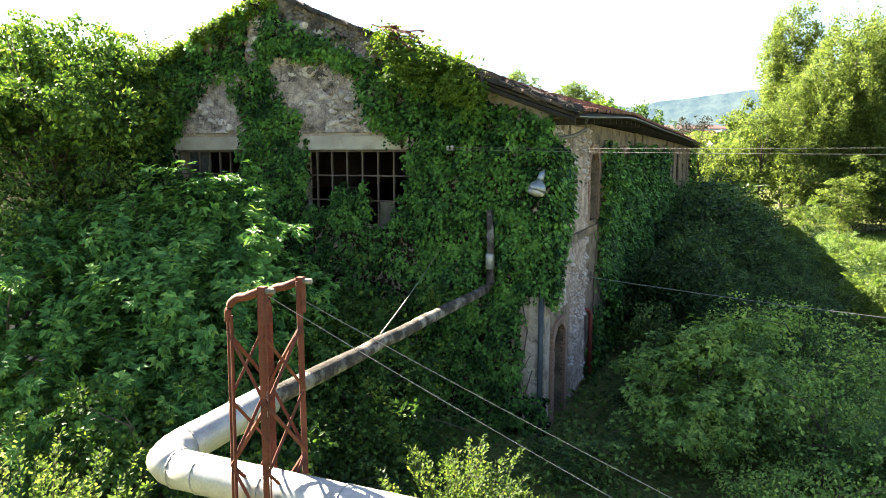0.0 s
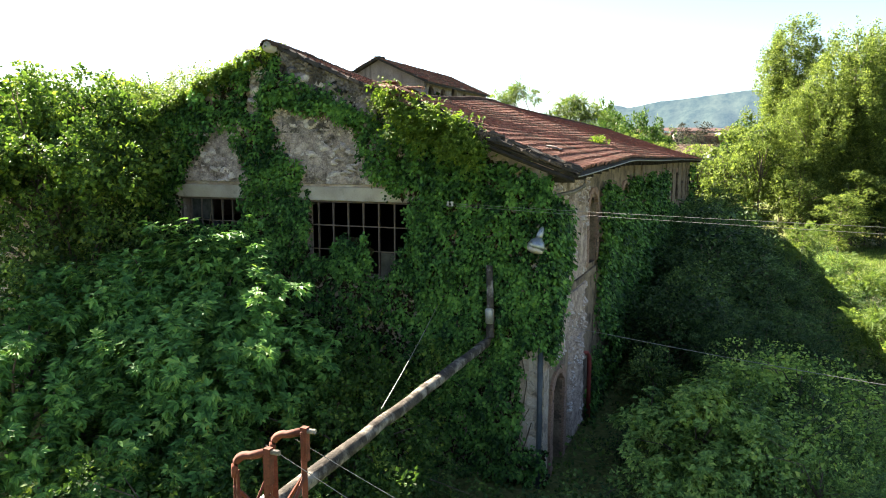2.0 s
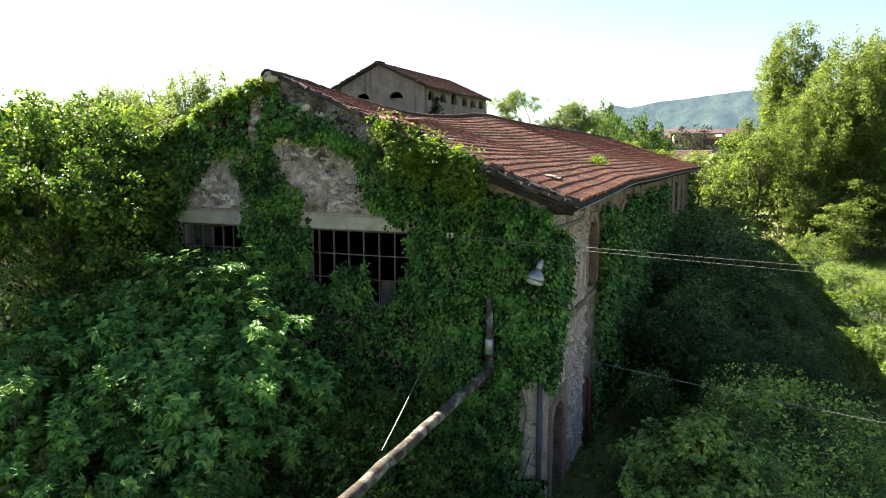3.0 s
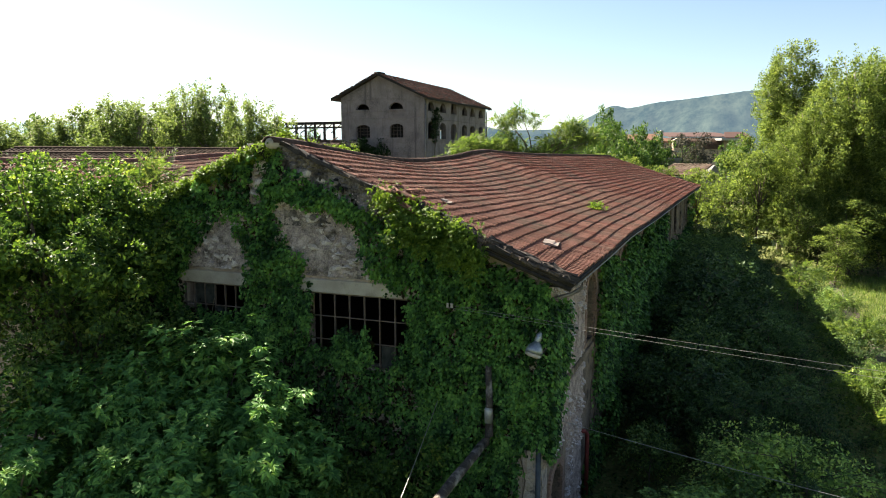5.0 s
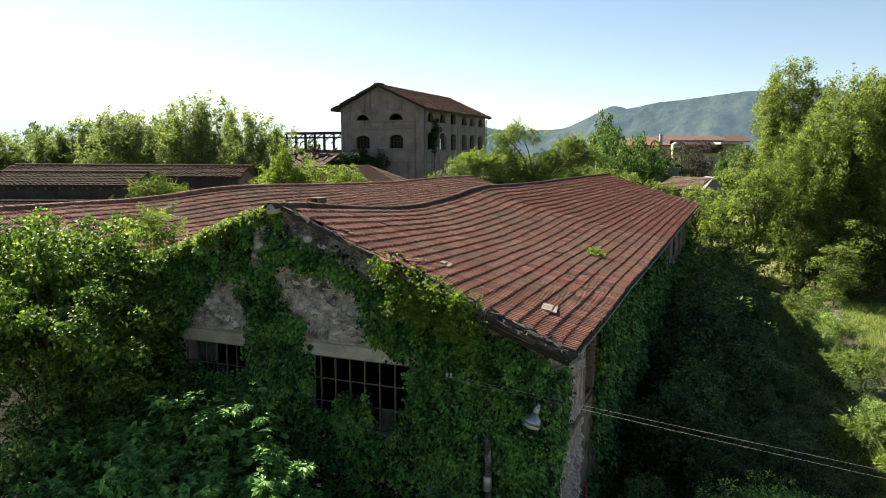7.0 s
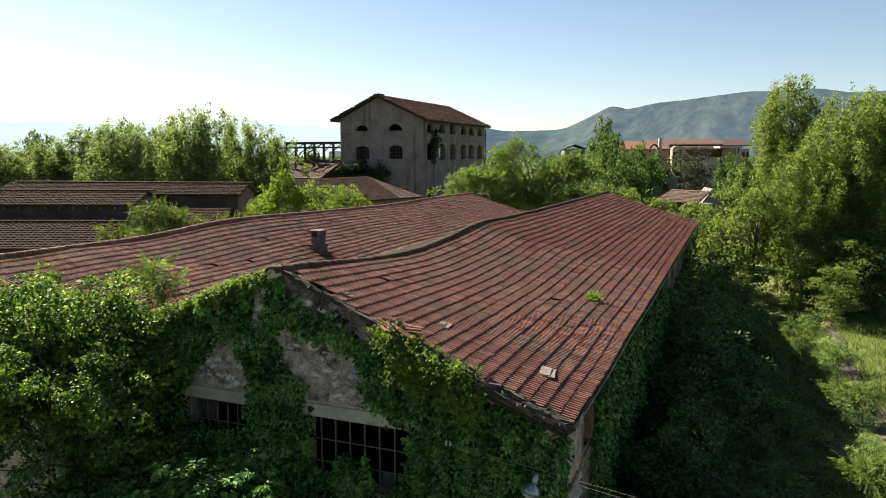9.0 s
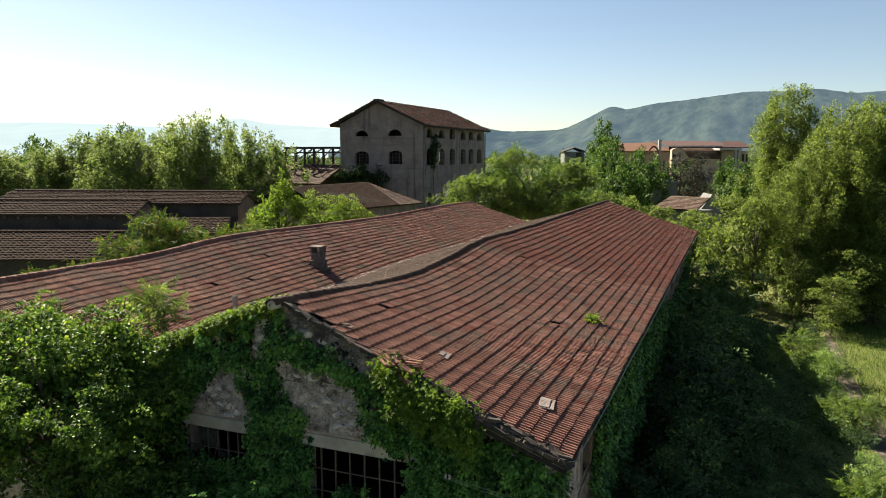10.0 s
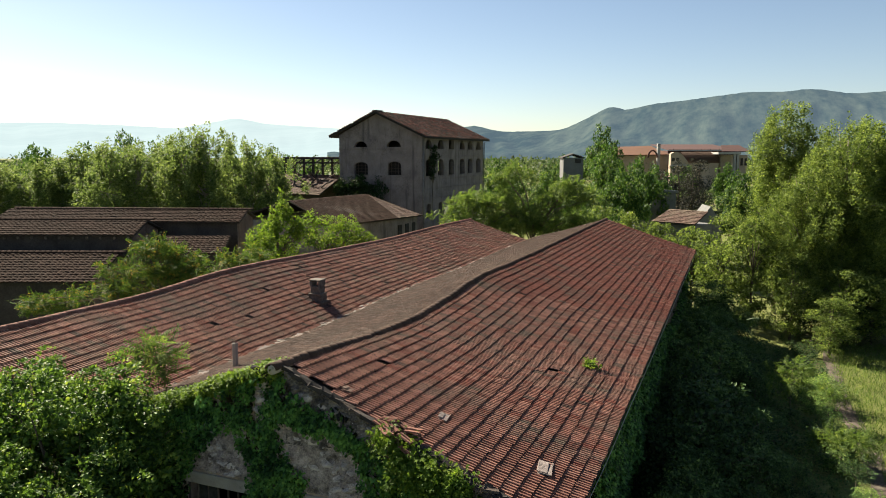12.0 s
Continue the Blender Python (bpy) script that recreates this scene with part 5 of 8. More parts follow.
def gable_ivy():
    rng = np.random.default_rng(41)
    n = 13500
    x, z = rng.uniform(-14.5, 0.1, n), rng.uniform(0.0, 10.2, n)
    top = np.where(x > RIDGE_X, 9.72 - 0.40 * (x - RIDGE_X), np.maximum(9.86 - 0.40 * (RIDGE_X - x), 7.4))
    wob = 0.10 * field(x, z, 1, 3.0) + 0.10 * field(x, z, 2, 9.0) + rng.normal(0, 0.05, n)
    bare = np.zeros(n, bool)
    for p in BARE:
        bare |= inside(x + wob, z + 0.7 * wob, p)
    rake_clear = (z > top - 0.12) & (x > -6.6) & ~((x > -4.2) & (x < -1.4))
    strip = (x > -0.52) & (z < 3.15) & (z > 0.9)
    thin = rng.random(n) < np.clip(0.78 + 0.55 * field(x, z, 7, 2.2), 0.25, 1.0)
    thin &= ~((x > -9.5) & (x < -3.0) & (z < 4.5) & (rng.random(n) < 0.62))
    keep = (z < top) & ~bare & ~rake_clear & ~strip & thin
    x, z = x[keep], z[keep]
    depth = 0.05 + 0.26 * np.clip(field(x, z, 3, 1.3) + 0.35, 0, 1.4) + 0.22 * np.clip(field(x, z * 0.7, 4, 4.2), 0, 1.4) + 0.35 * np.exp(-((x + 2.4) ** 2 / 1.6 + (z - 7.6) ** 2 / 0.9))
    depth = np.where((np.abs(x + 1.17) < 0.24) & (z > 2.9) & (z < 4.75), 0.02, depth)
    c = np.stack([x, -depth * rng.random(len(x)) ** 0.7, z], 1)
    q = rng.random(150)
    strand = np.stack([-6.7 + 2.4 * q, -rng.uniform(0.12, 0.22, 150), 8.78 - 0.56 * q ** 1.5 + rng.normal(0, 0.05, 150) + 0.05 * np.sin(14 * q)], 1)
    c = np.concatenate([c, strand])
    pos, axis, nrm = tufts(rng, c, (0, -1, 0), rng.uniform(0.09, 0.21, len(c)), 22, 0.7)
    size = rng.uniform(0.055, 0.105, len(pos)) * np.where(pos[:, 2] > 6.5, 1.12, 1.0)
    ok = pos[:, 1] < 0.02
    ivy = thing("ivy", "dense dark green ivy covering the stone gable", "ivy", at=(-6.0, 0, 0))
    ob = new("leaves", leaf_mesh("leaves", (pos - (-6, 0, 0)).astype(np.float32)[ok], axis[ok], nrm[ok], size[ok], kite(0.46, 0.07, -0.12), L_IVY))
    ob.parent = ivy
    # dark brown under-leaves against the wall: shade painted into the ivy's gaps
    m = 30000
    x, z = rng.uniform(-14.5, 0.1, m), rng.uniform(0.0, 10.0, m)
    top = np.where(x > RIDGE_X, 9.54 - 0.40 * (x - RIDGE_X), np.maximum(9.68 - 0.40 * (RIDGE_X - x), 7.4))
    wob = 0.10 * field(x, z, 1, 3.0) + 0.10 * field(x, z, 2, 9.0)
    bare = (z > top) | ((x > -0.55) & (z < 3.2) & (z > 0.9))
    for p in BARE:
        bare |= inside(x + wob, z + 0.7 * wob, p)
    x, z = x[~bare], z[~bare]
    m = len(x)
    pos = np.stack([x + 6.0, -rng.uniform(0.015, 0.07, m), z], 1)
    ob = new("dead_leaves", leaf_mesh("dead_leaves", pos.astype(np.float32), rng.normal(0, 0.3, (m, 3)) + (0, 0, -1), rng.normal(0, 0.2, (m, 3)) + (0, -1, 0), rng.uniform(0.08, 0.16, m), kite(0.46, 0.07, -0.05), L_GAP_SHADE))
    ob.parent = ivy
    tagged(ob, "dark brown under-leaves, shade put into the ivy's gaps")
    # the crest over the wall's head, sunlight put into its leaf colour
    k = 1500
    x = rng.uniform(-13.6, -6.75, k)
    head = np.maximum(9.84 - 0.40 * (RIDGE_X - x), 7.2) + np.clip((RIDGE_X - x) * 0.05, 0, 0.25)
    c = np.stack([x, rng.uniform(-0.30, 0.42, k), head + rng.uniform(-0.18, 0.10, k) + 0.10 * field(x, x * 0, 5, 1.6)], 1)
    pos, axis, nrm = tufts(rng, c, (0, -0.2, 0.9), rng.uniform(0.10, 0.22, k), 22, 0.3)
    ob = new("young_leaves", leaf_mesh("young_leaves", (pos - (-6, 0, 0)).astype(np.float32), axis, nrm, rng.uniform(0.05, 0.10, len(pos)), kite(0.46, 0.07, -0.12), L_CREST))
    ob.parent = ivy
    tagged(ob, "ivy crest on the wall head, sunlight in its yellow-green")
    rnd = random.Random(4)
    for i in range(46):
        p = Vector((rnd.uniform(-7, 5.6), -0.03, 0.0))
        pts = [p.copy()]
        for k in range(rnd.randint(5, 12)):
            p = p + Vector((rnd.uniform(-0.35, 0.35), 0, rnd.uniform(0.35, 0.65)))
            if p.x > 5.8 or (-0.0 < p.x < 2.8 and p.z > 4.2):
                break
            pts.append(p.copy())
        if len(pts) > 2:
            part("stem", tube(bmesh.new(), pts, [0.022 * (1 - 0.6 * k / len(pts)) for k in range(len(pts))], 5), M_BARK, ivy)


def side_ivy():
    rng = np.random.default_rng(43)
    n = 9000
    y = 0.05 + (LENGTH - 0.5) * rng.random(n) ** 1.7
    z = rng.uniform(0.0, 7.0, n)
    wob = 0.25 * field(y, z, 6, 1.2)
    corner = (y + wob * 0.6 < np.interp(z, [2.9, 3.4, 4.0, 4.8, 6.2, 6.3, 7], [0.0, 0.45, 0.95, 1.7, 1.8, 0.3, 0.2])) & (z > 2.9)
    curtain = (y + 0.4 * wob > np.interp(z, [0, 1, 2.5, 4.2, 5.8, 6.5, 6.9, 7.0], [4.3, 4.9, 5.75, 5.85, 5.9, 6.0, 6.2, 7.5]))
    holes = np.zeros(n, bool)
    for c, w, low in ((10.4, 1.1, 5.8), (15.6, 1.4, 5.3), (21.5, 1.7, 5.5), (30.5, 4.6, 4.4), (41.0, 8.0, 3.6)):
        holes |= (abs(y - c) < w) & (z + wob > low)
    thin = rng.random(n) < np.clip(0.75 + 0.6 * field(y, z * 0.5, 17, 1.1), 0.15, 1.0)
    keep = (corner | (curtain & ~holes & thin)) & (z < 6.5 + 0.2 * wob)
    y, z = y[keep], z[keep]
    depth = np.where(y < 3, 0.10, 0.04 + 0.34 * np.clip(field(y, z * 0.6, 8, 0.9) + 0.4, 0, 1.4))
    c = np.stack([depth * rng.random(len(y)) ** 0.7, y, z], 1)
    x, axis, nrm = tufts(rng, c, (1, 0, 0), rng.uniform(0.12, 0.28, len(c)) * (1 + y / 60), 16, 0.9)
    m = len(x)
    size = rng.uniform(0.07, 0.13, m) * (1 + x[:, 1] / 40)
    ivy = thing("ivy", "ivy hanging in curtains down the long side wall", "ivy", at=(0, 10, 0))
    ob = new("leaves", leaf_mesh("leaves", (x - (0, 10, 0)).astype(np.float32), axis, nrm, size, kite(0.46, 0.06, -0.1), L_IVY))
    ob.parent = ivy
    rnd = random.Random(9)
    for i in range(40):
        p = Vector((0.03, rnd.uniform(-4, 36), 0.0))
        pts = [p.copy()]
        for k in range(rnd.randint(5, 11)):
            p = p + Vector((0.01, rnd.uniform(-0.35, 0.35), rnd.uniform(0.35, 0.6)))
            pts.append(p.copy())
        part("stem", tube(bmesh.new(), pts, [0.025 * (1 - 0.6 * k / len(pts)) for k in range(len(pts))], 5), M_BARK, ivy)


def rake_vine():
    """Shoots hanging over the broken rake, sunlight put into their leaf colour, and a weed on the tiles."""
    rng = np.random.default_rng(47)
    pos, ax = [], []
    for i in range(78):
        t = rng.random()
        x = -3.75 + 2.4 * t + rng.normal(0, 0.1)
        fall = rng.random() ** 2 * (0.45 if x > -3.4 else 0.2)
        z = 9.96 - 0.40 * (x - RIDGE_X) + 0.08 - fall + rng.normal(0, 0.10)
        p = np.array([x, (-0.42 if x > -3.2 else -0.22) - 0.4 * fall ** 0.5 + rng.normal(0, 0.12), z])
        for k in range(32):
            pos.append(p + rng.normal(0, 0.11, 3) + (0, -0.1 * k / 32, -0.34 * (k / 32) ** 1.5 * rng.random()))
            ax.append((rng.normal(0, 0.5), -0.5, -0.4 + rng.normal(0, 0.4)))
    for i in range(26):
        x, off = rng.uniform(-3.3, -1.3), rng.uniform(0.45, 1.0)
        fall = off * rng.uniform(0.05, 0.65)
        p = np.array([x, -0.25 - off * 0.62, 9.76 - 0.40 * (x - RIDGE_X) - fall])
        for k in range(26):
            pos.append(p + rng.normal(0, 0.10, 3) + (0, -0.12 * k / 26, -0.25 * (k / 26) ** 1.5 * rng.random()))
            ax.append((rng.normal(0, 0.5), -0.5, -0.4 + rng.normal(0, 0.4)))
    pos, ax = np.array(pos), np.array(ax)
    nrm = rng.normal(0, 0.4, pos.shape) + (0, -0.3, 0.9)
    vine = thing("vine", "vine shoots hanging over the broken roof edge, sunlight in their colour", "vine", at=(-2.5, -0.4, 8.2))
    ob = new("leaves", leaf_mesh("leaves", (pos - (-2.5, -0.4, 8.2)).astype(np.float32), ax, nrm, rng.uniform(0.07, 0.14, len(pos)), LOBED, L_CREST))
    ob.parent = vine
    rs = random.Random(5)
    for i in range(14):
        a = Vector((rs.uniform(-1.7, 1.2), 0.1, 0.0))
        a.z = 9.96 - 0.40 * (a.x - 2.5 - RIDGE_X) - 8.2
        part("stem", tube(bmesh.new(), [a, a + Vector((rs.uniform(-0.2, 0.2), -0.2, 0.1)), a + Vector((rs.uniform(-0.3, 0.3), -0.3, -0.4))], [0.014, 0.011, 0.006], 5), M_BARK, vine)
    m = 260
    p = np.stack([rng.normal(0, 0.15, m), rng.normal(0, 0.16, m), np.abs(rng.normal(0.09, 0.08, m))], 1)
    weed = thing("roof_weed", "small bright green weed growing between the roof tiles", "weed", at=tuple(slope_point("right", 10.0, (-0.75 - RIDGE_X) / 7.6) + Vector((0, 0, 0.06))))
    ob = new("leaves", leaf_mesh("leaves", p.astype(np.float32), rng.normal(0, 0.5, (m, 3)) + (0, 0, 0.3), rng.normal(0, 0.4, (m, 3)) + (0, 0, 1), rng.uniform(0.07, 0.13, m), KITE, L_CREST))
    ob.parent = weed
    rnd = random.Random(2)
    for i in range(5):
        part("stem", tube(bmesh.new(), [(0, 0, -0.04), (rnd.uniform(-0.06, 0.06), rnd.uniform(-0.06, 0.06), 0.05), (rnd.uniform(-0.14, 0.14), rnd.uniform(-0.14, 0.14), 0.11)], [0.008, 0.006, 0.003], 4), M_BARK, weed)


gable_ivy()
side_ivy()
rake_vine()

# trees and shrubs before the gable
tree("fig_tree", "broad fig tree with lobed mid-green leaves against the gable", "tree", (-6.6, -3.3),
     [((-0.4, 0.9, 4.4), (1.9, 1.4, 1.5)), ((0.9, 0.2, 3.7), (1.6, 1.4, 1.3)), ((-1.8, 0.0, 4.1), (1.6, 1.4, 1.4)), ((0.3, -0.5, 2.9), (2.3, 1.8, 1.6)), ((1.9, 0.9, 2.6), (1.3, 1.2, 1.5)), ((-2.0, 0.2, 3.0), (1.8, 1.6, 1.7)), ((0.2, -1.6, 1.4), (2.4, 1.6, 1.4))],
     3.2, 0.13, 0.225, 12, 0.22, 0.205, LOBED, L_FIG, 101, limbs=26, rosette=True, gap=-0.06)
tree("fig_tree", "leafy fig thicket with pale new leaves", "tree", (-9.8, -5.2),
     [((0, 0, 2.6), (2.3, 1.9, 1.9)), ((-1.2, 1.4, 3.6), (1.8, 1.6, 1.6)), ((1.9, -0.7, 1.6), (1.9, 1.6, 1.5))],
     2.6, 0.12, 0.235, 12, 0.22, 0.20, LOBED, L_FIG, 102, limbs=20, rosette=True, gap=-0.06)
# one tree in two parts: the upper crown's leaf colour carries sunlight
tree("broadleaf_tree", "tall leafy tree with sunlit yellow-green crown", "tree", (-12.5, -1.9),
     [((0, 0.1, 8.0), (1.7, 1.4, 1.6)), ((1.5, 0.5, 7.3), (1.3, 1.0, 1.3)), ((-1.4, -0.6, 7.3), (1.9, 1.6, 2.0)), ((2.2, -0.9, 6.9), (1.4, 1.3, 1.3)), ((-1.3, 1.2, 8.5), (1.5, 1.2, 1.35)), ((-3.0, 0.4, 8.3), (1.7, 1.4, 1.5)), ((-4.6, -0.6, 7.6), (1.5, 1.3, 1.5)), ((1.9, 1.5, 7.7), (1.2, 0.8, 1.1)), ((2.6, 0.9, 6.8), (0.8, 0.8, 1.1)), ((0.9, 1.3, 8.6), (1.3, 0.9, 1.0)), ((0.2, -1.6, 7.1), (1.4, 1.2, 1.2))],
     7.0, 0.16, 0.29, 42, 0.19, 0.115, KITE, L_CROWN, 103, limbs=34, gap=-0.10, core=0.40)
tree("broadleaf_tree", "lower boughs of the tall tree, in a leaf colour of their own", "tree", (-12.0, -1.6),
     [((0.4, -0.3, 5.2), (2.2, 1.5, 1.5)), ((-2.0, -1.3, 5.2), (2.2, 1.7, 1.9)), ((2.2, 0.2, 5.4), (1.0, 0.8, 1.3)), ((1.0, -1.8, 4.4), (1.7, 1.4, 1.4))],
     5.0, 0.13, 0.34, 34, 0.20, 0.105, KITE, L_GLINT, 113, limbs=24, gap=-0.02, core=0.3)
tree("broadleaf_tree", "leafy tree with small dull olive leaves", "tree", (-12.2, -6.0),
     [((0, 0, 5.0), (1.9, 1.7, 2.2)), ((-0.6, 0.5, 3.2), (2.2, 1.8, 1.6)), ((1.2, 0.6, 3.6), (1.6, 1.4, 1.5))],
     5.2, 0.14, 0.36, 56, 0.21, 0.085, KITE, L_GLINT, 104, limbs=22, gap=-0.02, core=0.3)
tree("elder_shrub", "dense dark shrub beneath the pipe", "shrub", (-3.3, -2.6),
     [((0, 0, 1.5), (2.2, 1.6, 1.4)), ((1.2, -1.0, 1.0), (1.7, 1.3, 1.1)), ((-1.4, 0.6, 2.2), (1.4, 1.1, 1.3)), ((-0.2, 1.6, 2.4), (1.6, 0.7, 1.6))],
     1.6, 0.08, 0.40, 50, 0.25, 0.105, KITE, L_TREE, 105, limbs=18)
tree("elder_shrub", "dense dark shrub beneath the pipe", "shrub", (-5.2, -6.2),
     [((0, 0, 1.2), (2.3, 1.8, 1.3)), ((1.9, 0.9, 0.9), (1.8, 1.4, 1.0))],
     1.4, 0.08, 0.40, 50, 0.25, 0.105, KITE, L_TREE, 106, limbs=14)
def shoot_shrub(at, spread, height, shoots, seed):
    """A shrub of arching shoots, each set with small leaves and short side twigs."""
    rng = np.random.default_rng(seed)
    x, y = at
    t = thing("bramble_shrub", "sunlit yellow-green shrub with arching shoots", "shrub", at=(x, y, ground_z(x, y)))
    pos, axis = [], []
    for i in range(shoots):
        a, r = rng.uniform(0, 6.28), spread * math.sqrt(rng.random())
        top = height * rng.uniform(0.62, 1.0) * (1 - 0.25 * (r / spread) ** 2)
        foot = Vector((0.35 * r * math.cos(a), 0.35 * r * math.sin(a), -0.1))
        tip = Vector((r * math.cos(a) + rng.normal(0, 0.1), r * math.sin(a) + rng.normal(0, 0.1), top))
        bow = Vector((-0.1 * math.cos(a), -0.1 * math.sin(a), 0.25 * top))
        pts = [foot.lerp(tip, k / 7) + bow * math.sin(math.pi * k / 7) * 0.6 for k in range(8)]
        part("stem", tube(bmesh.new(), pts, [0.011 * (1 - 0.8 * k / 7) for k in range(8)], 4), M_BARK, t)
        for k in range(95):
            q = 7 * (0.22 + 0.78 * rng.random())
            j = min(6, int(q))
            p = pts[j].lerp(pts[j + 1], q - j)
            out = Vector(rng.normal(size=3))
            out.z = abs(out.z) * 0.5 + 0.1
            out.normalize()
            pos.append(p + out * rng.uniform(0.0, 0.17) * (1.1 - q / 9))
            axis.append(out + (pts[j + 1] - pts[j]).normalized() * 0.7)
    pos, axis = np.array([tuple(p) for p in pos]), np.array([tuple(p) for p in axis])
    nrm = rng.normal(0, 0.4, pos.shape) + (0, 0, 0.9)
    ob = new("leaves", leaf_mesh("leaves", pos.astype(np.float32), axis, nrm, rng.uniform(0.035, 0.075, len(pos)), KITE, L_BRIGHT))
    ob.parent = t


shoot_shrub((-3.9, -9.4), 1.5, 2.95, 95, 107)
shoot_shrub((-2.4, -9.3), 0.7, 1.5, 24, 110)
shoot_shrub((0.1, -5.4), 1.25, 1.95, 75, 108)
shoot_shrub((1.25, -5.6), 0.6, 1.55, 26, 111)
shoot_shrub((2.1, -6.6), 0.5, 1.45, 20, 109)


# ---- undergrowth along the side wall and before it ----
tree("ailanthus_shrub", "young feathery-leaved tree growing from the undergrowth", "shrub", (3.2, -0.1),
     [((0, 0, 2.2), (0.9, 0.9, 0.75)), ((-0.9, 0.4, 1.7), (0.8, 0.8, 0.7)), ((0.9, 0.4, 1.7), (0.9, 0.8, 0.7)), ((0, -0.8, 1.2), (1.3, 1.0, 0.8))],
     2.2, 0.06, 0.20, 15, 0.20, 0.135, LOBED, L_LIGHT, 120, limbs=22, hollow=0.4, rosette=True, core=0.4)


def bush_kinds():
    """Five shrubs that are copied over the wild strip."""
    kinds = []
    specs = [("bramble_bush", "tangled dark green bramble bush", [((0, 0, 0.7), (1.3, 1.2, 0.8)), ((0.9, 0.5, 0.6), (0.9, 0.9, 0.7)), ((-0.8, 0.6, 0.9), (0.8, 0.8, 0.6))], 0.095, KITE, 30, 121),
             ("hazel_bush", "rounded broad-leaved bush with mid-green leaves", [((0, 0, 1.5), (1.2, 1.1, 1.3)), ((0.8, -0.6, 1.0), (1.0, 0.9, 0.9)), ((-0.6, 0.5, 2.3), (0.8, 0.8, 0.8)), ((0.6, 0.7, 1.9), (0.7, 0.7, 0.7))], 0.115, KITE, 24, 122),
             ("elder_bush", "loose upright bush with dull green leaves", [((0, 0, 2.2), (1.2, 1.2, 1.4)), ((0.8, 0.7, 1.3), (1.2, 1.1, 1.1)), ((-0.6, -0.4, 3.3), (0.8, 0.8, 0.9)), ((0.7, -0.5, 3.0), (0.7, 0.7, 0.8)), ((-0.9, 0.7, 1.8), (0.9, 0.9, 1.0))], 0.125, KITE, 26, 123),
             ("locust_bush", "feathery locust bush with arching fronds", [((0, 0, 1.7), (1.2, 1.1, 1.0)), ((0.5, 0.4, 2.5), (0.8, 0.7, 0.7)), ((-0.7, -0.4, 2.1), (0.7, 0.7, 0.7))], 0.44, FROND, 4, 124),
             ("hedge_maple", "dense upright shrub with small leaves", [((0, 0, 1.9), (1.0, 1.0, 1.7)), ((0.6, 0.4, 1.2), (0.9, 0.9, 1.1)), ((-0.5, 0.2, 2.9), (0.6, 0.6, 0.9))], 0.115, KITE, 30, 125),
             ("ash_bush", "light green leafy bush, paler for open skylight", [((0, 0, 1.0), (1.2, 1.1, 0.9)), ((0.8, -0.5, 0.8), (0.9, 0.8, 0.7)), ((-0.6, 0.5, 1.6), (0.7, 0.7, 0.6)), ((0.3, 0.5, 1.4), (0.7, 0.7, 0.6))], 0.085, KITE, 36, 126)]
    for name, label, blobs, leaf, tmpl, per, seed in specs:
        kinds.append(tree(name, label, "bush", (0, 0), blobs, max(b[0][2] for b in blobs), 0.05, 0.42, per, 0.24, leaf, tmpl, L_LIGHT if name == "ash_bush" else L_SHADE_THICKET, seed, limbs=12))
    return kinds


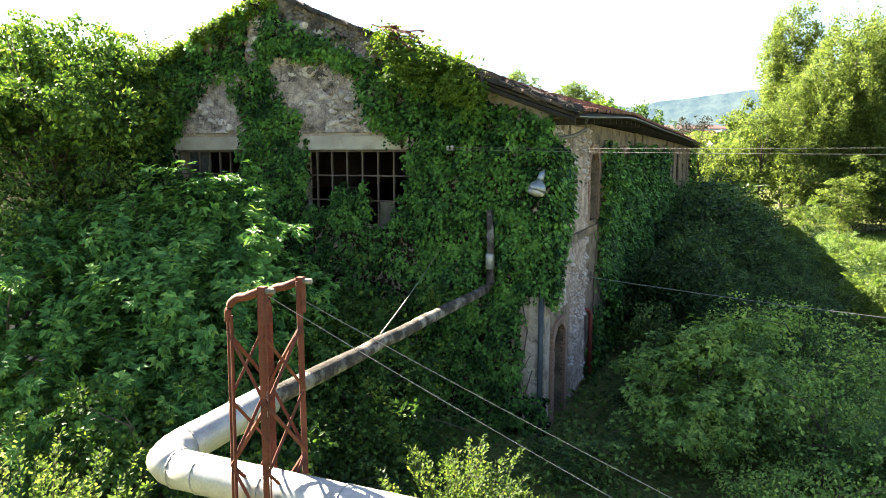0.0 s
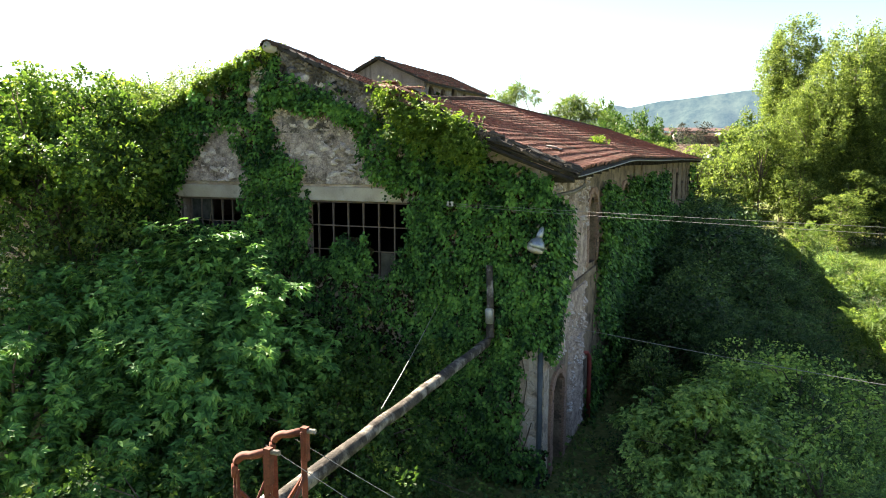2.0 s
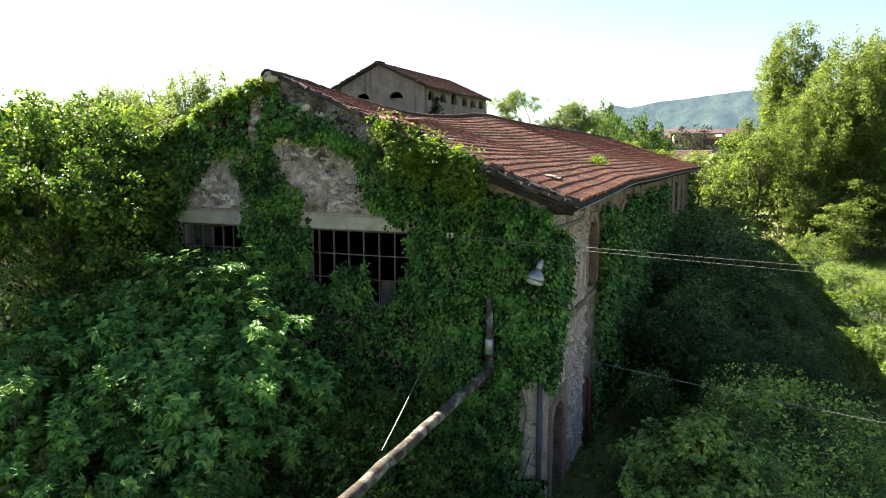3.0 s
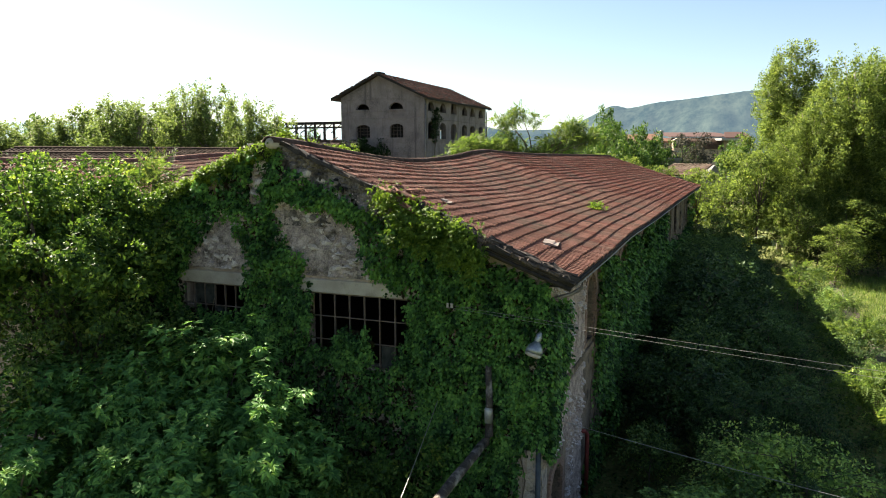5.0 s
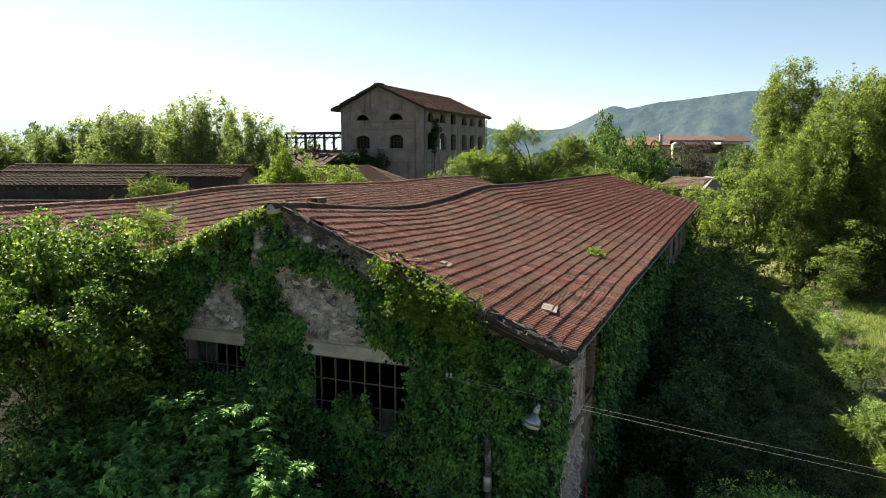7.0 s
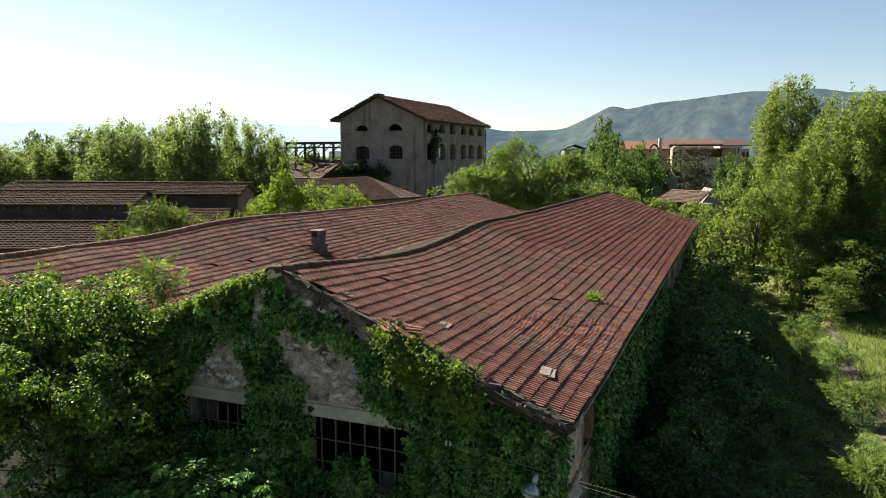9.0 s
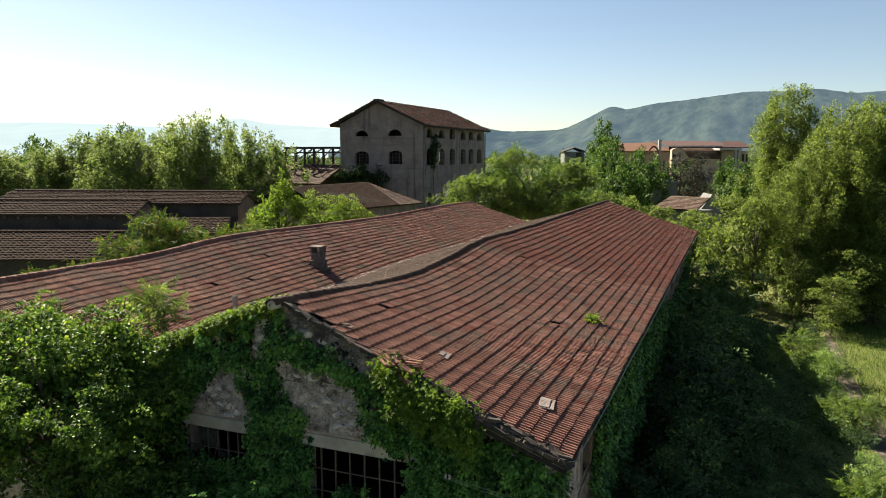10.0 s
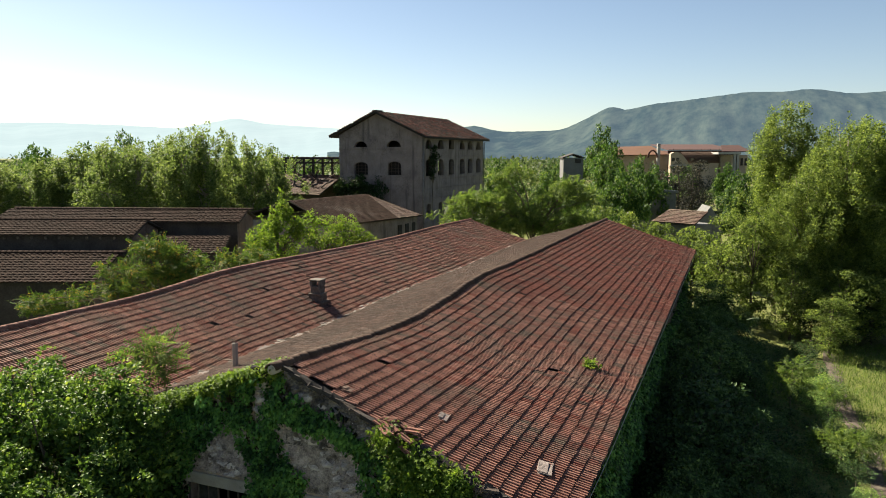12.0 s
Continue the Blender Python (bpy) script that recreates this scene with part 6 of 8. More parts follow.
def wild_strip():
    rnd = random.Random(77)
    kinds = bush_kinds()
    used = set()
    tall = (1.7, 3.3, 4.5, 3.5, 3.9, 2.3)

    def put(k, x, y, h, group="wild bushes by the side wall"):
        """A bush of kind k, h metres tall, cut to the edge of the wall's shade."""
        if 0 < y and x < 8.8:
            h = min(h, max(0.7, (6.6 - (x - 0.6) / 1.24) * rnd.choice((0.66, 0.85, 1.0, 1.1))))
        # front bushes change to the leaf colour lightened for skylight
        if x > 3.0 and y < 7 and k in (0, 1, 4):
            k = 5
        s = h / tall[k]
        wide = rnd.uniform(0.9, 1.25)
        m = pose(x, y, ground_z(x, y), 0, 0, rnd.uniform(0, 360)) @ Matrix.Diagonal((s * wide, s * wide, s, 1))
        if k in used:
            b = kinds[k].scale
            ob = copy_thing(kinds[k], m @ Matrix.Diagonal((1 / b.x, 1 / b.y, 1 / b.z, 1)))
        else:
            ob = kinds[k]
            ob.matrix_basis = m
            used.add(k)
        tagged(ob, group=group)

    # a thicket that falls from the wall to the meadow
    for i in range(40):
        y = 7.5 + 43 * (i / 40) + rnd.uniform(-0.6, 0.6)
        x = rnd.uniform(1.4, 3.4)
        put(rnd.choice((1, 2, 3, 4)), x, y, rnd.uniform(3.3, 5.4))
    for i in range(38):
        y = 5.0 + 44 * (i / 38) + rnd.uniform(-0.9, 0.9)
        put(rnd.choice((1, 3, 4, 3, 2)), rnd.uniform(3.4, 5.6), y, rnd.uniform(2.2, 3.7))
    for i in range(40):
        y = -2.0 + 48 * (i / 40) + rnd.uniform(-0.9, 0.9)
        put(rnd.choice((0, 1, 3, 3, 4)), rnd.uniform(5.4, 7.8), y, rnd.uniform(1.3, 2.6))
    for i in range(34):
        y = 4.5 + 43 * i / 34 + rnd.uniform(-0.8, 0.8)
        put(rnd.choice((3, 1, 0, 0)), rnd.uniform(7.4, 9.4 + 0.01 * y), y, rnd.uniform(0.8, 1.7))
    for x, y, k, h in ((4.2, 18.2, 1, 4.3), (1.3, 2.3, 0, 0.9), (1.8, 5.6, 1, 2.4), (2.5, 3.0, 0, 1.4), (0.9, -1.6, 0, 0.9),
                       (4.6, 1.6, 0, 1.7), (5.6, -0.6, 1, 1.8), (4.2, 4.2, 4, 2.2), (7.2, -1.8, 0, 1.7), (6.2, 2.6, 0, 1.6), (8.3, 1.0, 0, 1.5), (4.6, -2.6, 0, 1.3), (6.4, -3.6, 0, 1.4)):
        put(k, x, y, h)
    for i in range(22):
        put(rnd.choice((5, 5, 3)), rnd.uniform(1.6, 9.4), -3.0 + 0.5 * i + rnd.uniform(-0.5, 0.5), rnd.uniform(1.3, 2.3))
    for i in range(15):
        y = 11 + 27 * i / 15 + rnd.uniform(-0.8, 0.8)
        put(rnd.choice((5, 5, 3)), rnd.uniform(8.9, 9.7 + 0.012 * y), y, rnd.uniform(0.9, 1.7))
    for x, y, h, seed in ((7.3, 29.5, 3.4, 171), (8.6, 13.1, 2.2, 172), (9.7, 23.5, 1.7, 173), (9.3, 11.5, 1.6, 174), (8.7, 24.1, 1.5, 175), (9.9, 32.0, 1.5, 176)):
        w = 0.5 + 0.22 * h
        tree("locust_sapling", "sunlit feathery locust sapling by the path", "sapling", (x, y),
             [((0, 0, h - 0.45), (w, w, 0.45)), ((0.5 * w, 0.3 * w, 0.68 * h), (0.8 * w, 0.8 * w, 0.4)), ((-0.6 * w, -0.2 * w, 0.6 * h), (0.8 * w, 0.8 * w, 0.4))],
             h - 0.3, 0.035, 0.30, 4, 0.18, 0.50, FROND, L_BRIGHT, seed, limbs=10, hollow=0.2, group="locust saplings by the path")
    for x, y, h in ((5.5, 50.5, 4.2), (8.0, 48.5, 3.6), (10.2, 50.0, 4.0), (12.6, 50.8, 3.6), (14.6, 50.5, 4.2), (16.6, 51.5, 4.0), (7.0, 52.5, 4.4), (11.4, 53.0, 4.4), (13.8, 52.6, 4.6), (18.4, 51.0, 4.2)):
        put(rnd.choice((1, 2, 4)), x, y, h)
    for i in range(18):
        put(rnd.choice((0, 1, 0)), rnd.uniform(-7, 3.0), rnd.uniform(-7.5, -1.2), rnd.uniform(0.8, 1.5), "low bushes before the gable")


wild_strip()


def ground_cover():
    """Nettles, brambles and grass between the bushes."""
    rng = np.random.default_rng(61)
    n = 60000
    x = rng.uniform(-9, 11, n)
    y = -9 + 52 * rng.random(n) ** 1.3
    keep = ~((x > -13) & (x < 0.1) & (y > -0.1)) & (x < 8.6 + 0.04 * y + field(x, y, 3, 0.4))
    x, y = x[keep], y[keep]
    h = np.clip(0.28 + 0.35 * field(x, y, 9, 0.5), 0.06, 0.8)
    z = np.array([ground_z(a, b) for a, b in zip(x, y)]) + h * rng.random(len(x)) ** 0.6
    m = len(x)
    axis = rng.normal(0, 0.6, (m, 3)) + (0, 0, 0.15)
    nrm = rng.normal(0, 0.4, (m, 3)) + (0, 0, 0.9)
    p, size = np.stack([x, y, z], 1).astype(np.float32), rng.uniform(0.07, 0.16, m)
    # one ground cover, two tones: behind, the wall's shade is in the colour
    for mat, where, label in ((L_SCRUB, y < 4, "low nettles and grass before the hall"), (L_SHADE_THICKET, y >= 4, "brambles covering the ground along the side wall, its shade in their colour")):
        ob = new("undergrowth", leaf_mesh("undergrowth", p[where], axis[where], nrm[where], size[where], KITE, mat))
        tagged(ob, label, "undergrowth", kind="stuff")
    n = 26000
    x = rng.uniform(10.9, 20, n)
    y = rng.uniform(14, 50, n)
    z = np.array([ground_z(a, b) for a, b in zip(x, y)])
    axis = rng.normal(0, 0.35, (n, 3)) + (0, 0, 1)
    nrm = rng.normal(0, 1, (n, 3)) * (1, 1, 0.2)
    blade = (np.array([(-0.03, 0, 0), (0.03, 0, 0), (0.02, 0.7, 0.05), (0, 1, 0.2)], np.float32), np.array([(0, 1, 2, 3)], np.int32))
    ob = new("grass", leaf_mesh("grass", np.stack([x, y, z], 1).astype(np.float32), axis, nrm, rng.uniform(0.12, 0.38, n), blade, L_BRIGHT))
    tagged(ob, "rough sunlit meadow grass", "grass", kind="stuff")


ground_cover()

# sapling rooted in the valley, trees seen over the roofs
tree("ailanthus_sapling", "feathery sapling growing at the roof's front edge", "sapling", (-13.2, 2.0),
     [((0, 0, 8.75), (0.95, 0.8, 0.50)), ((0.1, 0.2, 9.2), (0.6, 0.6, 0.35)), ((0.2, 0, 8.2), (0.7, 0.6, 0.4))], 9.0, 0.03, 0.30, 4, 0.15, 0.55, FROND, L_BRIGHT, 140, limbs=8, hollow=0.3)
tree("ailanthus_tree", "tall layered ailanthus tree behind the hall roof", "tree", (-14.5, 54.0),
     [((-1.3, -0.4, 13.8), (1.5, 1.3, 0.55)), ((-3.3, 0.0, 12.8), (1.3, 1.2, 0.5)), ((0.5, 0.4, 12.9), (1.3, 1.2, 0.5)), ((-5.9, -0.4, 10.7), (1.9, 1.6, 0.6)), ((3.4, 0.0, 12.2), (1.5, 1.3, 0.55)), ((1.9, 0.4, 10.6), (2.2, 1.8, 0.8)), ((4.9, -0.4, 11.2), (1.8, 1.5, 0.7)), ((-2.6, 0.0, 10.7), (2.4, 1.9, 0.9)), ((0.3, 0, 8.6), (3.6, 2.4, 1.5)), ((4.6, 0.5, 8.3), (2.6, 2.2, 1.4)), ((-3.4, 0.6, 8.2), (2.4, 2.0, 1.3))],
     10.5, 0.26, 0.48, 9, 0.34, 0.72, FROND, L_BRIGHT, 141, limbs=40, hollow=0.2)
tree("ailanthus_tree", "spreading ailanthus tree behind the hall roof", "tree", (-20.5, 52.0),
     [((0, 0, 9.6), (2.4, 2.2, 1.6)), ((2.8, 1, 9.0), (2.2, 2.0, 1.5)), ((-2.4, 1, 8.2), (2.2, 2.0, 1.4)), ((0.6, -0.5, 7.4), (2.8, 2.2, 1.4))],
     8.6, 0.24, 0.75, 8, 0.42, 0.85, FROND, L_BRIGHT, 145, limbs=30, hollow=0.3)
tree("ailanthus_tree", "ochre-tinged layered tree between the sheds and the hall", "tree", (-31.0, 22.0),
     [((-1.4, 0, 8.9), (1.5, 1.4, 0.5)), ((0.2, 0.6, 8.2), (1.5, 1.4, 0.55)), ((-3.0, -1, 7.5), (1.7, 1.6, 0.55)), ((2.2, 1.0, 7.9), (1.9, 1.7, 0.6)), ((4.4, 2.6, 8.2), (1.9, 1.8, 0.6)), ((-0.6, 0, 7.1), (2.0, 1.7, 0.6)), ((-6.4, -3, 5.6), (1.7, 1.6, 0.5)), ((-7.9, -3.4, 5.2), (1.6, 1.5, 0.45)), ((1.8, 0.5, 6.9), (2.4, 1.9, 0.7)), ((4.6, 1.8, 7.1), (2.4, 2.0, 0.7)), ((-2.6, -1.6, 6.2), (2.2, 1.8, 0.7))],
     7.0, 0.16, 0.34, 6, 0.26, 0.52, FROND, L_OLIVE, 142, limbs=40, hollow=0.2)
tree("conical_tree", "upright bright green tree behind the roof", "tree", (-30.1, 33.1),
     [((0, 0, 11.0), (0.5, 0.5, 1.0)), ((0.7, 0.2, 10.1), (0.6, 0.6, 1.2)), ((-0.7, 0, 9.8), (0.6, 0.6, 1.2)), ((0.2, 0, 9.0), (1.4, 1.3, 1.4)), ((1.6, 0.2, 8.6), (0.8, 0.8, 1.4)), ((-1.7, 0.2, 8.6), (0.8, 0.8, 1.3)), ((-2.2, 0.2, 7.6), (0.9, 0.9, 1.2)), ((-0.2, 0.2, 7.2), (2.3, 2.0, 1.5))],
     9.5, 0.2, 0.36, 26, 0.24, 0.17, KITE, L_CREST, 143, limbs=24, flat=1.3, droop=-0.2)
tree("broadleaf_tree", "yellow-green rounded tree behind the roof", "tree", (-26.2, 34.4),
     [((-0.9, 0, 9.9), (1.3, 1.3, 0.8)), ((1.0, 0.6, 9.5), (1.2, 1.2, 0.8)), ((-2.0, 0.2, 9.0), (1.2, 1.2, 0.9)), ((2.4, 0.4, 8.5), (1.2, 1.2, 0.8)), ((0.4, 0, 8.2), (2.6, 2.0, 1.2))],
     8.6, 0.2, 0.42, 30, 0.28, 0.15, KITE, L_CREST, 144, limbs=24)


def poplar(seed, h, w, mat, leaf=0.17, per=15, base=0.05, limbs=30, step=0.70):
    """A poplar: limbs that leave the trunk at a slant and turn upright, each set with tufts of leaves."""
    rng = np.random.default_rng(seed)
    blobs = []
    for i in range(limbs):
        u = (i + rng.random()) / limbs
        z0 = h * (base + 0.62 * u)
        z1 = min(h * rng.uniform(0.92, 1.0), z0 + h * rng.uniform(0.30, 0.46))
        a = i * 2.399 + rng.normal(0, 0.25)
        reach = w * (0.42 + 0.58 * math.sin(math.pi * min(1.0, 0.20 + 0.85 * u))) * rng.uniform(0.7, 1.1)
        n = max(4, int((z1 - z0) / step))
        for k in range(n):
            t = (k + 0.6) / n
            o = reach * min(1.0, 0.25 + 1.3 * t) * (1 - 0.28 * t * t)
            r = rng.uniform(0.42, 0.74) * (1.12 - 0.38 * t)
            blobs.append(((o * math.cos(a) + rng.normal(0, 0.28), o * math.sin(a) + rng.normal(0, 0.28), z0 + (z1 - z0) * t + rng.normal(0, 0.2)), (r, r, r * 1.5)))
    for k in range(9):
        blobs.append(((rng.normal(0, 0.3), rng.normal(0, 0.3), h * (0.80 + 0.022 * k)), (0.5 - 0.03 * k, 0.5 - 0.03 * k, 0.7)))
    return tree("poplar_tree", "tall poplar with shimmering pale green foliage", "tree", (0, 0), blobs, h * 0.92, 0.22, 0.36, per, 0.22, leaf, CHIP, mat, seed, M_PALEBARK, limbs=40, hollow=0.3, flat=1.5, droop=0.0, gap=-0.45)


def far_trees():
    rnd = random.Random(88)
    first = poplar(201, 19.9, 4.1, L_POPLAR, 0.19, 13, limbs=32)
    first.matrix_basis = pose(7.9, 60.0, 0)
    second = poplar(202, 18.2, 5.8, L_POPLAR, 0.19, 12, limbs=42)
    second.matrix_basis = pose(12.6, 54.5, 0)
    for x, y, sw, sh, k in ((16.8, 55.0, 1.0, 0.93, 1), (9.6, 53.5, 0.80, 0.76, 1), (14.8, 62.0, 1.0, 0.92, 0)):
        copy_thing((first, second)[k], pose(x, y, 0, 0, 0, rnd.uniform(0, 360)) @ Matrix.Diagonal((sw, sw, sh, 1)))
    low = tree("locust_tree", "light green spreading young tree beyond the hall", "tree", (3.2, 53.5),
               [((0, 0, 8.6), (1.4, 1.4, 1.1)), ((1.7, 0.4, 7.8), (1.4, 1.4, 1.1)), ((-1.7, 0.3, 7.2), (1.4, 1.3, 1.0)), ((0.3, -0.8, 6.2), (2.4, 1.8, 1.4)), ((0.2, -0.4, 4.0), (2.5, 2.0, 1.8)), ((0, 0, 2.0), (2.2, 1.8, 1.6))],
               7, 0.14, 0.50, 26, 0.33, 0.20, KITE, L_POPLAR, 204, limbs=30)
    for x, y, sw, sh in ((5.6, 51.5, 0.9, 1.0), (0.4, 57.0, 0.9, 0.84), (-3.0, 58.5, 0.9, 0.86), (-6.4, 60.0, 0.95, 0.95), (-9.4, 62.5, 0.9, 0.98), (8.6, 49.5, 0.8, 0.72), (12.2, 49.0, 0.9, 0.62), (15.8, 50.0, 0.9, 0.7), (11.0, 45.0, 0.7, 0.45)):
        copy_thing(low, pose(x, y, 0, 0, 0, rnd.uniform(0, 360)) @ Matrix.Diagonal((sw, sw, sh, 1)))
    # the row beyond the sheds
    row = poplar(203, 16.2, 4.6, L_WILLOW, 0.27, 7, limbs=24, step=0.95)
    row.matrix_basis = pose(-59.8, 59.8, 0) @ Matrix.Diagonal((1.15, 1.15, 1.16, 1))
    for x, y, h in ((-86.1, 49.1, 14.3), (-86.4, 53.0, 14.0), (-81.4, 52.8, 14.2), (-80.7, 56.1, 15.0), (-78.4, 57.3, 16.2), (-69.4, 53.7, 16.7), (-65.9, 54.4, 16.2), (-70.3, 63.3, 17.1), (-62.4, 59.0, 17.9), (-63.0, 68.3, 18.0), (-56.1, 64.3, 17.0), (-55.9, 69.1, 15.4), (-75.0, 66.0, 15.0), (-91.0, 52.0, 14.2)):
        w = rnd.uniform(0.95, 1.2)
        copy_thing(row, pose(x, y, 0, 0, 0, rnd.uniform(0, 360)) @ Matrix.Diagonal((w / 1.15, w / 1.15, h / 16.2 / 1.16, 1)))
    # rounded trees in the middle distance
    far = tree("broadleaf_tree", "rounded deciduous tree in the distance", "tree", (-40.7, 231.0),
               [((0, 0, 10), (5.5, 5.5, 4.6)), ((3.5, 1, 8), (4, 4, 3.4)), ((-3.6, -1, 8), (4, 4, 3.4)), ((0.5, 0, 13), (3, 3, 2.6))],
               9, 0.4, 1.9, 62, 1.05, 0.70, CHIP, L_TREE, 150, limbs=20)
    spots = [(-20.5, 137, 1.0), (-33, 205, 1.45), (-22, 148, 1.04), (-12, 98, 0.82), (-11, 109, 0.89), (-9, 115, 0.79), (-38, 128, 0.7), (-48, 149, 0.85), (-9, 70, 0.55), (-17, 79, 0.70), (-113, 79, 1.01), (-120, 82, 0.99), (-107, 93, 1.18), (-104, 83, 1.03), (-71, 91, 0.89), (-68, 97, 0.85), (5, 105, 0.76), (-14, 74, 0.6),
             (-46, 205, 0.9), (-52, 215, 0.8), (-60, 150, 0.8), (-70, 190, 0.9), (-120, 120, 1.1), (-105, 110, 1.0), (-135, 130, 1.1), (-98, 128, 1.0), (-84, 140, 0.9), (-75, 132, 0.85)]
    spots += [(-26.0, 168.0, 0.84), (-20.0, 178.0, 0.76), (-8.0, 180.0, 0.74), (2.0, 176.0, 0.78), (-30.0, 120.0, 0.72), (-24.0, 112.0, 0.66)]
    for x, y, s in spots:
        copy_thing(far, pose(x, y, 0, 0, 0, rnd.uniform(0, 360)) @ Matrix.Diagonal((s * rnd.uniform(0.5, 0.8), s * rnd.uniform(0.5, 0.8), s, 1)))
    dusk = tree("conifer", "dusky grey-brown conifer among the houses", "tree", (-7, 144),
                [((0, 0, 8.5), (2.6, 2.6, 3.4)), ((0, 0, 5), (3.6, 3.6, 3.2)), ((0, 0, 11.6), (1.4, 1.4, 2.2))], 12, 0.3, 1.2, 22, 0.7, 0.45, SLIM, L_GREYISH, 151, limbs=18, droop=0.6)
    for x, y, s in ((-3, 145, 1.02), (-10, 142, 0.86), (-4, 139, 0.86)):
        copy_thing(dusk, pose(x, y, 0, 0, 0, rnd.uniform(0, 360)) @ Matrix.Scale(s, 4))
    # one far belt of woodland
    rng = np.random.default_rng(9)
    n = 90000
    a = rng.uniform(radians(-22), radians(70), n)
    d = 150 + 1300 * rng.random(n) ** 1.6
    x, y = 3.7 - np.sin(a) * d, -15 + np.cos(a) * d
    clear = ((abs(x + 15) < 60) & (y > 255) & (y < 345)) | ((x > -60) & (x < 0) & (y < 190) & (y > 100) & (rng.random(n) < 0.6))
    hgt = np.clip(2.0 + 7.0 * field(x, y, 12, 0.035) + 6.0 * field(x, y, 13, 0.12), 0.3, 14)
    hgt = np.where(clear, np.minimum(hgt, 1.5), hgt)
    z = hgt * rng.random(n) ** 0.5
    ob = new("woodland", leaf_mesh("woodland", np.stack([x, y, z], 1).astype(np.float32), rng.normal(0, 0.7, (n, 3)), rng.normal(0, 0.5, (n, 3)) + (0, 0, 0.8), (0.7 + d / 210) * rng.uniform(0.5, 1.2, n), CHIP, L_FAR))
    tagged(ob, "far woodland belt on the plain", "woodland", kind="stuff")


far_trees()


# shed walls: the shade below the eaves is darkened into the colour
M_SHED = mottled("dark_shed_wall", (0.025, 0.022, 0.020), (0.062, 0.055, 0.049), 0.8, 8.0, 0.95)


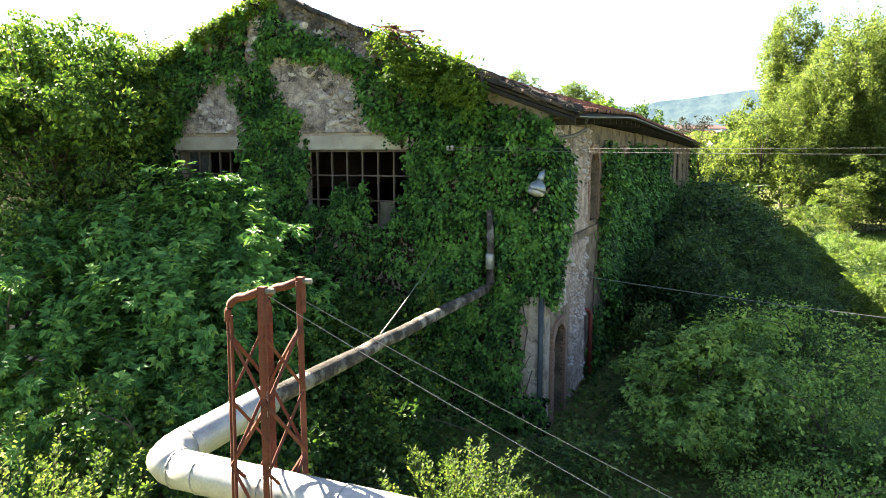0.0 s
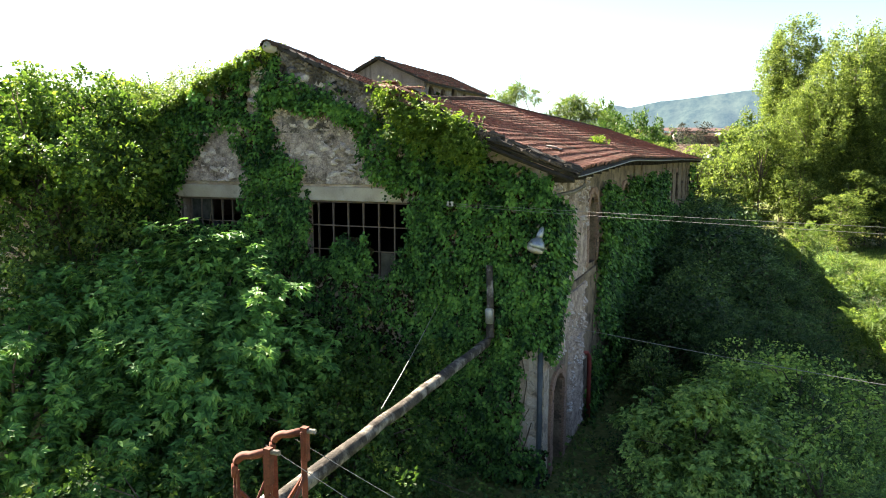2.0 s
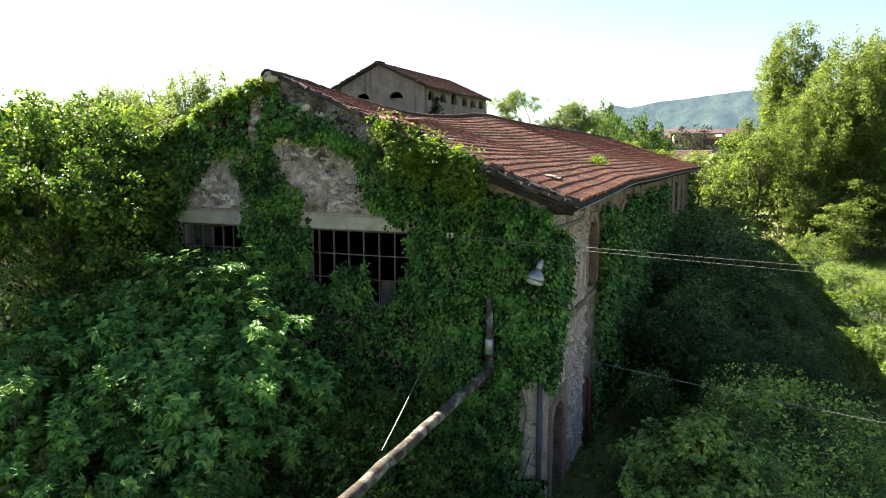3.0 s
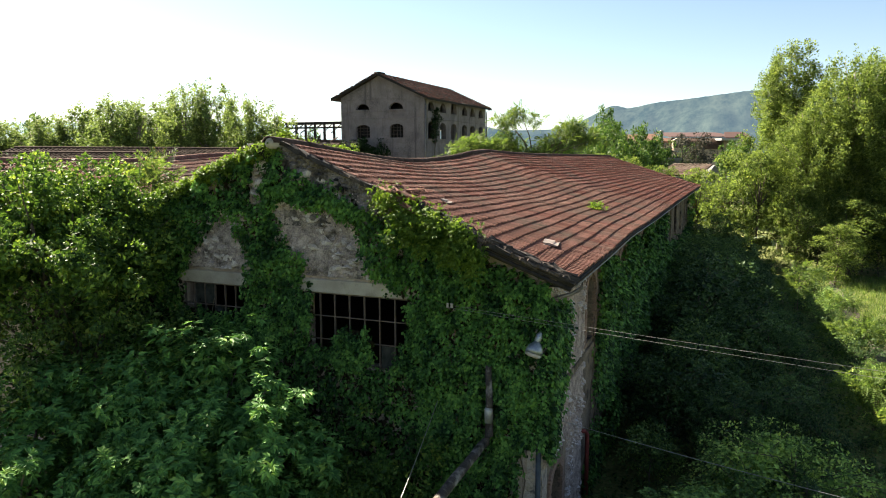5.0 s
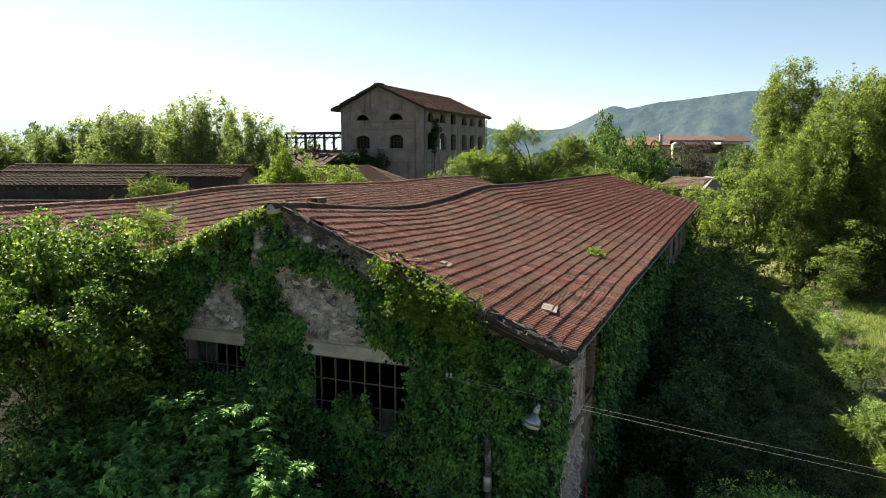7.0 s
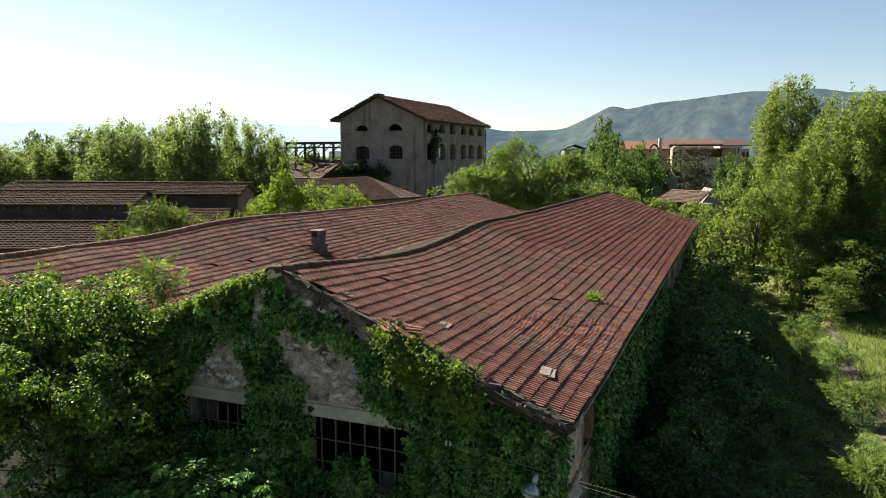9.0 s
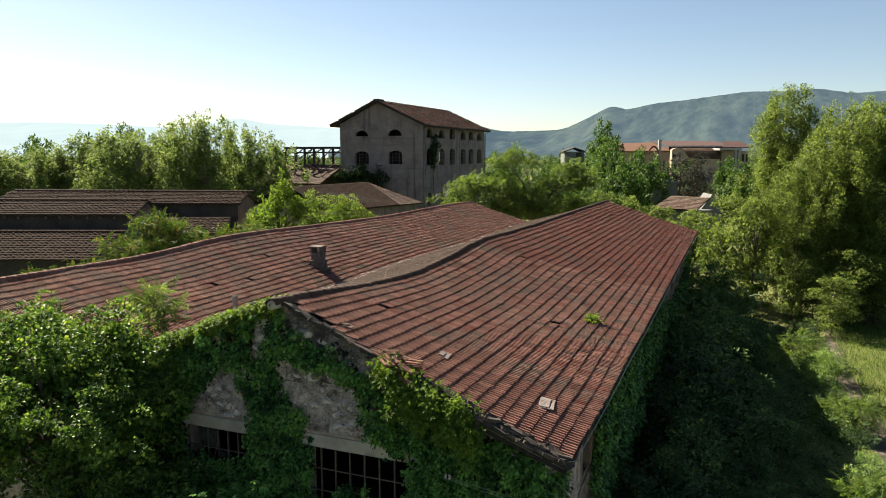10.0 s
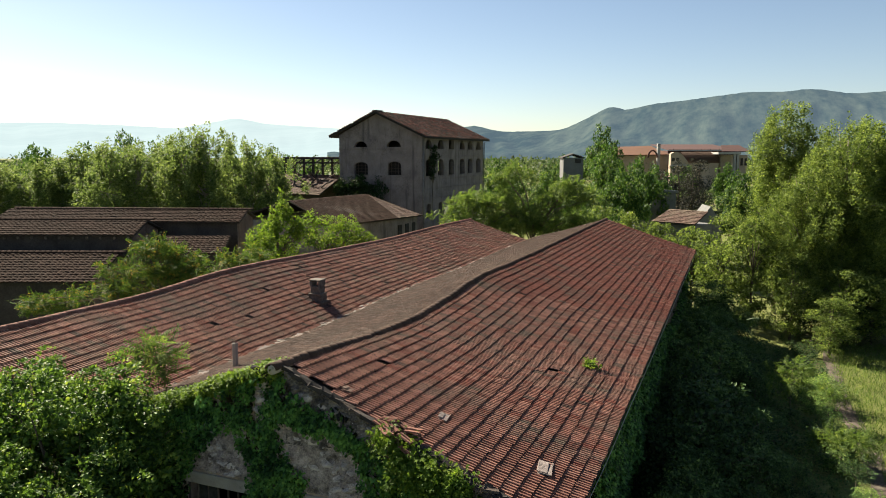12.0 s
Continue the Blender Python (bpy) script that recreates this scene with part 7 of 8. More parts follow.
# ---- the tall mill building ----
def mill():
    mill_b = thing("mill_building", "tall derelict grey stone mill with rows of empty windows", "building", at=(0, 0, 0))
    x0, x1, y0, y1, eave, top = -52.5, -38.65, 81.5, 109.0, 18.1, 21.2
    xr = -46.0
    front = [(-49.9, -47.7, 16.25, 17.1), (-44.4, -42.1, 16.25, 17.2), (-49.95, -47.6, 12.1, 14.0), (-44.3, -42.05, 12.1, 14.1)]
    bm = bmesh.new()
    slab_with_holes(bm, x0, x1, -0.5, eave, front, lambda u, w, d: (u, y0 + d, w), 0.6)
    for d, flip in ((0, 1), (0.6, -1)):
        bm.faces.new([bm.verts.new((x, y0 + d, z)) for x, z in [(x0, eave), (x1, eave), (xr, top)][::flip]])
    part("front_wall", bm, M_TOWER, mill_b, "streaked grey gable wall")
    side = []
    ys = [84.0, 88.7, 93.3, 98.2, 102.1, 106.4]
    for i, y in enumerate(ys):
        side.append((y - 1.2, y + 1.2, 15.95, 17.95 if i == 2 else 17.4))
        side.append((y - 1.2, y + 1.2, 11.95, 14.45))
        if i < 5:
            side.append((y - 0.9, y + 0.9, 5.9, 7.8))
    bm = bmesh.new()
    slab_with_holes(bm, y0 + 0.6, y1 - 0.6, -0.5, eave, side, lambda u, w, d: (x1 - d, u, w), 0.6)
    part("side_wall", bm, M_TOWER, mill_b, "streaked grey side wall")
    back = [(h[0], h[1], h[2], h[3]) for h in side if h[2] > 15 and h[0] > 92]
    bm = bmesh.new()
    slab_with_holes(bm, y0 + 0.6, y1 - 0.6, -0.5, eave, back, lambda u, w, d: (x0 + d, u, w), 0.6)
    part("side_wall", bm, M_TOWER, mill_b)
    bm = bmesh.new()
    slab_with_holes(bm, x0, x1, -0.5, eave, [(-49, -47, 12.1, 14.0)], lambda u, w, d: (u, y1 - d, w), 0.6)
    for d, flip in ((0, 1), (-0.6, -1)):
        bm.faces.new([bm.verts.new((x, y1 + d, z)) for x, z in [(x0, eave), (x1, eave), (xr, top)][::flip]])
    part("rear_wall", bm, M_TOWER, mill_b)
    bm = bmesh.new()
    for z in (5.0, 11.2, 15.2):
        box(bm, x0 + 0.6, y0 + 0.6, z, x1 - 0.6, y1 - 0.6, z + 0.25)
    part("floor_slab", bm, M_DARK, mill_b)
    # added dark screen that keeps the sky out of the front windows
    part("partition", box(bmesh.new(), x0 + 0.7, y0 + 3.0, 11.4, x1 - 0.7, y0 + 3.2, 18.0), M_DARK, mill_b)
    # shallow ledges that band the walls
    for z in (3.4, 5.2, 8.6, 10.0, 11.4, 14.9, 15.9, 17.75):
        part("ledge", box(bmesh.new(), x0 - 0.03, y0 - 0.07, z, x1 + 0.06, y0 + 0.05, z + 0.07, 0.02), M_TOWER, mill_b)
        part("ledge", box(bmesh.new(), x1 - 0.05, y0, z, x1 + 0.10, y1, z + 0.07, 0.02), M_TOWER, mill_b)

    def window(along_x, c, half, z0, z1, flat_top, bars):
        w = part("window", box(bmesh.new(), *((c - half - 0.12, y0 - 0.08, z0 - 0.18, c + half + 0.12, y0 + 0.2, z0) if along_x else (x1 - 0.2, c - half - 0.12, z0 - 0.18, x1 + 0.08, c + half + 0.12, z0)), 0.02), M_TOWER, mill_b)
        # corner fillets round off the opening's head
        rise = min(half, (z1 - z0) * (0.28 if flat_top else 0.95))
        for sgn in (-1, 1):
            bm = bmesh.new()
            n = 7
            loop = [(sgn * half, z1 - rise)] + [(sgn * half * math.cos(a), z1 - rise + rise * math.sin(a)) for a in np.linspace(0, math.pi / 2, n)] + [(sgn * half, z1)]
            for d in (0.02, 0.5):
                vs = [bm.verts.new((c + u, y0 + d, z) if along_x else (x1 - d, c + u, z)) for u, z in loop[1:]]
                bm.faces.new(vs)
            vv = list(bm.verts)
            k = len(vv) // 2
            for i in range(k - 1):
                bm.faces.new((vv[i], vv[i + 1], vv[k + i + 1], vv[k + i]))
            bmesh.ops.recalc_face_normals(bm, faces=bm.faces)
            part("arch_fillet", bm, M_TOWER, w)
        if bars:
            for i in range(1, 4):
                u = c - half + 2 * half * i / 4
                part("glazing_bar", box(bmesh.new(), *((u - 0.03, y0 + 0.25, z0, u + 0.03, y0 + 0.31, z1) if along_x else (x1 - 0.31, u - 0.03, z0, x1 - 0.25, u + 0.03, z1))), M_IRON, w)
            for i in range(1, 4):
                z = z0 + (z1 - z0) * i / 4
                part("glazing_bar", box(bmesh.new(), *((c - half, y0 + 0.255, z - 0.03, c + half, y0 + 0.305, z + 0.03) if along_x else (x1 - 0.305, c - half, z - 0.03, x1 - 0.255, c + half, z + 0.03))), M_IRON, w)
    for a, b, c, d in front:
        window(True, (a + b) / 2, (b - a) / 2, c, d, d < 15, d < 15)
    for i, (a, b, c, d) in enumerate(side):
        window(False, (a + b) / 2, (b - a) / 2, c, d, d < 15, d < 15 and i % 4 != 1)
    # roof: two slopes of tiles with an overhang, ridge cap, gutter
    for sgn, xe in ((1, x1 + 0.9), (-1, x0 - 1.3)):
        bm = bmesh.new()
        k = (top + 0.25 - eave) / (x1 - xr)
        ze = top + 0.3 - k * abs(xe - xr)
        a = [(xr, y0 - 0.8, top + 0.3), (xe, y0 - 0.8, ze), (xe, y1 + 0.9, ze), (xr, y1 + 0.9, top + 0.3)]
        t = [bm.verts.new(p) for p in a]
        l = [bm.verts.new((p[0], p[1], p[2] - 0.28)) for p in a]
        bm.faces.new(t)
        bm.faces.new(l[::-1])
        for i in range(4):
            bm.faces.new((t[i], l[i], l[(i + 1) % 4], t[(i + 1) % 4]))
        bmesh.ops.recalc_face_normals(bm, faces=bm.faces)
        roof = part("roof_slope", bm, M_WOOD, mill_b, "patchy red tiled roof slope")
        rng = np.random.default_rng(15)
        mats = []
        n = 20
        for c in range(n):
            for q in range(int((y1 - y0 + 1.7) / 0.5)):
                if rng.random() < 0.06 + 0.30 * max(0.0, noise.noise((c * 0.25, q * 0.16, 3.0))) + 0.25 * (sgn > 0 and c > 12 and 22 < q < 34):
                    continue
                s = c / n
                p = Vector((xr + (xe - xr) * s, y0 - 0.8 + 0.5 * (q + 0.5), top + 0.3 + (ze - top - 0.3) * s))
                ts = Vector((xe - xr, 0, ze - top - 0.3)).normalized()
                ty = Vector((0, 1, 0))
                up = ts.cross(ty)
                up = up if up.z > 0 else -up
                m = np.eye(4)
                m[:3, 0], m[:3, 1], m[:3, 2], m[:3, 3] = np.array(ty) * 2.1, np.array(ts) * 1.25, np.array(up) * 1.6, p + up * (0.02 + rng.normal(0, 0.01))
                mats.append(m)
        ob = new("clay_tiles", join_tiles("clay_tiles", mats, [M_TILE_NEW, M_TILE, M_TILE_GREY], rng.choice(3, len(mats), p=(0.35, 0.25, 0.40))))
        ob.parent = roof
        tagged(ob, kind="stuff")
    part("ridge_vent", box(bmesh.new(), xr - 0.45, y0 - 0.6, top + 0.2, xr + 0.45, y0 + 1.2, top + 0.48, 0.03), M_WOOD, mill_b)
    bm = bmesh.new()
    tube(bm, [(x1 + 0.15, y0 + 0.05, 17.6), (x1 + 0.15, y0 + 0.05, 0)], 0.1, 8)
    part("downpipe", bm, M_ZINC, mill_b, smooth=True)
    bm = bmesh.new()
    tube(bm, [(x1 + 0.9, y1 + 0.6, 17.7), (x1 + 0.2, y1 - 0.1, 17.2), (x1 + 0.2, y1 - 0.1, 0)], 0.1, 8)
    part("downpipe", bm, M_ZINC, mill_b, smooth=True)


mill()


# ---- low sheds, hipped roof and the open frame ----
def tiled_roof(parent, a, b, c, d, mat, across, name="roof_slope", label=""):
    """A roof slope through the corners a, b (top edge) and c, d (lower edge, under b and a), with real courses."""
    a, b, c, d = (Vector(p) for p in (a, b, c, d))
    bm = bmesh.new()
    rows = max(3, int((d - a).length / 0.36))
    cols = max(3, int((b - a).length / across))
    up = (b - a).cross(d - a).normalized()
    if up.z < 0:
        up = -up
    rng = np.random.default_rng(int(abs(a.x * 7 + a.y * 13)))
    verts, faces, idx = [], [], []
    for r in range(rows):
        l0, l1 = a.lerp(d, r / rows), b.lerp(c, r / rows)
        m0, m1 = a.lerp(d, (r + 1.06) / rows), b.lerp(c, (r + 1.06) / rows)
        for q in range(cols):
            s0, s1 = q / cols, (q + 0.5) / cols
            s2 = (q + 1) / cols
            j = rng.normal(0, 0.008)
            k = len(verts)
            for s, h in ((s0, 0.0), (s1, 0.05), (s2, 0.0)):
                verts.append(l0.lerp(l1, s) + up * (0.02 + h + j))
            for s, h in ((s0, 0.0), (s1, 0.05), (s2, 0.0)):
                verts.append(m0.lerp(m1, s) + up * (0.075 + h + j))
            for s, h in ((s0, 0.0), (s1, 0.05), (s2, 0.0)):
                verts.append(m0.lerp(m1, s) + up * (0.0 + h + j))
            faces += [(k, k + 1, k + 4, k + 3), (k + 1, k + 2, k + 5, k + 4), (k + 3, k + 4, k + 7, k + 6), (k + 4, k + 5, k + 8, k + 7)]
    t = [bm.verts.new(p) for p in (a, b, c, d)]
    l = [bm.verts.new(p - up * 0.12) for p in (a, b, c, d)]
    bm.faces.new(t)
    bm.faces.new(l[::-1])
    for i in range(4):
        bm.faces.new((t[i], l[i], l[(i + 1) % 4], t[(i + 1) % 4]))
    bmesh.ops.recalc_face_normals(bm, faces=bm.faces)
    roof = part(name, bm, M_WOOD, parent, label)
    ob = new("roof_tiles", raw("roof_tiles", [tuple(v) for v in verts], faces, [mat]))
    ob.parent = roof
    tagged(ob, kind="stuff")
    return roof


def shed(label, ridge_a, ridge_b, drop, depth, base, clerestory=0.0):
    """A long shed: its ridge from a to b, a slope falling towards the hall's front, walls under it."""
    a, b = Vector(ridge_a), Vector(ridge_b)
    d = (b - a).normalized()
    out = Vector((d.y, -d.x, 0)).normalized()
    sh = thing("long_shed", label, "shed", "long tiled sheds")
    c, e = b + out * depth - Vector((0, 0, drop)), a + out * depth - Vector((0, 0, drop))
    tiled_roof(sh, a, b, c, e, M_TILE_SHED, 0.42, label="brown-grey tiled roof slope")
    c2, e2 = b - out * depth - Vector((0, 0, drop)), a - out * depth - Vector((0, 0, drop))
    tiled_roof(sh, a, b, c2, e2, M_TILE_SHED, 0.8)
    bm = bmesh.new()
    ins = 0.35
    P = [e - out * ins + d * 0.3, c - out * ins - d * 0.3, c2 + out * ins - d * 0.3, e2 + out * ins + d * 0.3]
    lo = [bm.verts.new((p.x, p.y, base)) for p in P]
    hi = [bm.verts.new((p.x, p.y, p.z - 0.1)) for p in P]
    for i in (0, 2, 3):
        bm.faces.new((lo[i], lo[(i + 1) % 4], hi[(i + 1) % 4], hi[i]))
    hi_1, hi_2 = tuple(hi[1].co), tuple(hi[2].co)
    g0 = bm.verts.new(a + d * 0.3 - Vector((0, 0, 0.15)))
    bm.faces.new((hi[3], hi[0], g0))
    bmesh.ops.recalc_face_normals(bm, faces=bm.faces)
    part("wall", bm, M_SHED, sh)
    bm = bmesh.new()
    f = [bm.verts.new(p) for p in ((P[1].x, P[1].y, base), (P[2].x, P[2].y, base), hi_2, tuple(b - d * 0.3 - Vector((0, 0, 0.15))), hi_1)]
    bm.faces.new(f)
    bmesh.ops.solidify(bm, geom=bm.faces[:], thickness=0.12)
    part("end_wall", bm, M_TOWER, sh, "grey rendered end wall")
    # ridge tiles with pale mortar joints
    me = cap_mesh("ridge_tile", 0.5, 0.16, M_TILE_SHED)
    n = int((b - a).length / 0.44)
    ang = math.degrees(math.atan2(-d.x, d.y))
    for i in range(min(n, 110)):
        p = b.lerp(a, i * 0.44 / (b - a).length)
        share("ridge_tile", me, pose(p.x, p.y, p.z + 0.05, 0, 0, ang), sh)
    # short posts of the open strip under the eave
    if clerestory:
        n = int((b - a).length / 1.1)
        for i in range(min(60, n)):
            p = (c - out * 0.2).lerp(e - out * 0.2, (i + 0.5) / n)
            part("slat", box(bmesh.new(), p.x - 0.10, p.y - 0.05, p.z - clerestory, p.x + 0.10, p.y + 0.05, p.z - 0.14), M_SOOT, sh)


shed("long low shed with a brown tiled roof", (-58.3, 31.4, 10.2), (-37.9, 39.7, 10.08), 0.85, 3.0, 0.0)
shed("long low shed with a clerestory strip under its roof", (-69.8, 20.3, 9.75), (-42.0, 31.6, 9.70), 0.95, 3.0, 0.0, 0.35)
shed("lower shed roof with broken tiles", (-68.5, 15.9, 7.55), (-40.7, 27.2, 7.52), 1.55, 4.4, 0.0)


def lean_to():
    """A low roof against the long shed's front."""
    lt = thing("lean_to", "low lean-to with a brown tiled roof against the long shed", "shed")
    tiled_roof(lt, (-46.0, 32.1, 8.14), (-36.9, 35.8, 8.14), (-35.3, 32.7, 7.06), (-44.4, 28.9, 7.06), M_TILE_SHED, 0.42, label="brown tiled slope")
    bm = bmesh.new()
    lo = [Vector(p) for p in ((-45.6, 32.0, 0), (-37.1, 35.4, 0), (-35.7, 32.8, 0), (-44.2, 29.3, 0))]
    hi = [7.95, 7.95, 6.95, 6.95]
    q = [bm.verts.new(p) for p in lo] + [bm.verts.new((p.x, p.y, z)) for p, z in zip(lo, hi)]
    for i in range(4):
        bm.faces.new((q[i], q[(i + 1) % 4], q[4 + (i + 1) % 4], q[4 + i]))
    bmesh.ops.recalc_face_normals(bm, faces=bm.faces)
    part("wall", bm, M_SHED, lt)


lean_to()


def hipped_annex():
    an = thing("annex", "low annex with a brown hipped tile roof below the mill", "building")
    tiled_roof(an, (-44.7, 56.4, 9.75), (-42.9, 72.2, 9.75), (-33.8, 63.3, 7.5), (-36.1, 52.2, 7.5), M_TILE_SHED, 0.5, label="brown hipped tile slope")
    tiled_roof(an, (-43.2, 72.2, 9.72), (-42.9, 72.2, 9.72), (-33.7, 70.4, 7.3), (-33.8, 63.3, 7.5), M_TILE_GREY, 0.5, label="shaded hipped tile slope")
    tiled_roof(an, (-44.7, 56.4, 9.75), (-42.9, 72.2, 9.75), (-51.0, 73.0, 7.5), (-53.0, 57.0, 7.5), M_TILE_SHED, 0.8)
    bm = bmesh.new()
    P = [Vector(p) for p in ((-52.4, 57.3, 0), (-36.6, 52.9, 0), (-34.5, 63.2, 0), (-34.4, 70.2, 0), (-50.5, 72.6, 0))]
    lo, hi = [bm.verts.new(p) for p in P], [bm.verts.new(p + Vector((0, 0, 7.35))) for p in P]
    for i in range(5):
        bm.faces.new((lo[i], lo[(i + 1) % 5], hi[(i + 1) % 5], hi[i]))
    bmesh.ops.recalc_face_normals(bm, faces=bm.faces)
    part("wall", bm, M_TOWER, an)
    # flat dark panels paint in the shade of openings in the wall
    for i in range(5):
        y = 54.5 + i * 2.0
        x = -36.25 + 0.19 * i * 2.0 / 1.9
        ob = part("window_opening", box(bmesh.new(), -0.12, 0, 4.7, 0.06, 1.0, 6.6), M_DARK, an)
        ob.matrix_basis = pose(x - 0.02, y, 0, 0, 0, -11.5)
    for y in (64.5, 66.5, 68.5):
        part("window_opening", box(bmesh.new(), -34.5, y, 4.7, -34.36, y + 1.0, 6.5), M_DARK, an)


hipped_annex()


def open_frame():
    fr = thing("roof_frame", "skeletal open roof of a ruined building beside the mill", "ruin")
    part("roof_strip", box(bmesh.new(), -64.5, 84, 14.4, -53.0, 86.5, 14.75, 0.03), M_WOOD, fr)
    part("purlin", box(bmesh.new(), -64.5, 83.8, 13.7, -53.0, 84.1, 13.95), M_WOOD, fr)
    rnd = random.Random(6)
    for i in range(7):
        x = -64.2 + i * 1.75
        part("post", box(bmesh.new(), x, 83.9, 11.6, x + 0.28, 84.2, 14.4), M_WOOD, fr)
        part("rafter", bar(bmesh.new(), (x, 84, 14.5), (x + rnd.uniform(-0.6, 0.8), 80.5, 12.9), 0.10, 4), M_WOOD, fr)
    part("lower_wall", box(bmesh.new(), -64.5, 84.3, 0, -52.7, 85.0, 11.6), M_SHED, fr)
    tiled_roof(fr, (-66, 83.8, 11.9), (-53.2, 83.8, 11.9), (-53.2, 76.5, 9.2), (-66, 76.5, 9.2), M_TILE_GREY, 0.6, label="collapsed tiled slope")
    for i in range(40):
        x, y = rnd.uniform(-65, -54), rnd.uniform(77, 83.6)
        z = 11.9 - (83.8 - y) * 0.37 + 0.15
        part("rubble_piece", bar(bmesh.new(), (x, y, z), (x + rnd.uniform(-1.6, 1.6), y + rnd.uniform(-0.8, 0.8), z + rnd.uniform(0, 0.8)), rnd.uniform(0.08, 0.2), 4), rnd.choice((M_WOOD, M_SHED, M_TILE_GREY)), fr)


open_frame()

tree("ivy_bush", "dark ivy mass climbing the mill's front wall", "ivy", (-49.3, 80.6),
     [((0, 0, 10.3), (2.6, 0.9, 1.8)), ((2.4, 0, 9.6), (2.6, 0.9, 2.6)), ((0.5, 0, 7.5), (3.2, 0.9, 2.6)), ((-2.6, 0, 8.6), (1.0, 0.8, 2.6))], 9, 0.15, 0.55, 26, 0.4, 0.30, KITE, L_SHADE_IVY, 160, limbs=12)


tree("ivy_bush", "dark ivy strand hanging down the mill's side wall", "ivy", (-38.3, 84.6),
     [((0, 0, 16.0), (0.4, 0.9, 0.8)), ((0.1, 0.6, 14.9), (0.5, 1.2, 1.0)), ((0, 0.2, 13.6), (0.4, 0.9, 1.3)), ((0, -0.2, 12.2), (0.3, 0.6, 0.9))], 15, 0.06, 0.40, 20, 0.25, 0.20, KITE, L_SHADE_IVY, 161, limbs=12)


# ---- the works and houses on the far side ----
def plain_roof(parent, pts, mat, name="roof", thick=0.3):
    bm = bmesh.new()
    t = [bm.verts.new(p) for p in pts]
    l = [bm.verts.new((p[0], p[1], p[2] - thick)) for p in pts]
    bm.faces.new(t)
    bm.faces.new(l[::-1])
    n = len(pts)
    for i in range(n):
        bm.faces.new((t[i], l[i], l[(i + 1) % n], t[(i + 1) % n]))
    bmesh.ops.recalc_face_normals(bm, faces=bm.faces)
    return part(name, bm, mat, parent)


M_ORANGE = mottled("orange_tile_roof", (0.072, 0.030, 0.014), (0.105, 0.044, 0.021), 0.3, 3.0, 0.9)
M_MAROON = mottled("maroon_roof", (0.045, 0.020, 0.017), (0.066, 0.029, 0.025), 0.3, 3.0, 0.9)
M_VAULT = mottled("brown_vault_sheeting", (0.085, 0.052, 0.036), (0.125, 0.078, 0.055), 0.3, 3.0, 0.9)
M_CREAM = mottled("cream_render", (0.26, 0.205, 0.15), (0.36, 0.29, 0.22), 0.4, 4.0, 0.9)
M_WHITE = mottled("pale_render", (0.20, 0.20, 0.195), (0.29, 0.285, 0.27), 0.3, 4.0, 0.9)
M_GREYBLOCK = mottled("grey_concrete_tower", (0.095, 0.097, 0.094), (0.15, 0.152, 0.147), 0.3, 4.0, 0.92)


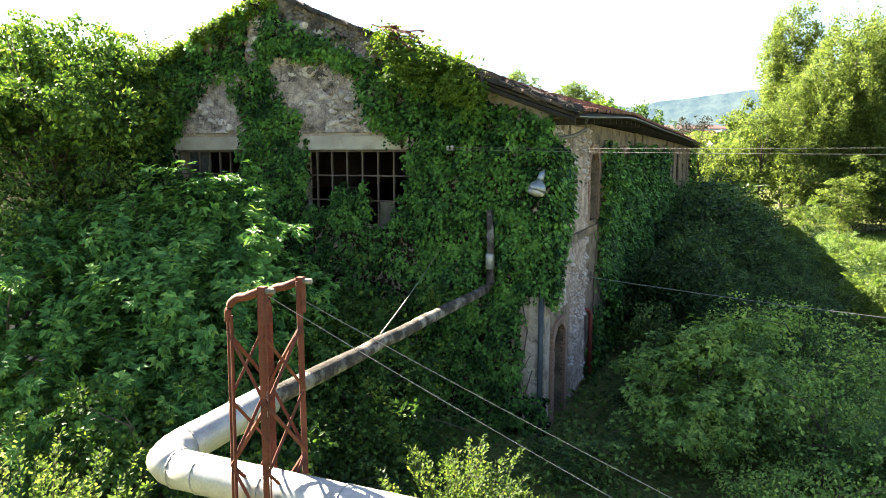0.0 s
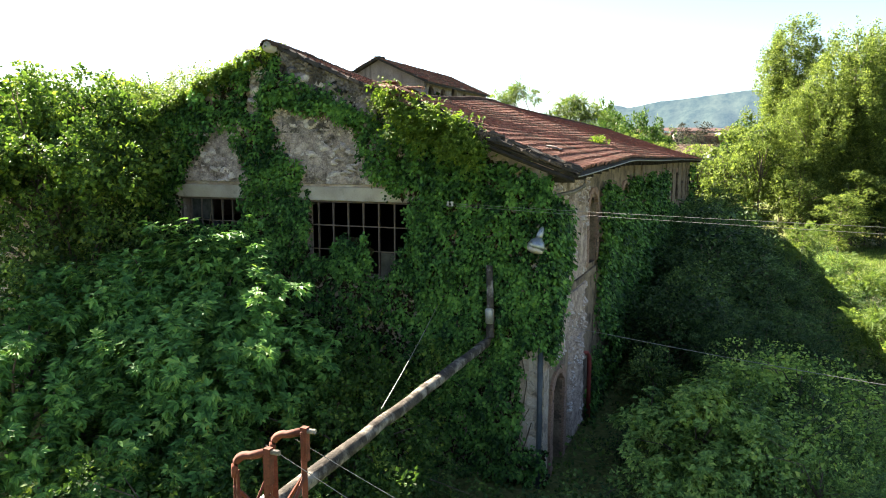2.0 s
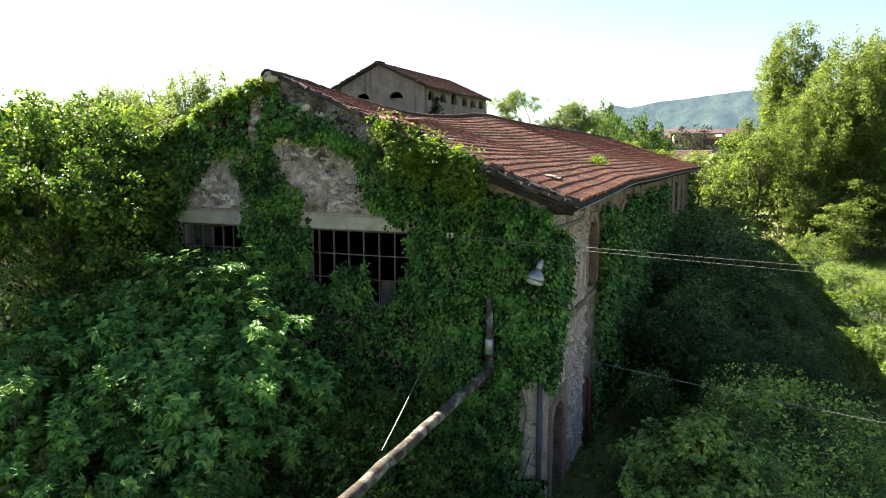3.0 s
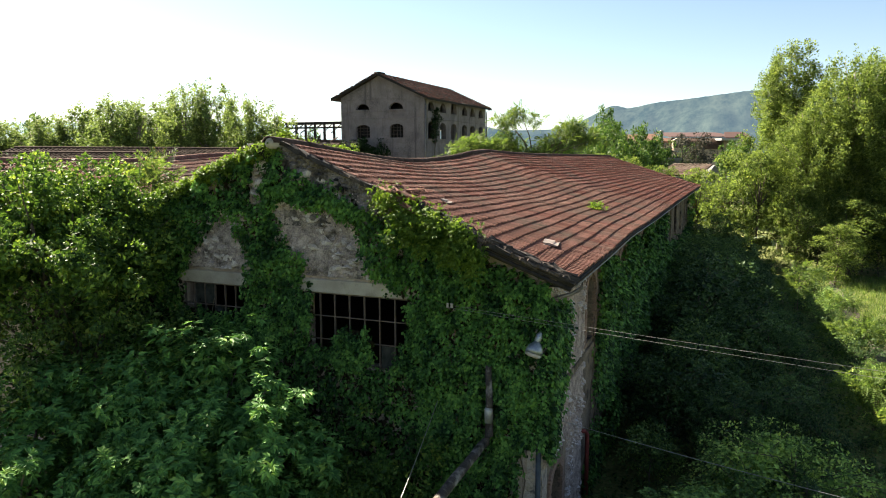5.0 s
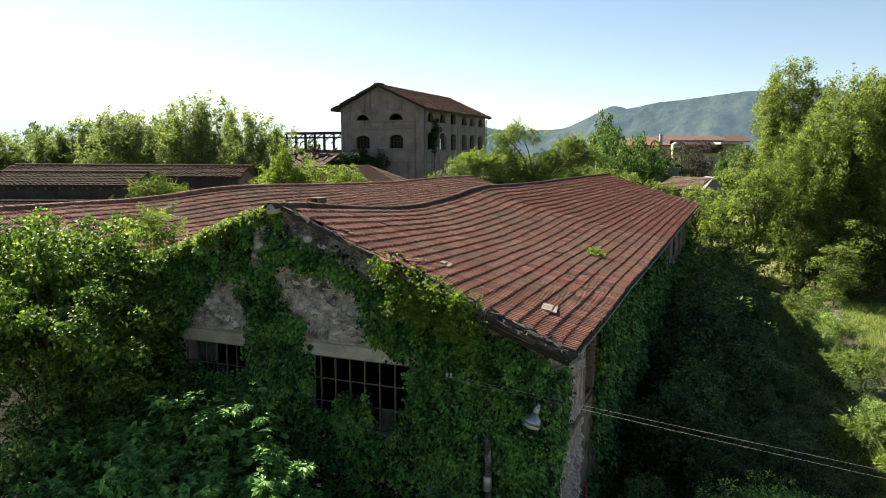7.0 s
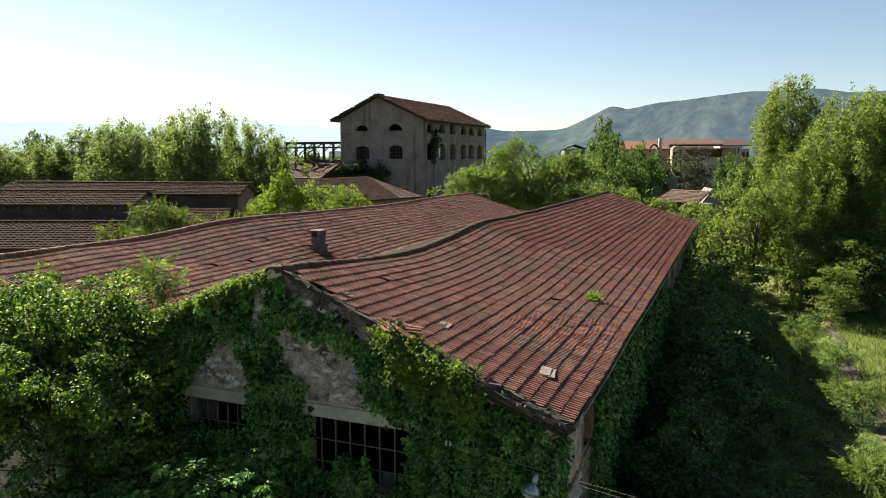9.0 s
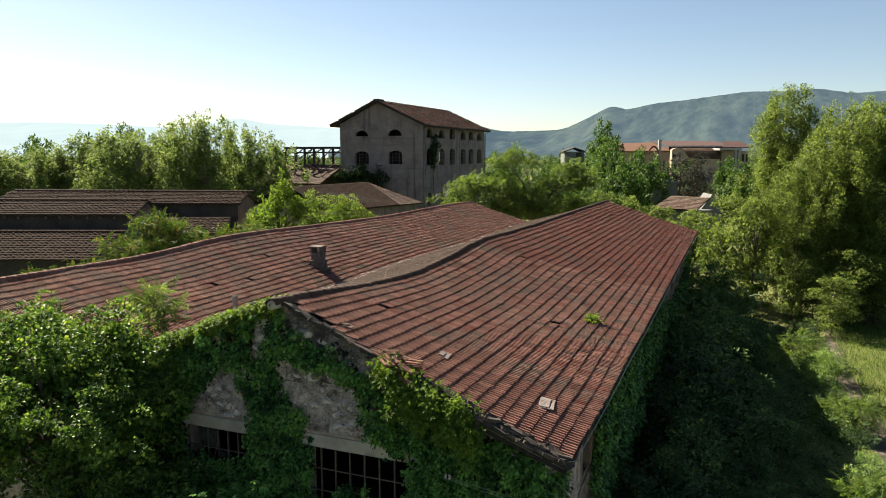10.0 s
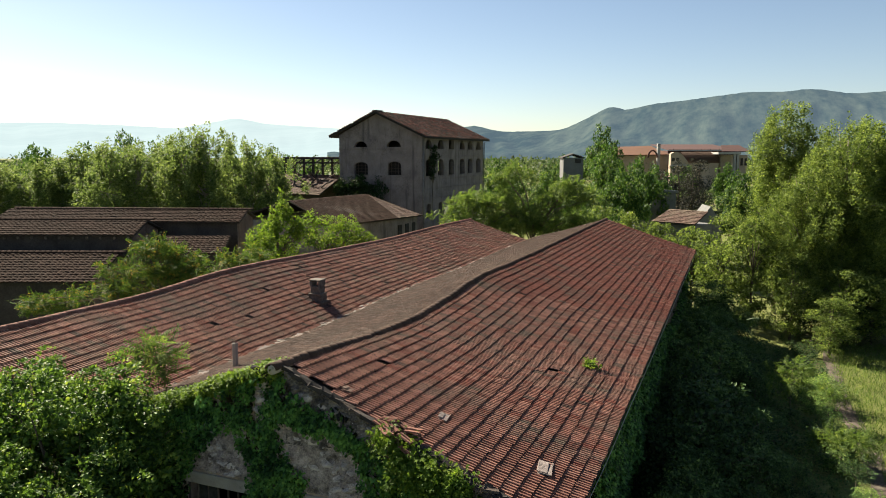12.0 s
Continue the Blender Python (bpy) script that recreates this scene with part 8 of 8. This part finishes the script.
def works():
    w = thing("brick_works", "long far-off works with orange and maroon roofs", "building", at=(-22.0, 290.0, 0), turn=22)
    part("hall_wall", box(bmesh.new(), -17.6, 14, 0, 5, 40, 14.6, 0.05), M_CREAM, w)
    part("hall_wall", box(bmesh.new(), 5.2, 15, 0, 33, 40, 16.6, 0.05), M_MAROON, w)
    plain_roof(w, [(-18.4, 12, 14.7), (5, 12, 15.0), (5, 40, 18.9), (-18.4, 40, 18.2)], M_ORANGE)
    plain_roof(w, [(4.8, 13.5, 17.0), (33.6, 13.5, 17.0), (33.6, 40, 19.5), (4.8, 40, 19.5)], M_MAROON)
    for i in range(7):
        part("roof_rib", box(bmesh.new(), 7 + i * 3.9, 13.2, 16.9, 7.15 + i * 3.9, 13.5, 17.3), M_WOOD, w)
    # front block under a half-round roof, its cream gable looking out at the end
    n = 12
    arc = [(-6.0 * math.cos(math.pi * i / n), 11.6 + 4.4 * math.sin(math.pi * i / n)) for i in range(n + 1)]
    bm = bmesh.new()
    rings = [[bm.verts.new((x, 4 + u, z)) for u, z in arc] for x in (6.5, 21.0)]
    for i in range(n):
        bm.faces.new((rings[0][i], rings[0][i + 1], rings[1][i + 1], rings[1][i]))
    bmesh.ops.solidify(bm, geom=bm.faces[:], thickness=0.3)
    part("vaulted_roof", bm, M_VAULT, w, "brown half-round roof")
    part("front_wall", box(bmesh.new(), 6.7, -1.6, 0, 20.8, 9.6, 11.6, 0.05), M_CREAM, w)
    bm = bmesh.new()
    pts = [(1.0, 0), (8.2, 0)] + [(8.2 - 7.2 * i / n, 10.6 + 5.4 * math.sin(math.pi * (0.06 + 0.62 * i / n))) for i in range(n + 1)]
    a = [bm.verts.new((x, -2.6, z)) for x, z in pts]
    b = [bm.verts.new((x, 0.0, z)) for x, z in pts]
    bm.faces.new(a)
    bm.faces.new(b[::-1])
    for i in range(len(pts)):
        bm.faces.new((a[i], b[i], b[(i + 1) % len(pts)], a[(i + 1) % len(pts)]))
    bmesh.ops.recalc_face_normals(bm, faces=bm.faces)
    part("curved_front", bm, M_CREAM, w, "cream front with a curved gable")
    part("ledge", box(bmesh.new(), 0.8, -2.9, 10.4, 8.4, -2.6, 10.9), M_WHITE, w)
    for x in (1.4, 3.2):
        part("window", box(bmesh.new(), x, -2.75, 12.2, x + 1.2, -2.6, 13.6), M_DARK, w)
    for x in (2.0, 5.4):
        part("window", box(bmesh.new(), x, -2.75, 7.6, x + 1.0, -2.6, 9.6), M_DARK, w)
    part("chimney_stack", box(bmesh.new(), -1.0, 9, 8, 0.2, 10.4, 19.4, 0.05), M_WHITE, w)
    bm = bmesh.new()
    tube(bm, [(-5.2 + 1.9 * (1 - math.cos(t)), 8, 13.6 + 3.0 * math.sin(t)) for t in np.linspace(0, math.pi, 12)], 0.35, 6)
    part("roof_arch", bm, M_MAROON, w, "red curved steel rib")
    # portico with a white slab, and the small maroon roof above it
    part("portico_slab", box(bmesh.new(), 19.0, -5.5, 15.0, 28.0, 4, 15.9, 0.05), M_WHITE, w)
    for x in (25.4, 26.6):
        part("column", box(bmesh.new(), x, -5.3, 0, x + 0.8, -4.3, 15.0), M_WHITE, w)
    part("side_block", box(bmesh.new(), 22.0, 0, 0, 33.0, 12, 14.8, 0.05), M_CREAM, w)
    plain_roof(w, [(22.0, -1, 16.3), (33.6, -1, 16.3), (32.6, 8, 18.8), (25.0, 8, 18.8)], M_MAROON)
    for i in range(3):
        part("window", box(bmesh.new(), 28.6 + i * 1.6, -0.12, 10.5, 29.5 + i * 1.6, 0.05, 13.5), M_DARK, w)


works()


def lift_tower():
    t = thing("concrete_tower", "plain grey concrete tower among trees", "tower", at=(-35.5, 173.0, 0), turn=22)
    part("shaft", box(bmesh.new(), -2.6, 0, 0, 2.6, 6, 14.2, 0.05), M_GREYBLOCK, t)
    plain_roof(t, [(-2.9, -0.3, 14.3), (0, -0.3, 15.3), (2.9, -0.3, 14.3), (2.9, 6.3, 14.3), (0, 6.3, 15.3), (-2.9, 6.3, 14.3)], M_WOOD)
    part("louvre", box(bmesh.new(), 0.4, -0.08, 12.8, 1.9, 0.05, 13.9), M_DARK, t)


lift_tower()


def outbuildings():
    o = thing("outbuilding", "small outbuilding with a red tiled roof and grey wall", "building", at=(-3.0, 73.0, 0), turn=-26)
    part("wall", box(bmesh.new(), -1.9, 0.3, 0, 2.6, 5, 7.0, 0.03), M_GREYBLOCK, o)
    tiled_roof(o, (-2.0, 3.2, 8.5), (3.0, 3.2, 8.5), (3.2, -0.2, 7.2), (-2.4, -0.2, 7.2), M_TILE_GREY, 0.5, label="red-brown tiled slope")
    f = thing("flat_shed", "long grey flat-roofed shed", "building", at=(-9.0, 112.0, 0), turn=22)
    part("wall", box(bmesh.new(), -3, 0, 0, 4, 8, 8.6, 0.05), M_GREYBLOCK, f)
    part("roof_edge", box(bmesh.new(), -3.3, -0.3, 8.6, 4.3, 8.3, 9.0, 0.03), M_GREYBLOCK, f)
    g = thing("gabled_hut", "small grey hut with a pointed gable", "building", at=(1.0, 88.0, 0), turn=15)
    bm = bmesh.new()
    pts = [(-1.5, 0), (1.5, 0), (1.5, 6.0), (0, 8.2), (-1.5, 6.0)]
    a = [bm.verts.new((x, 0, z)) for x, z in pts]
    b = [bm.verts.new((x, 5, z)) for x, z in pts]
    bm.faces.new(a)
    bm.faces.new(b[::-1])
    for i in range(5):
        bm.faces.new((a[i], b[i], b[(i + 1) % 5], a[(i + 1) % 5]))
    bmesh.ops.recalc_face_normals(bm, faces=bm.faces)
    part("body", bm, M_GREYBLOCK, g)


outbuildings()


# ---- hills ----
def hill_range(name, label, dist, crest, mat, amp, seed):
    """A ridge of hills at a distance; crest: a few (degrees right of the heading 22, elevation)."""
    rng = np.random.default_rng(seed)
    az = np.linspace(crest[0][0], crest[-1][0], 260)
    el = np.interp(az, [c[0] for c in crest], [c[1] for c in crest])
    ker = np.hanning(7)
    el = np.convolve(np.pad(el, 3, "edge"), ker / ker.sum(), "valid")
    verts, faces = [], []
    rows = 26
    for r in range(rows + 1):
        t = r / rows
        for i, (a, e) in enumerate(zip(az, el)):
            d = dist * (0.62 + 0.38 * t)
            h = math.tan(radians(max(0.02, e))) * dist * (t ** 1.25) + 12
            h += amp * math.sin(math.pi * t) * (3.5 * noise.noise((a * 0.22, t * 2.2, seed)) + 1.8 * noise.noise((a * 0.9, t * 2.6, seed))) + 0.35 * amp * noise.noise((a * 4.0, t * 6, seed))
            if r == 0:
                h = -5
            ang = radians(22.2 - a)
            verts.append((3.7 - math.sin(ang) * d, -14.9 + math.cos(ang) * d, h))
    k = len(az)
    for r in range(rows):
        for i in range(k - 1):
            faces.append((r * k + i, r * k + i + 1, (r + 1) * k + i + 1, (r + 1) * k + i))
    ob = new(name, raw(name, verts, faces, [mat], smooth=True))
    tagged(ob, label, "hills", kind="structure")


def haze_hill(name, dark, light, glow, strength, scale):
    """Far wooded slopes, the haze before them painted on as a pale emission."""
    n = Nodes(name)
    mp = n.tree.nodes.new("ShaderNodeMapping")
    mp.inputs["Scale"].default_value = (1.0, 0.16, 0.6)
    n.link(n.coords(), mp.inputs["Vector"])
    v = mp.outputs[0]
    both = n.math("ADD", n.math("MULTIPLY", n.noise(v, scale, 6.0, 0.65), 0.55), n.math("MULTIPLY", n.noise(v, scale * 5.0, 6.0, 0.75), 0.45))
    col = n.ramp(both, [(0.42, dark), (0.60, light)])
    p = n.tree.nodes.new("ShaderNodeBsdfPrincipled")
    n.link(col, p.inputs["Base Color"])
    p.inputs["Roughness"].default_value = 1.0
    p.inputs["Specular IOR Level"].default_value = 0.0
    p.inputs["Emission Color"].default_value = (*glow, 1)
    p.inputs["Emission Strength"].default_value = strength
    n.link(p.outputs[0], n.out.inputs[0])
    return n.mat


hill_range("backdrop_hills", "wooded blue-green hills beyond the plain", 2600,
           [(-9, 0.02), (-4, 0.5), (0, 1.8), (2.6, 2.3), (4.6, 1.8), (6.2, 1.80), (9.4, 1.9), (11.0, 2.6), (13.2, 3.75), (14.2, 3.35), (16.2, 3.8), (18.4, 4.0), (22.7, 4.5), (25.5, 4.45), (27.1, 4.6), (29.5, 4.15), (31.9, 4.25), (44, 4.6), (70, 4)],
           haze_hill("wooded_hill_painted_haze", (0.006, 0.013, 0.010), (0.036, 0.046, 0.034), (0.30, 0.47, 0.68), 0.075, 0.010), 7, 4)
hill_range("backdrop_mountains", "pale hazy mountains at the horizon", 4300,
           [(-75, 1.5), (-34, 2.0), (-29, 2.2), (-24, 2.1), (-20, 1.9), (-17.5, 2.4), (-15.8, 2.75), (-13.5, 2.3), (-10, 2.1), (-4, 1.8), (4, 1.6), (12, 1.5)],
           haze_hill("mountain_painted_haze", (0.05, 0.07, 0.07), (0.07, 0.09, 0.09), (0.62, 0.80, 0.90), 0.22, 0.006), 7, 7)


def hill_houses():
    """A few pale houses on the lower slope of the hills."""
    rnd = random.Random(14)
    for i in range(9):
        d = 1935 + rnd.uniform(-30, 50)
        ang = radians(22.2 - 20.4 - 1.9 * i / 10 - rnd.uniform(-0.1, 0.1))
        x, y = 3.7 - math.sin(ang) * d, -14.9 + math.cos(ang) * d
        w = rnd.uniform(3, 6)
        h = thing("house", "small pale house on the far hillside", "house", "houses on the hillside", at=(x, y, 0), turn=rnd.uniform(0, 40))
        z = 58 + rnd.uniform(0, 8)
        part("wall", box(bmesh.new(), -w, -4, 30, w, 4, z), M_HOUSE, h)
        part("roof", box(bmesh.new(), -w - 0.6, -4.6, z, w + 0.6, 4.6, z + 2.2, 0.8), M_ORANGE, h)


M_HOUSE = mottled("far_house_render", (0.26, 0.26, 0.265), (0.38, 0.37, 0.37), 0.1, 1.0, 0.9)
hill_houses()
